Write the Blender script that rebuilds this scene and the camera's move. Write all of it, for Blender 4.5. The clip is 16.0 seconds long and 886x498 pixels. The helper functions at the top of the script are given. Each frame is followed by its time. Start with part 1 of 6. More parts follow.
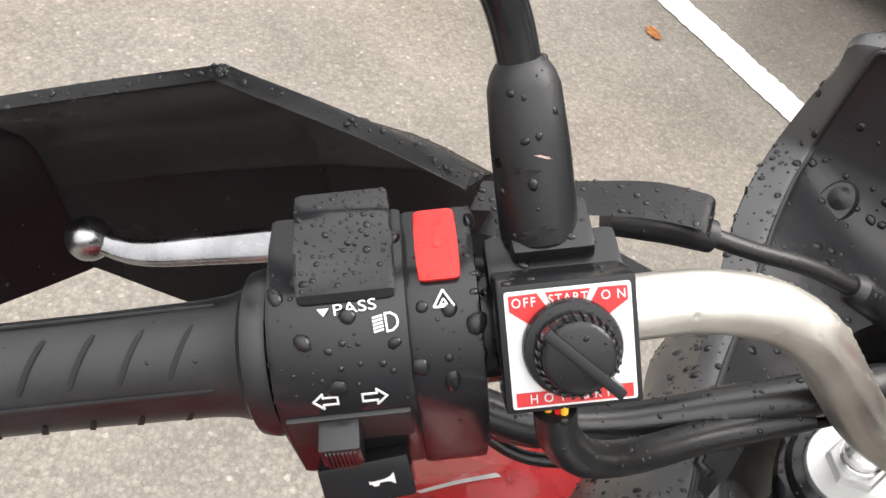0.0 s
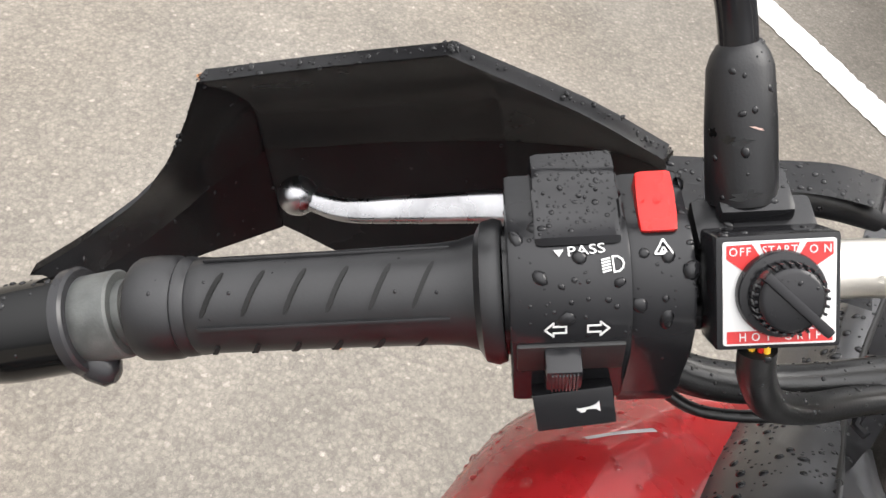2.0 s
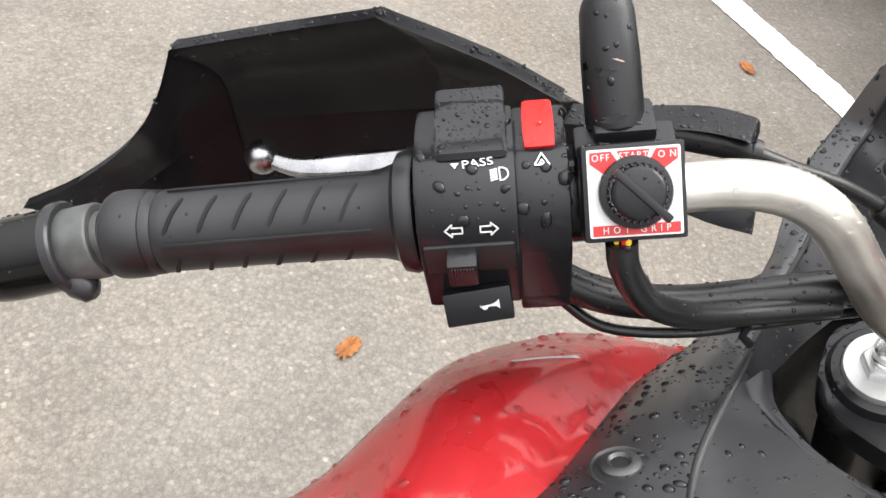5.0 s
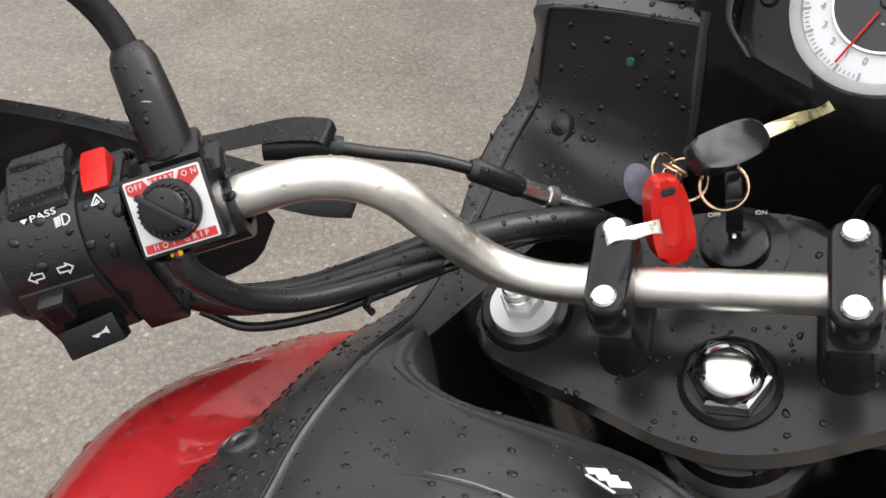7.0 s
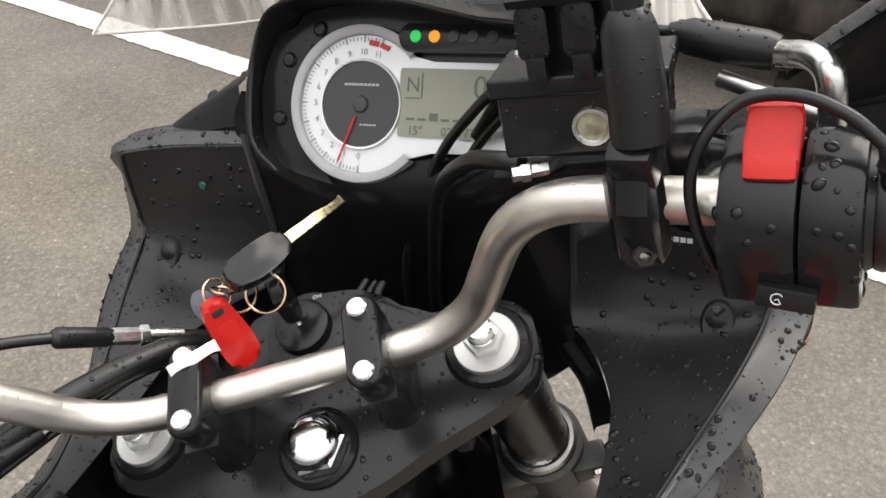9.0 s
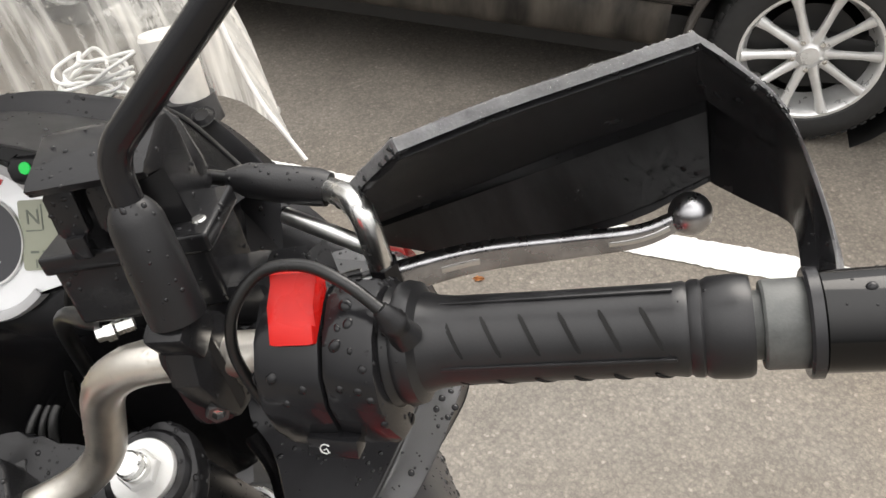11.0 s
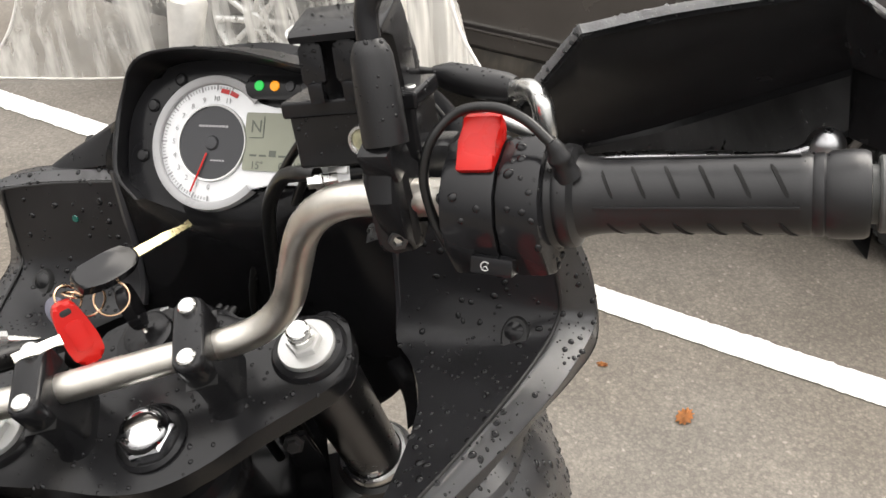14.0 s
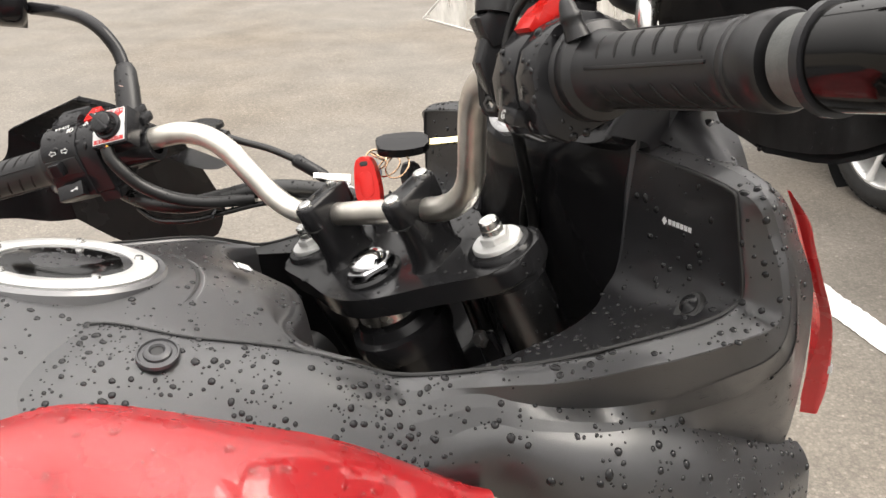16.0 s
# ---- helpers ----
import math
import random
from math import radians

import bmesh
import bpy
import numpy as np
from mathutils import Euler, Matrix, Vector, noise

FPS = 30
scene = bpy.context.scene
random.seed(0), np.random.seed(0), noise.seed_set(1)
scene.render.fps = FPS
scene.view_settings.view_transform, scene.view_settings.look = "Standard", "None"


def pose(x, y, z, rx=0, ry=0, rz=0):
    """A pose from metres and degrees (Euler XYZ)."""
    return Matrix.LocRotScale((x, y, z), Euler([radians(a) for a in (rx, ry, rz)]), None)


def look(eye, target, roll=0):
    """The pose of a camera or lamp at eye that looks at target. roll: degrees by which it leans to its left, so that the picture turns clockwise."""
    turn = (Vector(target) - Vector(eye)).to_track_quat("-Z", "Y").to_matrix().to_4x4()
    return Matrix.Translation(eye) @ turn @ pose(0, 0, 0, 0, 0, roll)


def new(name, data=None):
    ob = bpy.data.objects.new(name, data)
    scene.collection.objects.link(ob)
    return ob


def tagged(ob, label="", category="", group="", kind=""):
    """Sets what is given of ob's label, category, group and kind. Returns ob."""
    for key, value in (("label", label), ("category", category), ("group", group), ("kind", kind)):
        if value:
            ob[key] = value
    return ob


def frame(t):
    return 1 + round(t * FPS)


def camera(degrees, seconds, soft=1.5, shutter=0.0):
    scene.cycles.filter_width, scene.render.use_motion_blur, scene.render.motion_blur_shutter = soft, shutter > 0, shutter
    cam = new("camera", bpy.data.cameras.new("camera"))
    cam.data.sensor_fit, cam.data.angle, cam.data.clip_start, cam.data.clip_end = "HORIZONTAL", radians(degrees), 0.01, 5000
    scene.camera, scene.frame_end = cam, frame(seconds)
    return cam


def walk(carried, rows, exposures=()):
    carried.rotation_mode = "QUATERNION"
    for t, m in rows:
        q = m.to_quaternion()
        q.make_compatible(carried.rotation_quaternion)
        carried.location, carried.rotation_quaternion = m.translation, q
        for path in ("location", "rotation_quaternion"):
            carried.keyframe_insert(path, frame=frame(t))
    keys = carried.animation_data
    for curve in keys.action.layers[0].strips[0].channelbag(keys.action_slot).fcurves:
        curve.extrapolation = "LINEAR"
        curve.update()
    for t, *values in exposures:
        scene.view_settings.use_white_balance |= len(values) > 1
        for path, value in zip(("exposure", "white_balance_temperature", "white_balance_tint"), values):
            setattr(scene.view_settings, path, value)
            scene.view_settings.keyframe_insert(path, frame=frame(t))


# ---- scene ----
cam = camera(55.65, 16.0, soft=1.5)
PATH = [
    (0, (-0.04633, 0.01062, 1.29081), (0.13306, 0.65905, 0.55097), 17.136),
    (0.5, (-0.05900, 0.00014, 1.28909), (0.10754, 0.65617, 0.55297), 17.128),
    (1, (-0.07112, -0.00810, 1.28612), (0.08578, 0.64860, 0.54848), 17.320),
    (1.5, (-0.08537, -0.02049, 1.28789), (0.04643, 0.63487, 0.54416), 16.659),
    (2, (-0.10140, -0.02895, 1.29837), (0.00086, 0.62415, 0.54803), 15.317),
    (2.5, (-0.11002, -0.03842, 1.29991), (-0.02401, 0.61745, 0.54994), 14.777),
    (3, (-0.10767, -0.04672, 1.29600), (-0.02222, 0.61199, 0.54847), 14.961),
    (3.2, (-0.10406, -0.04914, 1.29767), (-0.01806, 0.61170, 0.55209), 15.041),
    (5.3, (-0.04394, -0.11140, 1.31998), (0.01848, 0.58444, 0.60451), 10.992),
    (5.5, (-0.03140, -0.12004, 1.32583), (0.02554, 0.58364, 0.61760), 9.607),
    (6, (0.01662, -0.13615, 1.34594), (0.08731, 0.58011, 0.65170), 6.593),
    (6.5, (0.05890, -0.14157, 1.35241), (0.15778, 0.57035, 0.65714), 4.261),
    (7, (0.09942, -0.15384, 1.35859), (0.23585, 0.55160, 0.66308), 2.725),
    (7.5, (0.13143, -0.16878, 1.36630), (0.31788, 0.53327, 0.67902), 1.490),
    (8, (0.15358, -0.20049, 1.39004), (0.39206, 0.49437, 0.71158), 0.200),
    (8.5, (0.17895, -0.22026, 1.40936), (0.49090, 0.45319, 0.73917), -0.228),
    (9, (0.21016, -0.22747, 1.44839), (0.59739, 0.41758, 0.78964), -0.994),
    (9.5, (0.25713, -0.24346, 1.47666), (0.71158, 0.35284, 0.81492), -1.345),
    (10, (0.29915, -0.24688, 1.50243), (0.80226, 0.28545, 0.82161), -0.807),
    (10.2, (0.31206, -0.25250, 1.50960), (0.83017, 0.26153, 0.82598), -0.652),
    (12.3, (0.32977, -0.28023, 1.51264), (0.89646, 0.24562, 0.87834), 1.791),
    (12.5, (0.31859, -0.28421, 1.50800), (0.87809, 0.25714, 0.88039), 1.618),
    (13, (0.28552, -0.29787, 1.49740), (0.81993, 0.28224, 0.88267), 1.227),
    (13.5, (0.24838, -0.32424, 1.48356), (0.76914, 0.29810, 0.89919), 1.887),
    (14, (0.22312, -0.36128, 1.45590), (0.71096, 0.30823, 0.89573), 3.203),
    (14.5, (0.26858, -0.39166, 1.41782), (0.62642, 0.36609, 0.87214), 2.288),
    (15, (0.35466, -0.43065, 1.38974), (0.50395, 0.41323, 0.87440), 0.337),
    (15.5, (0.43021, -0.48445, 1.36300), (0.39613, 0.39414, 0.88664), -1.182),
    (16, (0.50993, -0.54579, 1.35525), (0.31584, 0.32758, 0.90852), -1.230),
]
EXPOSURES = [(0, 1.90, 6400, 10), (3, 1.82, 6300, 10), (5.5, 1.92, 6260, 10), (6.5, 1.55, 6260, 10), (7.5, 1.12, 6380, 10), (8.5, 1.22, 6420, 10), (9.5, 1.28, 6470, 10), (12.5, 1.54, 6540, 10), (14.5, 1.50, 6620, 10), (15.5, 1.70, 6680, 10), (16, 1.74, 6680, 10)]
walk(cam, [(t, look(eye, target, roll)) for t, eye, target, roll in PATH], EXPOSURES)

# ---- light: a bright overcast sky after rain ----
world = bpy.data.worlds.new("overcast")
scene.world = world
world.use_nodes = True
wn = world.node_tree.nodes
wl = world.node_tree.links
sky = wn.new("ShaderNodeTexSky")
sky.sky_type, sky.sun_disc = "NISHITA", False
sky.sun_elevation, sky.sun_rotation = radians(48), radians(75)
sky.air_density, sky.dust_density = 1.0, 4.0
pale = wn.new("ShaderNodeHueSaturation")
pale.inputs["Saturation"].default_value = 0.03
wl.new(sky.outputs[0], pale.inputs["Color"])
cloud = wn.new("ShaderNodeMix")
cloud.data_type = "RGBA"
cloud.inputs["Factor"].default_value = 0.85
ray = wn.new("ShaderNodeTexCoord")
height = wn.new("ShaderNodeSeparateXYZ")
wl.new(ray.outputs["Generated"], height.inputs[0])
rise = wn.new("ShaderNodeMapRange")
rise.inputs["From Min"].default_value, rise.inputs["From Max"].default_value = 0.0, 1.0
rise.inputs["To Min"].default_value, rise.inputs["To Max"].default_value = 0.07, 1.0
above, steep = wn.new("ShaderNodeMath"), wn.new("ShaderNodeMath")
above.operation, steep.operation = "MAXIMUM", "POWER"
above.inputs[1].default_value, steep.inputs[1].default_value = 0.0, 1.5
wl.new(height.outputs["Z"], above.inputs[0])
wl.new(above.outputs[0], steep.inputs[0])
wl.new(steep.outputs[0], rise.inputs[0])
veil = wn.new("ShaderNodeVectorMath")
veil.operation = "SCALE"
veil.inputs[0].default_value = (11.9, 11.6, 11.4)
wl.new(rise.outputs[0], veil.inputs["Scale"])
wl.new(veil.outputs[0], cloud.inputs["B"])
wl.new(pale.outputs[0], cloud.inputs["A"])
wl.new(cloud.outputs["Result"], wn["Background"].inputs[0])
wn["Background"].inputs[1].default_value = 0.13
sun = new("sun", bpy.data.lights.new("sun", "SUN"))
sun.data.energy, sun.data.angle, sun.data.color = 0.8, radians(40), (1.0, 0.93, 0.84)
sun.matrix_world = look((0, 0, 5), Vector((0, 0, 5)) - Vector((math.sin(radians(75)) * math.cos(radians(48)), math.cos(radians(75)) * math.cos(radians(48)), math.sin(radians(48)))))


# ---- materials ----
def material(name, colour, rough=0.5, metal=0.0, grain=0.0, grain_scale=900.0, spread=0.15, spread_scale=25.0, relief=0.0, coat=0.0, ior=1.5, streak=None, film=0.04):
    """A surface with colour varied at two scales, uneven gloss and fine relief."""
    m = bpy.data.materials.new(name)
    m.use_nodes = True
    n, l = m.node_tree.nodes, m.node_tree.links
    b = n["Principled BSDF"]
    b.inputs["Roughness"].default_value, b.inputs["Metallic"].default_value = rough, metal
    b.inputs["IOR"].default_value = ior
    b.inputs["Coat Weight"].default_value, b.inputs["Coat Roughness"].default_value, b.inputs["Coat IOR"].default_value = coat, film, 1.7 if coat >= 1.0 else 1.5
    at = n.new("ShaderNodeTexCoord")
    big, small = n.new("ShaderNodeTexNoise"), n.new("ShaderNodeTexNoise")
    big.inputs["Scale"].default_value, big.inputs["Detail"].default_value = spread_scale, 6
    small.inputs["Scale"].default_value, small.inputs["Detail"].default_value = grain_scale, 3
    move = n.new("ShaderNodeMapping")
    if streak:
        move.inputs["Scale"].default_value = streak
    l.new(at.outputs["Object"], move.inputs[0])
    l.new(move.outputs[0], big.inputs["Vector"])
    l.new(move.outputs[0], small.inputs["Vector"])
    both = n.new("ShaderNodeMath")
    both.operation = "MULTIPLY_ADD"
    both.inputs[1].default_value = grain
    l.new(small.outputs[0], both.inputs[0])
    ramp = n.new("ShaderNodeMapRange")
    ramp.inputs["From Min"].default_value, ramp.inputs["From Max"].default_value = 0.3, 0.7
    ramp.inputs["To Min"].default_value, ramp.inputs["To Max"].default_value = 1 - spread - grain / 2, 1 + spread - grain / 2
    l.new(big.outputs[0], ramp.inputs[0])
    l.new(ramp.outputs[0], both.inputs[2])
    mix = n.new("ShaderNodeVectorMath")
    mix.operation = "SCALE"
    mix.inputs[0].default_value = colour
    l.new(both.outputs[0], mix.inputs["Scale"])
    l.new(mix.outputs[0], b.inputs["Base Color"])
    gloss = n.new("ShaderNodeMapRange")
    gloss.inputs["From Min"].default_value, gloss.inputs["From Max"].default_value = 0.3, 0.7
    gloss.inputs["To Min"].default_value, gloss.inputs["To Max"].default_value = rough * 0.8, min(1, rough * 1.2)
    l.new(big.outputs[0], gloss.inputs[0])
    l.new(gloss.outputs[0], b.inputs["Roughness"])
    if relief:
        bump = n.new("ShaderNodeBump")
        bump.inputs["Strength"].default_value, bump.inputs["Distance"].default_value = relief, 0.0006
        l.new(small.outputs[0], bump.inputs["Height"])
        l.new(bump.outputs[0], b.inputs["Normal"])
    return m


PLASTIC = material("textured_black_plastic", (0.030, 0.030, 0.0330), 0.34, grain=0.2, grain_scale=1500, relief=0.10, coat=0.35, ior=1.5, film=0.18)
COVER = material("grained_black_cover", (0.052, 0.052, 0.0560), 0.40, grain=0.3, grain_scale=1300, relief=0.16, coat=1.0, ior=1.7, film=0.25)
SMOOTH = material("satin_black_plastic", (0.012, 0.012, 0.0132), 0.16, grain=0.1, relief=0.03, ior=1.37)
GUARD = material("moulded_guard_plastic", (0.021, 0.021, 0.0228), 0.24, ior=1.42, grain=0.2, grain_scale=1200, relief=0.1)
RUBBER = material("worn_grip_rubber", (0.013, 0.013, 0.014), 0.36, ior=1.45, grain=0.3, spread=0.25, spread_scale=60, relief=0.08)
BOOT = material("soft_rubber_boot", (0.010, 0.010, 0.011), 0.40, ior=1.45, grain=0.3, spread=0.2, relief=0.15)
ENAMEL = material("black_enamel", (0.0120, 0.0120, 0.0130), 0.20, ior=1.36, grain=0.15, relief=0.05)
CABLE = material("cable_sheath", (0.007, 0.007, 0.007), 0.32, grain=0.2, relief=0.2)
ALLOY = material("champagne_anodised_alloy", (0.76, 0.725, 0.66), 0.36, 1.0, grain=0.14, grain_scale=2500, spread=0.16, spread_scale=34, relief=0.06)
STEEL = material("zinc_plated_steel", (0.72, 0.72, 0.70), 0.25, 1.0, grain=0.1, spread=0.15, spread_scale=90, relief=0.05)
CHROME = material("polished_chrome", (0.82, 0.82, 0.83), 0.08, 1.0, spread=0.04)
CAST = material("cast_aluminium", (0.62, 0.62, 0.61), 0.3, 1.0, grain=0.2, spread=0.15, relief=0.15)
RED = material("red_metallic_paint", (0.58, 0.028, 0.034), 0.28, 0.0, grain=0.35, grain_scale=3000, spread=0.06, coat=1.0)
SIGNAL = material("signal_red_plastic", (0.50, 0.010, 0.007), 0.30, ior=1.38, spread=0.06, relief=0.04)
WHITE = material("white_print", (0.62, 0.62, 0.61), 0.45, spread=0.05)
PRINT_RED = material("red_print", (0.48, 0.02, 0.02), 0.45, spread=0.08)
INK_BLACK = material("deep_black_plastic", (0.012, 0.012, 0.012), 0.5, spread=0.05)
YELLOW = material("yellow_wire", (0.75, 0.42, 0.02), 0.4, spread=0.05)
LEVER = material("buffed_alloy", (0.36, 0.36, 0.37), 0.28, 1.0, grain=0.15, spread=0.25, spread_scale=80, relief=0.1)
DARKCAST = material("dark_cast_alloy", (0.075, 0.075, 0.075), 0.40, 0.7, grain=0.2, spread=0.2, relief=0.2)
MATT = material("satin_aluminium", (0.62, 0.62, 0.61), 0.45, 0.75, grain=0.1, spread=0.08, relief=0.05)
# streaky grey that paints the sky's reflection on wet guard plastic
FACET_SHEEN = material("painted_facet_sheen", (0.024, 0.024, 0.025), 0.36, grain=0.2, spread=0.8, spread_scale=46, streak=(1.0, 0.25, 0.25), relief=0.1)
# pale base colour paints the sky's sheen on the rain-beaded black rim
RIM_SHEEN = material("rain_and_sky_sheen_edge", (0.27, 0.27, 0.275), 0.45, grain=0.5, grain_scale=700, spread=0.35, spread_scale=60, relief=0.5)
DARKCHROME = material("dark_wet_chrome", (0.095, 0.095, 0.100), 0.32, 1.0, spread=0.15)
ASPHALT = bpy.data.materials.new("damp_asphalt")
ASPHALT.use_nodes = True


def make_asphalt(m):
    n, l = m.node_tree.nodes, m.node_tree.links
    b = n["Principled BSDF"]
    b.inputs["Specular IOR Level"].default_value = 0.25
    at = n.new("ShaderNodeTexCoord")
    stones, fine, patch, broad = (n.new(k) for k in ("ShaderNodeTexVoronoi", "ShaderNodeTexVoronoi", "ShaderNodeTexNoise", "ShaderNodeTexNoise"))
    stones.inputs["Scale"].default_value, fine.inputs["Scale"].default_value = 100, 300
    patch.inputs["Scale"].default_value, patch.inputs["Detail"].default_value = 3.2, 8
    broad.inputs["Scale"].default_value, broad.inputs["Detail"].default_value = 0.7, 5
    bend, shift, warped = n.new("ShaderNodeTexNoise"), n.new("ShaderNodeVectorMath"), n.new("ShaderNodeVectorMath")
    bend.inputs["Scale"].default_value, bend.inputs["Detail"].default_value = 190, 3
    shift.operation, warped.operation = "SCALE", "ADD"
    shift.inputs["Scale"].default_value = 0.0085
    l.new(at.outputs["Object"], bend.inputs["Vector"])
    l.new(bend.outputs["Color"], shift.inputs[0])
    l.new(at.outputs["Object"], warped.inputs[0])
    l.new(shift.outputs[0], warped.inputs[1])
    for t in (stones, fine):
        l.new(warped.outputs[0], t.inputs["Vector"])
    for t in (patch, broad):
        l.new(at.outputs["Object"], t.inputs["Vector"])
    # stones of different greys, a few pale or brown
    tone = n.new("ShaderNodeValToRGB")
    ramp = tone.color_ramp.elements
    ramp[0].position, ramp[0].color, ramp[1].position, ramp[1].color = 0.0, (0.138, 0.124, 0.106, 1), 1.0, (0.265, 0.240, 0.208, 1)
    for p, c in ((0.45, (0.164, 0.148, 0.127, 1)), (0.72, (0.175, 0.158, 0.135, 1)), (0.95, (0.190, 0.171, 0.145, 1)), (0.985, (0.214, 0.193, 0.166, 1))):
        ramp.new(p).color = c
    sep = n.new("ShaderNodeSeparateColor")
    l.new(stones.outputs["Color"], sep.inputs[0])
    l.new(sep.outputs[0], tone.inputs[0])
    tone2 = n.new("ShaderNodeMapRange")
    tone2.inputs["To Min"].default_value, tone2.inputs["To Max"].default_value = 0.87, 1.13
    sep2 = n.new("ShaderNodeSeparateColor")
    l.new(fine.outputs["Color"], sep2.inputs[0])
    l.new(sep2.outputs[1], tone2.inputs[0])
    grit = n.new("ShaderNodeTexNoise")
    grit.inputs["Scale"].default_value, grit.inputs["Detail"].default_value, grit.inputs["Roughness"].default_value = 420, 6, 0.72
    l.new(at.outputs["Object"], grit.inputs["Vector"])
    speck = n.new("ShaderNodeMapRange")
    speck.inputs["From Min"].default_value, speck.inputs["From Max"].default_value = 0.32, 0.68
    speck.inputs["To Min"].default_value, speck.inputs["To Max"].default_value = 0.84, 1.16
    l.new(grit.outputs[0], speck.inputs[0])
    stones.feature = "SMOOTH_F1"
    stones.inputs["Smoothness"].default_value = 0.3
    joint, chip = n.new("ShaderNodeMapRange"), n.new("ShaderNodeMath")
    joint.inputs["From Min"].default_value, joint.inputs["From Max"].default_value = 0.15, 0.62
    joint.inputs["To Min"].default_value, joint.inputs["To Max"].default_value = 1.09, 0.86
    l.new(stones.outputs["Distance"], joint.inputs[0])
    chip.operation = "MULTIPLY"
    l.new(tone2.outputs[0], chip.inputs[0])
    l.new(joint.outputs[0], chip.inputs[1])
    fleck = n.new("ShaderNodeMath")
    fleck.operation = "MULTIPLY"
    l.new(chip.outputs[0], fleck.inputs[0])
    l.new(speck.outputs[0], fleck.inputs[1])
    wear = n.new("ShaderNodeMapRange")
    wear.inputs["From Min"].default_value, wear.inputs["From Max"].default_value = 0.3, 0.7
    wear.inputs["To Min"].default_value, wear.inputs["To Max"].default_value = 0.84, 1.13
    l.new(patch.outputs[0], wear.inputs[0])
    times = n.new("ShaderNodeMath")
    times.operation = "MULTIPLY"
    l.new(fleck.outputs[0], times.inputs[0])
    l.new(wear.outputs[0], times.inputs[1])
    scale = n.new("ShaderNodeVectorMath")
    scale.operation = "SCALE"
    l.new(tone.outputs[0], scale.inputs[0])
    l.new(times.outputs[0], scale.inputs["Scale"])
    stain, tint = n.new("ShaderNodeMapRange"), n.new("ShaderNodeMix")
    stain.inputs["From Min"].default_value, stain.inputs["From Max"].default_value = 0.44, 0.66
    stain.inputs["To Min"].default_value, stain.inputs["To Max"].default_value = 0.0, 0.75
    l.new(broad.outputs[0], stain.inputs[0])
    tint.data_type, tint.blend_type = "RGBA", "MULTIPLY"
    tint.inputs["B"].default_value = (0.96, 0.91, 0.85, 1)
    l.new(stain.outputs[0], tint.inputs["Factor"])
    l.new(scale.outputs[0], tint.inputs["A"])
    l.new(tint.outputs["Result"], b.inputs["Base Color"])
    wet = n.new("ShaderNodeMapRange")
    wet.inputs["From Min"].default_value, wet.inputs["From Max"].default_value = 0.35, 0.65
    wet.inputs["To Min"].default_value, wet.inputs["To Max"].default_value = 0.42, 0.75
    l.new(broad.outputs[0], wet.inputs[0])
    l.new(wet.outputs[0], b.inputs["Roughness"])
    bump = n.new("ShaderNodeBump")
    bump.inputs["Strength"].default_value, bump.inputs["Distance"].default_value = 0.10, 0.002
    bump.invert = True
    l.new(stones.outputs["Distance"], bump.inputs["Height"])
    bump2 = n.new("ShaderNodeBump")
    bump2.inputs["Strength"].default_value, bump2.inputs["Distance"].default_value = 0.08, 0.0015
    bump2.invert = True
    l.new(fine.outputs["Distance"], bump2.inputs["Height"])
    l.new(bump.outputs[0], bump2.inputs["Normal"])
    l.new(bump2.outputs[0], b.inputs["Normal"])


make_asphalt(ASPHALT)
ROAD_PAINT = material("worn_road_paint", (0.74, 0.73, 0.69), 0.6, grain=0.35, grain_scale=220, spread=0.1, spread_scale=6, relief=0.6)

# ---- frames of reference: the leaning body, the handlebars turned to the left, and the two grips ----
BODY = Matrix(((0.62092, 0.77844, -0.09212, 0.30414), (-0.77001, 0.62772, 0.11424, 0.09008), (0.14676, -0.00000, 0.98917, 1.01210), (0, 0, 0, 1)))
BARS = Matrix(((0.85185, 0.37351, -0.36721, 0.29017), (-0.43705, 0.89325, -0.10531, 0.10789), (0.28868, 0.25020, 0.92416, 1.07464), (0, 0, 0, 1)))
INTO_BARS = BODY.inverted() @ BARS


def grip_frame(side, way=None, foot=None):
    out = Vector(way or (side * 0.132, -0.069, 0.0185)).normalized()
    x = out * side
    z = (Vector((0, 0, 1)) - x.z * x).normalized()
    y = z.cross(x)
    m = Matrix((x, y, z)).transposed().to_4x4()
    m.translation = foot or (side * 0.32, -0.078, 0.098)
    return m


GRIP = {-1: INTO_BARS @ grip_frame(-1), 1: INTO_BARS @ grip_frame(1)}


# ---- mesh helpers ----
def part(name, bm, mat, parent=None, label="", where=None, smooth=True, mats=()):
    """One mesh object out of a bmesh, as a thing or as a part."""
    mesh = bpy.data.meshes.new(name)
    bmesh.ops.recalc_face_normals(bm, faces=bm.faces)
    bm.to_mesh(mesh)
    bm.free()
    for k in (mat, *mats):
        mesh.materials.append(k)
    if smooth:
        mesh.shade_smooth()
        mesh.set_sharp_from_angle(angle=radians(38))
    ob = new(name, mesh)
    if parent:
        ob.parent = parent
    if where:
        ob.matrix_basis = where
    return tagged(ob, label)


def merge(*bms):
    out = bmesh.new()
    for b in bms:
        mesh = bpy.data.meshes.new("tmp")
        b.to_mesh(mesh)
        b.free()
        out.from_mesh(mesh)
        bpy.data.meshes.remove(mesh)
    return out


def moved(bm, m):
    bm.transform(m)
    return bm


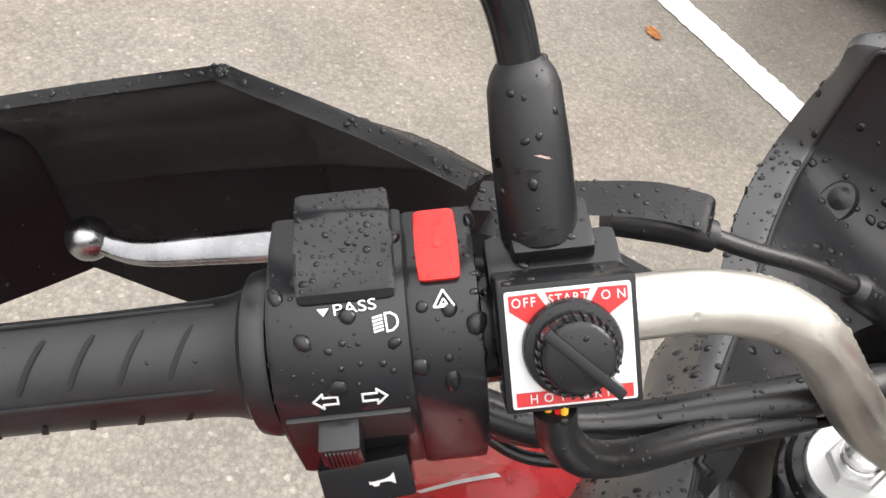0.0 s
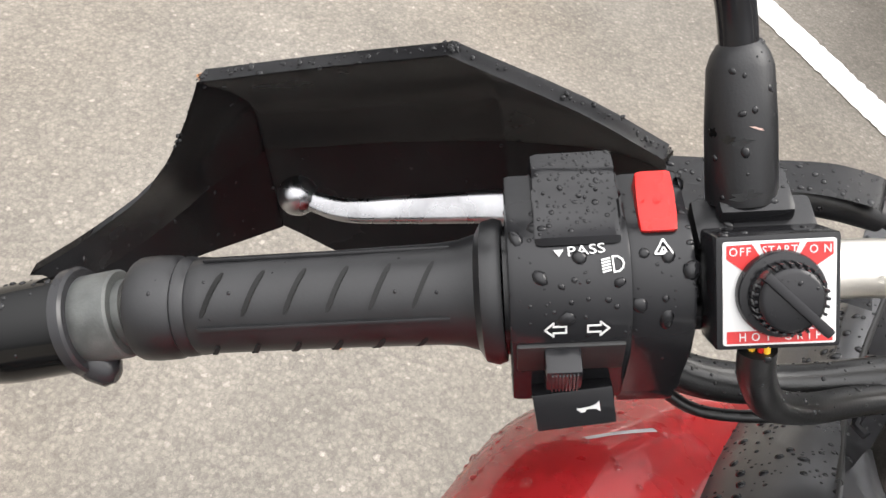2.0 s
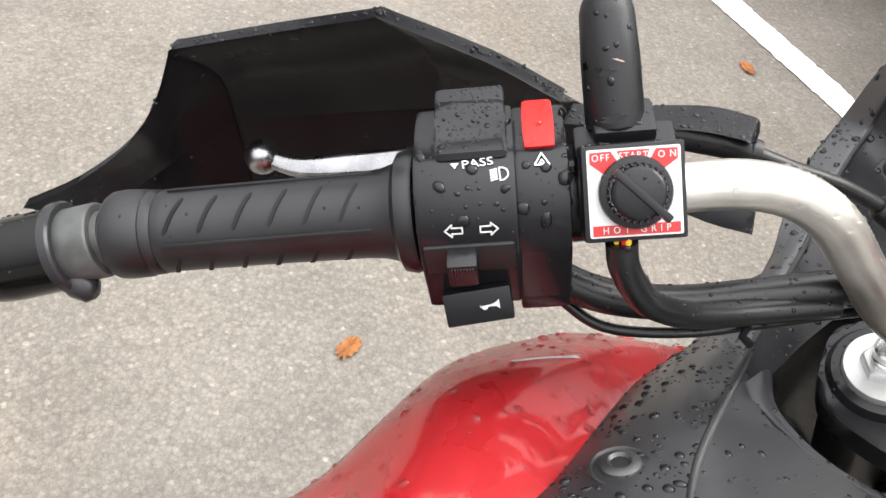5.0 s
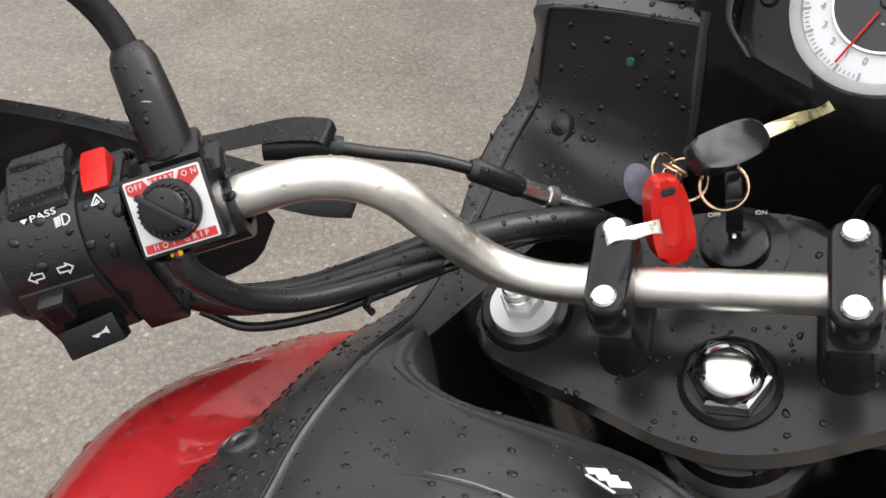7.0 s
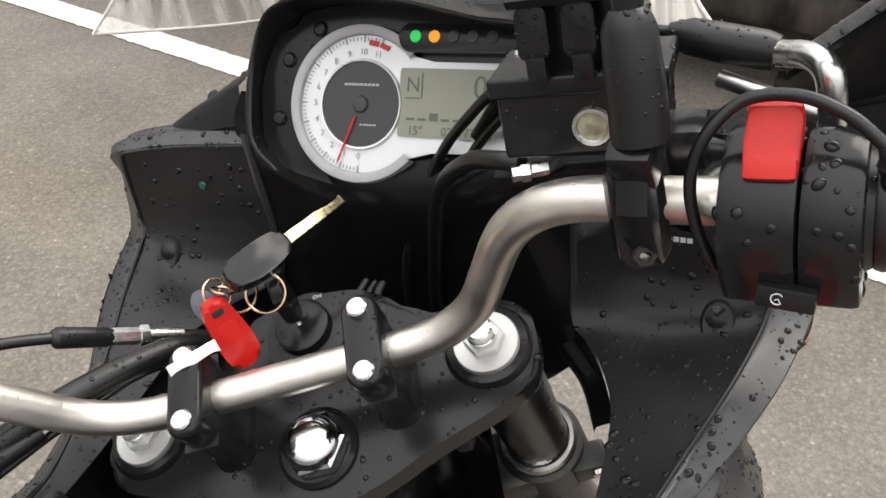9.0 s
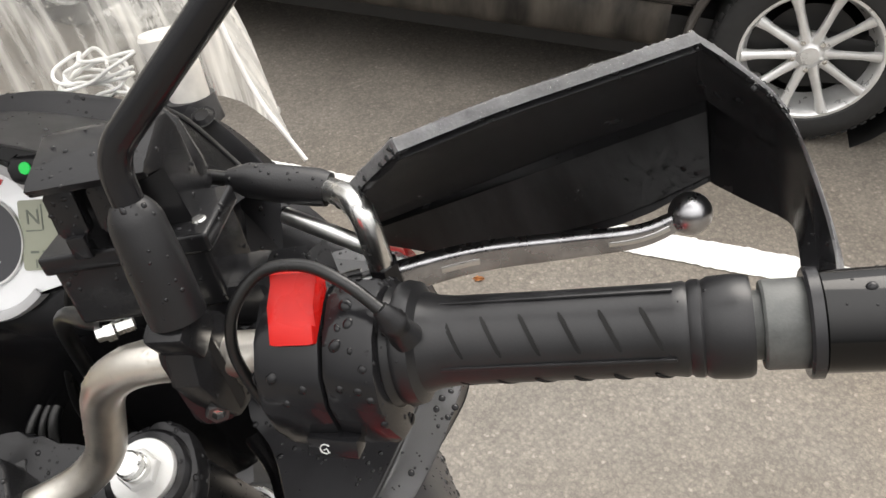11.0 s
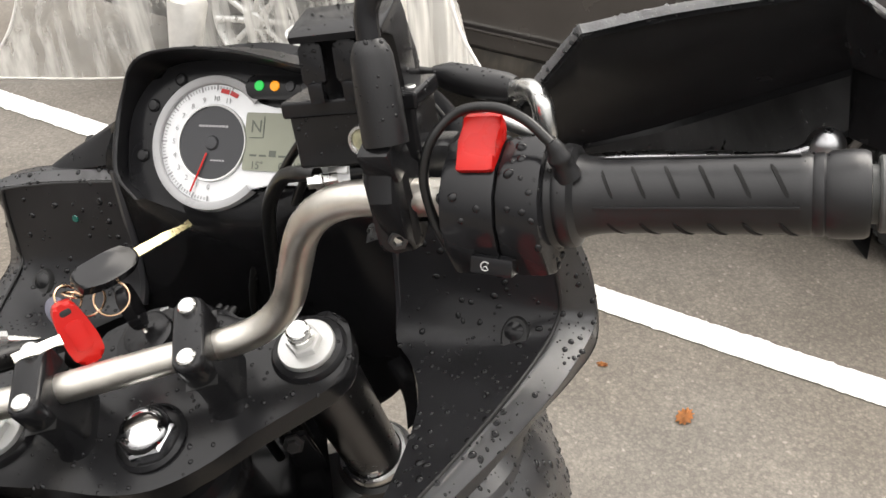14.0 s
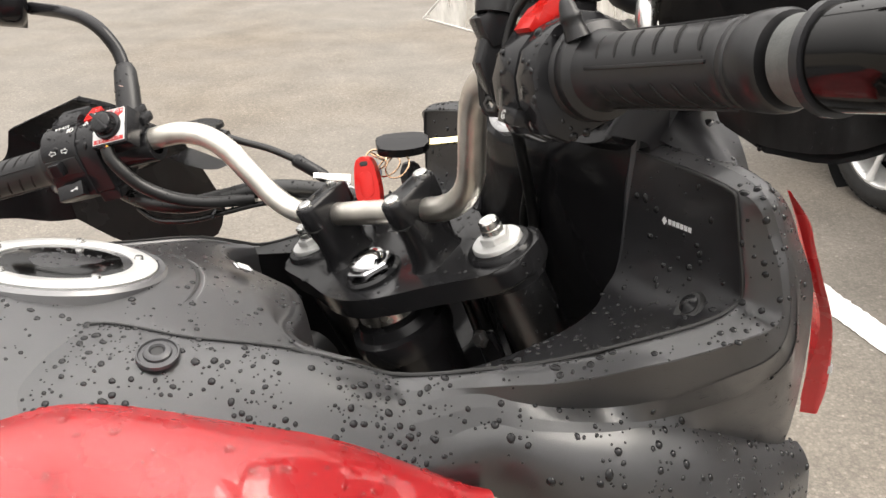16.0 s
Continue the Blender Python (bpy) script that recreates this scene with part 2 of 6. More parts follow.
def turned(p, q, up=(0, 0, 1)):
    """A pose at p whose z looks to q."""
    z = (Vector(q) - Vector(p)).normalized()
    x = Vector(up).cross(z)
    if x.length < 1e-4:
        x = Vector((1, 0, 0))
    x.normalize()
    m = Matrix((x, z.cross(x), z)).transposed().to_4x4()
    m.translation = p
    return m


def box(sx, sy, sz, bevel=0.0, at=(0, 0, 0), seg=2):
    bm = bmesh.new()
    bmesh.ops.create_cube(bm, size=1)
    bm.transform(Matrix.Translation(at) @ Matrix.Diagonal((sx, sy, sz, 1)))
    if bevel:
        bmesh.ops.bevel(bm, geom=bm.edges[:], offset=bevel, segments=seg, profile=0.6, affect="EDGES", clamp_overlap=True)
    return bm


def lathe(profile, seg=32, a0=0.0, a1=360.0):
    """Turns (radius, height) pairs round z."""
    bm = bmesh.new()
    full = abs(a1 - a0) >= 359.9
    steps = seg if full else seg + 1
    rings = []
    for r, z in profile:
        if r < 1e-6:
            rings.append([bm.verts.new((0, 0, z))] * steps)
        else:
            rings.append([bm.verts.new((r * math.cos(radians(a0 + (a1 - a0) * i / seg)), r * math.sin(radians(a0 + (a1 - a0) * i / seg)), z)) for i in range(steps)])
    for a, b in zip(rings, rings[1:]):
        for i in range(seg):
            j = (i + 1) % steps
            vs = list(dict.fromkeys((a[i], a[j], b[j], b[i])))
            if len(vs) > 2:
                bm.faces.new(vs)
    return bm


def spline(pts, steps):
    """Catmull-Rom through the points."""
    pts = [Vector(p) for p in pts]
    out = []
    for i in range(len(pts) - 1):
        p0 = pts[i - 1] if i else pts[0] * 2 - pts[1]
        p1, p2 = pts[i], pts[i + 1]
        p3 = pts[i + 2] if i + 2 < len(pts) else p2 * 2 - p1
        for k in range(steps):
            t = k / steps
            out.append(0.5 * ((2 * p1) + (p2 - p0) * t + (2 * p0 - 5 * p1 + 4 * p2 - p3) * t * t + (3 * p1 - p0 - 3 * p2 + p3) * t ** 3))
    return out + [pts[-1]]


def rounded(pts, radius, steps=8):
    """A polyline with its corners rounded; radius: how far the curve begins before a corner."""
    pts = [Vector(p) for p in pts]
    out = [pts[0]]
    for a, b, c in zip(pts, pts[1:], pts[2:]):
        d = min(radius, (b - a).length * 0.49, (c - b).length * 0.49)
        p, q = b + (a - b).normalized() * d, b + (c - b).normalized() * d
        out += [p * (1 - t) ** 2 + 2 * b * t * (1 - t) + q * t * t for t in (k / steps for k in range(steps + 1))]
    return out + [pts[-1]]


def tube(path, radius, seg=16, caps=True, flat=1.0):
    """A pipe along the path; radius one number or one for each point."""
    path = [Vector(p) for p in path]
    rad = radius if isinstance(radius, (list, tuple)) else [radius] * len(path)
    bm = bmesh.new()
    rings, x = [], None
    for i, p in enumerate(path):
        d = (path[min(i + 1, len(path) - 1)] - path[max(i - 1, 0)]).normalized()
        if x is None:
            x = d.orthogonal().normalized()
        x = (x - x.dot(d) * d).normalized()
        y = d.cross(x)
        rings.append([bm.verts.new(p + rad[i] * (math.cos(a) * x + flat * math.sin(a) * y)) for a in (2 * math.pi * k / seg for k in range(seg))])
    for a, b in zip(rings, rings[1:]):
        for k in range(seg):
            bm.faces.new((a[k], a[(k + 1) % seg], b[(k + 1) % seg], b[k]))
    if caps:
        bm.faces.new(rings[0][::-1])
        bm.faces.new(rings[-1])
    return bm


def plate(outline, thick, bevel=0.0, seg=2):
    """A flat outline in x and y, thick along z, with softened edges."""
    bm = bmesh.new()
    low = [bm.verts.new((x, y, 0)) for x, y in outline]
    high = [bm.verts.new((x, y, thick)) for x, y in outline]
    n = len(outline)
    bm.faces.new(low[::-1])
    bm.faces.new(high)
    for i in range(n):
        bm.faces.new((low[i], low[(i + 1) % n], high[(i + 1) % n], high[i]))
    if bevel:
        rim = [e for e in bm.edges if abs(e.verts[0].co.z - e.verts[1].co.z) < 1e-7]
        bmesh.ops.bevel(bm, geom=rim, offset=bevel, segments=seg, profile=0.6, affect="EDGES", clamp_overlap=True)
    return bm


def skin(sections, across=4, along=4, thick=0.0, calm=0):
    """A smooth panel through rows of points, all rows with as many points; thick: how far it goes inward; calm: rounds of evening out inside the rim."""
    rows = [spline(s, across) for s in sections]
    cols = [spline([r[k] for r in rows], along) for k in range(len(rows[0]))]
    bm = bmesh.new()
    vs = [[bm.verts.new(c[i]) for c in cols] for i in range(len(cols[0]))]
    faces = [bm.faces.new((a[k], a[k + 1], b[k + 1], b[k])) for a, b in zip(vs, vs[1:]) for k in range(len(a) - 1)]
    for _ in range(calm):
        even = [[(vs[i - 1][k].co + vs[i + 1][k].co + vs[i][k - 1].co + vs[i][k + 1].co) / 4 for k in range(1, len(vs[i]) - 1)] for i in range(1, len(vs) - 1)]
        for i, line in enumerate(even, 1):
            for k, co in enumerate(line, 1):
                vs[i][k].co = vs[i][k].co.lerp(co, 0.6)
    if thick:
        bmesh.ops.solidify(bm, geom=faces, thickness=thick)
        bmesh.ops.recalc_face_normals(bm, faces=bm.faces)
    return bm


def mirror(pts, side):
    return [(p[0] * side, *p[1:]) for p in pts]


def ring_points(n, rx, ry=None, a0=0.0):
    return [(rx * math.cos(a0 + 2 * math.pi * k / n), (ry or rx) * math.sin(a0 + 2 * math.pi * k / n)) for k in range(n)]


def rounded_rect(w, h, r, steps=5):
    pts = []
    for cx, cy, a in ((w / 2 - r, h / 2 - r, 0), (-w / 2 + r, h / 2 - r, 90), (-w / 2 + r, -h / 2 + r, 180), (w / 2 - r, -h / 2 + r, 270)):
        pts += [(cx + r * math.cos(radians(a + 90 * k / steps)), cy + r * math.sin(radians(a + 90 * k / steps))) for k in range(steps + 1)]
    return pts


def lettering(text, size, thick=0.0002, squeeze=1.0, spacing=1.0):
    """The letters as a mesh, centred, in x and y."""
    curve = bpy.data.curves.new("letters", "FONT")
    curve.body, curve.size, curve.extrude, curve.align_x, curve.align_y = text, size, thick, "CENTER", "CENTER"
    curve.space_character, curve.resolution_u = spacing, 3
    ob = bpy.data.objects.new("letters", curve)
    scene.collection.objects.link(ob)
    bpy.context.view_layer.update()
    mesh = bpy.data.meshes.new_from_object(ob.evaluated_get(bpy.context.evaluated_depsgraph_get()))
    bm = bmesh.new()
    bm.from_mesh(mesh)
    bpy.data.objects.remove(ob)
    bpy.data.curves.remove(curve)
    bpy.data.meshes.remove(mesh)
    bm.transform(Matrix.Diagonal((squeeze, 1, 1, 1)))
    return bm


# ---- the ground ----
bm = bmesh.new()
bmesh.ops.create_grid(bm, x_segments=2, y_segments=2, size=400)
tagged(part("ground", bm, ASPHALT, smooth=False), "damp grey asphalt of a parking place, worn and speckled", "ground", kind="structure")
ALONG = Vector((0.4672, -0.8841, 0))
ASIDE = Vector((0.8841, 0.4672, 0))


def worn_line(start, length, width, seed):
    """A painted line with frayed edges."""
    rnd = random.Random(seed)
    bm = bmesh.new()
    n = int(length / 0.012)
    rows = []
    for i in range(n + 1):
        p = Vector(start) + ALONG * (length * i / n)
        a, b = (width / 2 + rnd.gauss(0, 0.0022) for _ in range(2))
        rows.append([bm.verts.new(p - ASIDE * a), bm.verts.new(p + ASIDE * b)])
    for a, b in zip(rows, rows[1:]):
        bm.faces.new((a[0], a[1], b[1], b[0]))
    for v in bm.verts:
        v.co.z = 0.004
    return bm


tagged(part("road_marking", worn_line((0.098, 4.04, 0), 8.5, 0.108, 3), ROAD_PAINT, smooth=False), "worn white painted bay line on asphalt", "road marking", kind="structure")

# ---- the motorcycle ----
bike = new("motorcycle")
bike.matrix_basis = BODY
tagged(bike, "wet red and black touring motorcycle with its bars turned", "motorcycle")

# handlebar
line = [(-0.470, -0.1551, 0.1146), (-0.3185, -0.0800, 0.1012), (-0.170, 0.0, 0.083), (-0.117, 0.0, -0.026), (0.117, 0.0, -0.026), (0.170, 0.004, 0.082), (0.32, -0.066, 0.0973), (0.470, -0.1408, 0.1171)]
handlebar = part("handlebar", tube(rounded(line, 0.042, 10), 0.0109, 24), ALLOY, bike, "bent champagne-coloured alloy handlebar", INTO_BARS)
TO_X = {1: Matrix.Rotation(radians(90), 4, "Y"), -1: Matrix.Rotation(radians(-90), 4, "Y")}
GRIP_AXIS = {-1: INTO_BARS @ grip_frame(-1, (-0.8932, -0.4426, 0.0790), (-0.3185, -0.0800, 0.1012)), 1: INTO_BARS @ grip_frame(1, (0.13, -0.0648, 0.0172), (0.32, -0.066, 0.0973))}
# the left bar end sits a little askew
END_AXIS = {-1: INTO_BARS @ grip_frame(-1, (-0.8430, -0.5380, 0.0090), (-0.3253, -0.0672, 0.1107)), 1: GRIP_AXIS[1]}
PRISM = Matrix(((0, 0, 1, 0), (1, 0, 0, 0), (0, 1, 0, 0), (0, 0, 0, 1)))


def grip_lathe(side, profile, seg=40):
    return moved(lathe(profile, seg), TO_X[side])


def slot(side, s0, s1, a0, a1, r, half):
    """A narrow slot that winds over the grip's surface."""
    bm = bmesh.new()
    rows = []
    n = 8
    for k in range(n + 1):
        t = k / n
        a, s = radians(a0 + (a1 - a0) * t), s0 + (s1 - s0) * t
        w = half * (0.45 if k in (0, n) else 1)
        rows.append([bm.verts.new(((s + d) * side, h * math.cos(a), h * math.sin(a))) for d, h in ((-w, r - 0.0006), (-w * 0.8, r + 0.00035), (w * 0.8, r + 0.00035), (w, r - 0.0006))])
    for a, b in zip(rows, rows[1:]):
        for k in range(3):
            bm.faces.new((a[k], a[k + 1], b[k + 1], b[k]))
    return bm


def make_grip(side, shift):
    prof = [(0.0112, -0.004), (0.0255, -0.004), (0.0265, -0.001), (0.0255, 0.0035), (0.0212, 0.006), (0.0194, 0.012), (0.0186, 0.02), (0.0181, 0.06), (0.0181, 0.108), (0.0186, 0.1125), (0.0178, 0.114),
            (0.0188, 0.1155), (0.0190, 0.1185), (0.0182, 0.1195), (0.0196, 0.122), (0.0200, 0.130), (0.0197, 0.1355), (0.0186, 0.1375), (0.0112, 0.1375)]
    grip = part("grip", grip_lathe(side, [(r * 1.03 if r > 0.0113 else r, s + shift) for r, s in prof]), RUBBER, bike, "worn black rubber grip with slanted grooves", GRIP_AXIS[side])
    for k in range(6):
        s = 0.0205 + 0.0158 * k + shift - (0.003 if side > 0 else 0)
        part("groove", slot(side, s, s + 0.0075, 84, 136, 0.0189, 0.0012), GROOVE_SHADE, grip)
        part("groove", slot(side, s + 0.004, s + 0.0115, 176, 224, 0.0189, 0.0012), GROOVE_SHADE, grip)
    for a in (150, 60, 240):
        part("rib", moved(box(0.094, 0.0018, 0.0014, 0.0005), Matrix.Rotation(radians(a - 90), 4, "X") @ Matrix.Translation((side * (0.062 + shift), 0, 0.0192))), RUBBER, grip)
    return grip


# darker than the grip: shade inside the grooves painted on surface strips
GROOVE_SHADE = material("groove_shade_rubber", (0.004, 0.004, 0.004), 0.9, grain=0.2)
grips = {-1: make_grip(-1, 0.0), 1: make_grip(1, -0.008)}
# bar-end weights
GREYRUB = material("grey_end_weight", (0.075, 0.078, 0.075), 0.5, grain=0.3, spread=0.3, spread_scale=120, relief=0.2)
GLOSS = material("gloss_black_plastic", (0.003, 0.003, 0.003), 0.10, ior=1.40, spread=0.1)
for side, s0 in ((-1, 0.1445), (1, 0.1330)):
    part("end_weight", grip_lathe(side, [(0.0112, s0 - 0.003), (0.0135, s0 - 0.003), (0.0135, s0), (0.0168, s0), (0.0176, s0 + 0.001), (0.0176, s0 + 0.0155), (0.0165, s0 + 0.017), (0.0112, s0 + 0.017)]), GREYRUB, bike, "grey rubbery bar-end spacer", END_AXIS[side])
    part("bar_end", grip_lathe(side, [(0.0, s0 + 0.0205), (0.0188, s0 + 0.0205), (0.0197, s0 + 0.0215), (0.0198, s0 + 0.045), (0.0192, s0 + 0.054), (0.0172, s0 + 0.0605), (0.0120, s0 + 0.0640), (0.0, s0 + 0.0650)]), GLOSS, bike, "glossy black bar end", END_AXIS[side])


def section(outline, s0, s1, bevel, side):
    """A prism along the grip's axis from s0 to s1, with its outline in front and up."""
    a, b = sorted((s0 * side, s1 * side))
    return moved(plate(outline, b - a, bevel), Matrix.Translation((a, 0, 0)) @ PRISM)


def facing(s, f, v, nf, nv, side=-1, spin=0.0):
    """A pose on the grip's frame whose z looks along (nf front, nv up) and whose y points up the slope."""
    z = Vector((0, nf, nv)).normalized()
    x = Vector((1, 0, 0))
    m = Matrix((x, z.cross(x), z)).transposed().to_4x4()
    m.translation = (s * side, f, v)
    return m @ Matrix.Rotation(radians(spin), 4, "Z")


# left switch housing
LEFT = [(0.031, 0.026), (0.027, 0.034), (0.014, 0.0380), (-0.004, 0.0398), (-0.011, 0.0392), (-0.0200, 0.0352), (-0.0290, 0.0262), (-0.0325, 0.0180), (-0.0330, 0.006), (-0.0330, -0.026), (-0.027, -0.032), (0.012, -0.032), (0.030, -0.02), (0.034, 0.004)]
LEFT2 = [(f * 0.965, v * 0.97) for f, v in LEFT]
housing = part("switch_housing", merge(section(LEFT, -0.0462, -0.005, 0.0022, -1), section(LEFT2, -0.0672, -0.0455, 0.002, -1)), SMOOTH, bike, "black left switch housing with raindrops", GRIP[-1])
part("collar", grip_lathe(-1, [(0.0235, -0.0075), (0.0245, -0.0065), (0.0245, -0.0035), (0.020, -0.003)]), SMOOTH, housing)
# dipped-beam rocker: three facets
rock = [(-0.0065, 0.034), (-0.0090, 0.0402), (-0.0075, 0.0425), (-0.001, 0.0418), (0.007, 0.0428), (0.0105, 0.0462), (0.019, 0.0475), (0.0265, 0.0458), (0.0292, 0.040), (0.0280, 0.028)]
rocker = part("dip_switch", section(rock, -0.0434, -0.0144, 0.0034, -1), SMOOTH, housing, "black rocker switch beaded with rain")
part("legend", moved(lettering("PASS", 0.0046, 0.0001, 1.34), facing(-0.0312, -0.0112, 0.0398, -0.46, 0.89, spin=4)), WHITE, housing)
part("arrow_mark", moved(plate([(-0.0017, 0.0011), (0.0017, 0.0011), (0, -0.0012)], 0.0002), facing(-0.0222, -0.0118, 0.0396, -0.46, 0.89)), WHITE, housing)
hazard = part("hazard_switch", section([(-0.0030, 0.032), (-0.0048, 0.0402), (0.0010, 0.0414), (0.0090, 0.0432), (0.0170, 0.0448), (0.0190, 0.037), (0.0185, 0.028)], -0.0624, -0.0498, 0.0019, -1), SIGNAL, housing, "red hazard switch")
HAZ = facing(-0.0566, -0.0112, 0.0386, -0.40, 0.92)
part("hazard_mark", moved(merge(*(moved(box(0.0066, 0.0007, 0.0003), Matrix.Translation((0, -0.0019, 0)) if k == 0 else Matrix.Translation((k * 0.00165, 0.0009, 0)) @ Matrix.Rotation(radians(-k * 59), 4, "Z")) for k in (0, 1, -1)), *(moved(box(0.0026, 0.0005, 0.0003), Matrix.Translation((k * 0.0007, -0.0004 if k else -0.0011, 0)) @ Matrix.Rotation(radians(-k * 59), 4, "Z")) for k in (0, 1, -1))), HAZ @ Matrix.Scale(0.88, 4)), WHITE, housing)


def beam_icon():
    bms = [moved(box(0.0030, 0.0006, 0.0003), Matrix.Translation((-0.0021, 0.0020 - 0.0010 * k, 0)) @ Matrix.Rotation(radians(8), 4, "Z")) for k in range(5)]
    rim = [(0.0002, 0.0026), (0.0018, 0.0025), (0.0032, 0.0014), (0.0036, 0), (0.0032, -0.0014), (0.0018, -0.0025), (0.0002, -0.0026), (0.0002, 0.0026)]
    return merge(*bms, *(moved(box((Vector(b) - Vector(a)).length + 0.0005, 0.0006, 0.0003), Matrix.Translation((*((Vector(a) + Vector(b)) / 2), 0)) @ Matrix.Rotation(math.atan2(b[1] - a[1], b[0] - a[0]), 4, "Z")) for a, b in zip(rim, rim[1:])))


part("beam_mark", moved(beam_icon(), facing(-0.0396, -0.0158, 0.0376, -0.42, 0.91, spin=4)), WHITE, housing)


def arrow_icon():
    pts = [(-0.0036, 0), (-0.0008, 0.0027), (-0.0008, 0.0013), (0.0034, 0.0013), (0.0034, -0.0013), (-0.0008, -0.0013), (-0.0008, -0.0027), (-0.0036, 0)]
    return merge(*(moved(box((Vector(b) - Vector(a)).length + 0.0005, 0.0006, 0.0003), Matrix.Translation((*((Vector(a) + Vector(b)) / 2), 0)) @ Matrix.Rotation(math.atan2(b[1] - a[1], b[0] - a[0]), 4, "Z")) for a, b in zip(pts, pts[1:])))


for s, spin in ((-0.0202, 0), (-0.0342, 180)):
    part("arrow_mark", moved(arrow_icon(), facing(s, -0.0315, 0.0232, -0.92, 0.40, spin=spin)), WHITE, housing)
# recess with the turn-signal slider, and the horn button below
part("recess", box(0.037, 0.004, 0.017, 0.001, (0.0255, -0.0322, 0.0075)), INK_BLACK, housing)
part("turn_slider", box(0.0125, 0.012, 0.0135, 0.0015, (0.0225, -0.0375, 0.0085)), SMOOTH, housing)
for k in range(8):
    part("slider_ridge", box(0.0006, 0.0010, 0.011, 0, (0.0185 + 0.0012 * k, -0.0437, 0.0085)), SMOOTH, housing)
HORN = facing(-0.0270, -0.0428, -0.0142, -0.80, 0.60, spin=6)
part("horn_button", moved(box(0.029, 0.0150, 0.010, 0.0012), HORN @ Matrix.Translation((0, 0, -0.004))), SMOOTH, housing)
part("horn_mark", moved(plate([(-0.0042, 0.0008), (-0.0038, 0.0002), (0.0006, 0.0005), (0.0026, 0.0012), (0.0040, 0.0024), (0.0040, -0.0018), (0.0026, -0.0006), (0.0006, -0.0003), (-0.0010, -0.0004), (-0.0014, -0.0014), (-0.0030, -0.0014), (-0.0036, -0.0004), (-0.0042, -0.0004)], 0.0003), HORN @ Matrix.Translation((0.005, 0, 0.0011))), WHITE, housing)
part("horn_bracket", box(0.022, 0.030, 0.012, 0.002, (0.056, -0.015, -0.032)), SMOOTH, housing)

# heated-grip control box
CTRL = facing(-0.0907, -0.0281, 0.0354, -0.695, 0.719)
control = part("heater_control", moved(merge(box(0.0392, 0.0375, 0.021, 0.0015, (0, 0, -0.0112)), box(0.036, 0.018, 0.012, 0.0015, (0, 0.006, -0.026))), CTRL), SMOOTH, bike, "black heated-grip control box with a red and white face", GRIP[-1])
PW, PH = 0.0352, 0.0338
part("face_plate", moved(plate(rounded_rect(PW, PH, 0.0009), 0.0006), CTRL @ Matrix.Translation((0, 0, -0.0004))), WHITE, control, "white printed face")
for pts in ([(-0.0165, 0.0158), (-0.0085, 0.0160), (-0.0040, 0.0085), (-0.0075, 0.0045), (-0.0165, 0.0115)], [(-0.0062, 0.0160), (0.0062, 0.0160), (0.0035, 0.0095), (-0.0035, 0.0095)], [(0.0165, 0.0158), (0.0085, 0.0160), (0.0050, 0.0100), (0.0085, 0.0065), (0.0165, 0.0118)], [(-0.0165, -0.0122), (0.0165, -0.0122), (0.0165, -0.0162), (-0.0165, -0.0162)]):
    part("red_field", moved(plate(pts[::-1] if pts[0][0] > 0 or len(pts) == 4 else pts[::-1], 0.0002), CTRL @ Matrix.Translation((0, 0, 0.0003))), PRINT_RED, control)
for text, x, y, size, gap in (("OFF", -0.0124, 0.0136, 0.0038, 1.25), ("START", 0, 0.0138, 0.0038, 1.15), ("ON", 0.0125, 0.0136, 0.0038, 1.9), ("HOT GRIP", 0, -0.0142, 0.0038, 1.85)):
    part("legend", moved(lettering(text, size, 0.0001, 0.9, gap), CTRL @ Matrix.Translation((x, y, 0.0007))), WHITE, control)
knob = part("knob", moved(lathe([(0.0, 0.0135), (0.0085, 0.0135), (0.0098, 0.0128), (0.0102, 0.012), (0.0112, 0.0045), (0.0135, 0.0040), (0.0140, 0.0030), (0.0140, 0.0006)], 48), CTRL), SMOOTH, control, "black rotary knob with a pointer")
for k in range(28):
    part("knurl", moved(box(0.0011, 0.0009, 0.0075, 0.0002), CTRL @ Matrix.Rotation(radians(360 / 28 * k), 4, "Z") @ Matrix.Translation((0.0109, 0, 0.0085))), SMOOTH, knob)
part("pointer", moved(box(0.0272, 0.0032, 0.0062, 0.0008, (0.0012, 0, 0.0132)), CTRL @ Matrix.Rotation(radians(-45), 4, "Z")), SMOOTH, knob)


def grip_point(side, s, f, v):
    return GRIP[side] @ Vector((s * side, f, v))


def bar_point(p):
    return INTO_BARS @ Vector(p)


# mirror mounts and stems (in the body's frame)
mount = part("mirror_mount", merge(box(0.042, 0.020, 0.010, 0.003, (0.0915, 0.006, 0.0250)), box(0.026, 0.020, 0.010, 0.003, (0.0915, 0.014, 0.0310)), grip_lathe(-1, [(0.0112, -0.112), (0.0175, -0.112), (0.0180, -0.111), (0.0180, -0.066), (0.0112, -0.065)])), ENAMEL, bike, "black clutch perch with the mirror mount", GRIP[-1])


def stem(name, foot, top, path, label):
    a, b = bar_point(foot), bar_point(top)
    d = (b - a).normalized()
    boot = part(name, tube([a, a + (b - a) * 0.08, a + (b - a) * 0.5, a + (b - a) * 0.86, a + (b - a) * 0.94, b, b + d * 0.001], [0.0122, 0.0124, 0.0122, 0.0112, 0.0098, 0.0078, 0.0066], 28), BOOT, bike, label)
    way = rounded([b - d * 0.005] + [bar_point(p) for p in path], 0.022, 8)
    part("stem", tube(way, 0.0066, 18), SMOOTH, boot, "black bent mirror stem")
    return boot, way


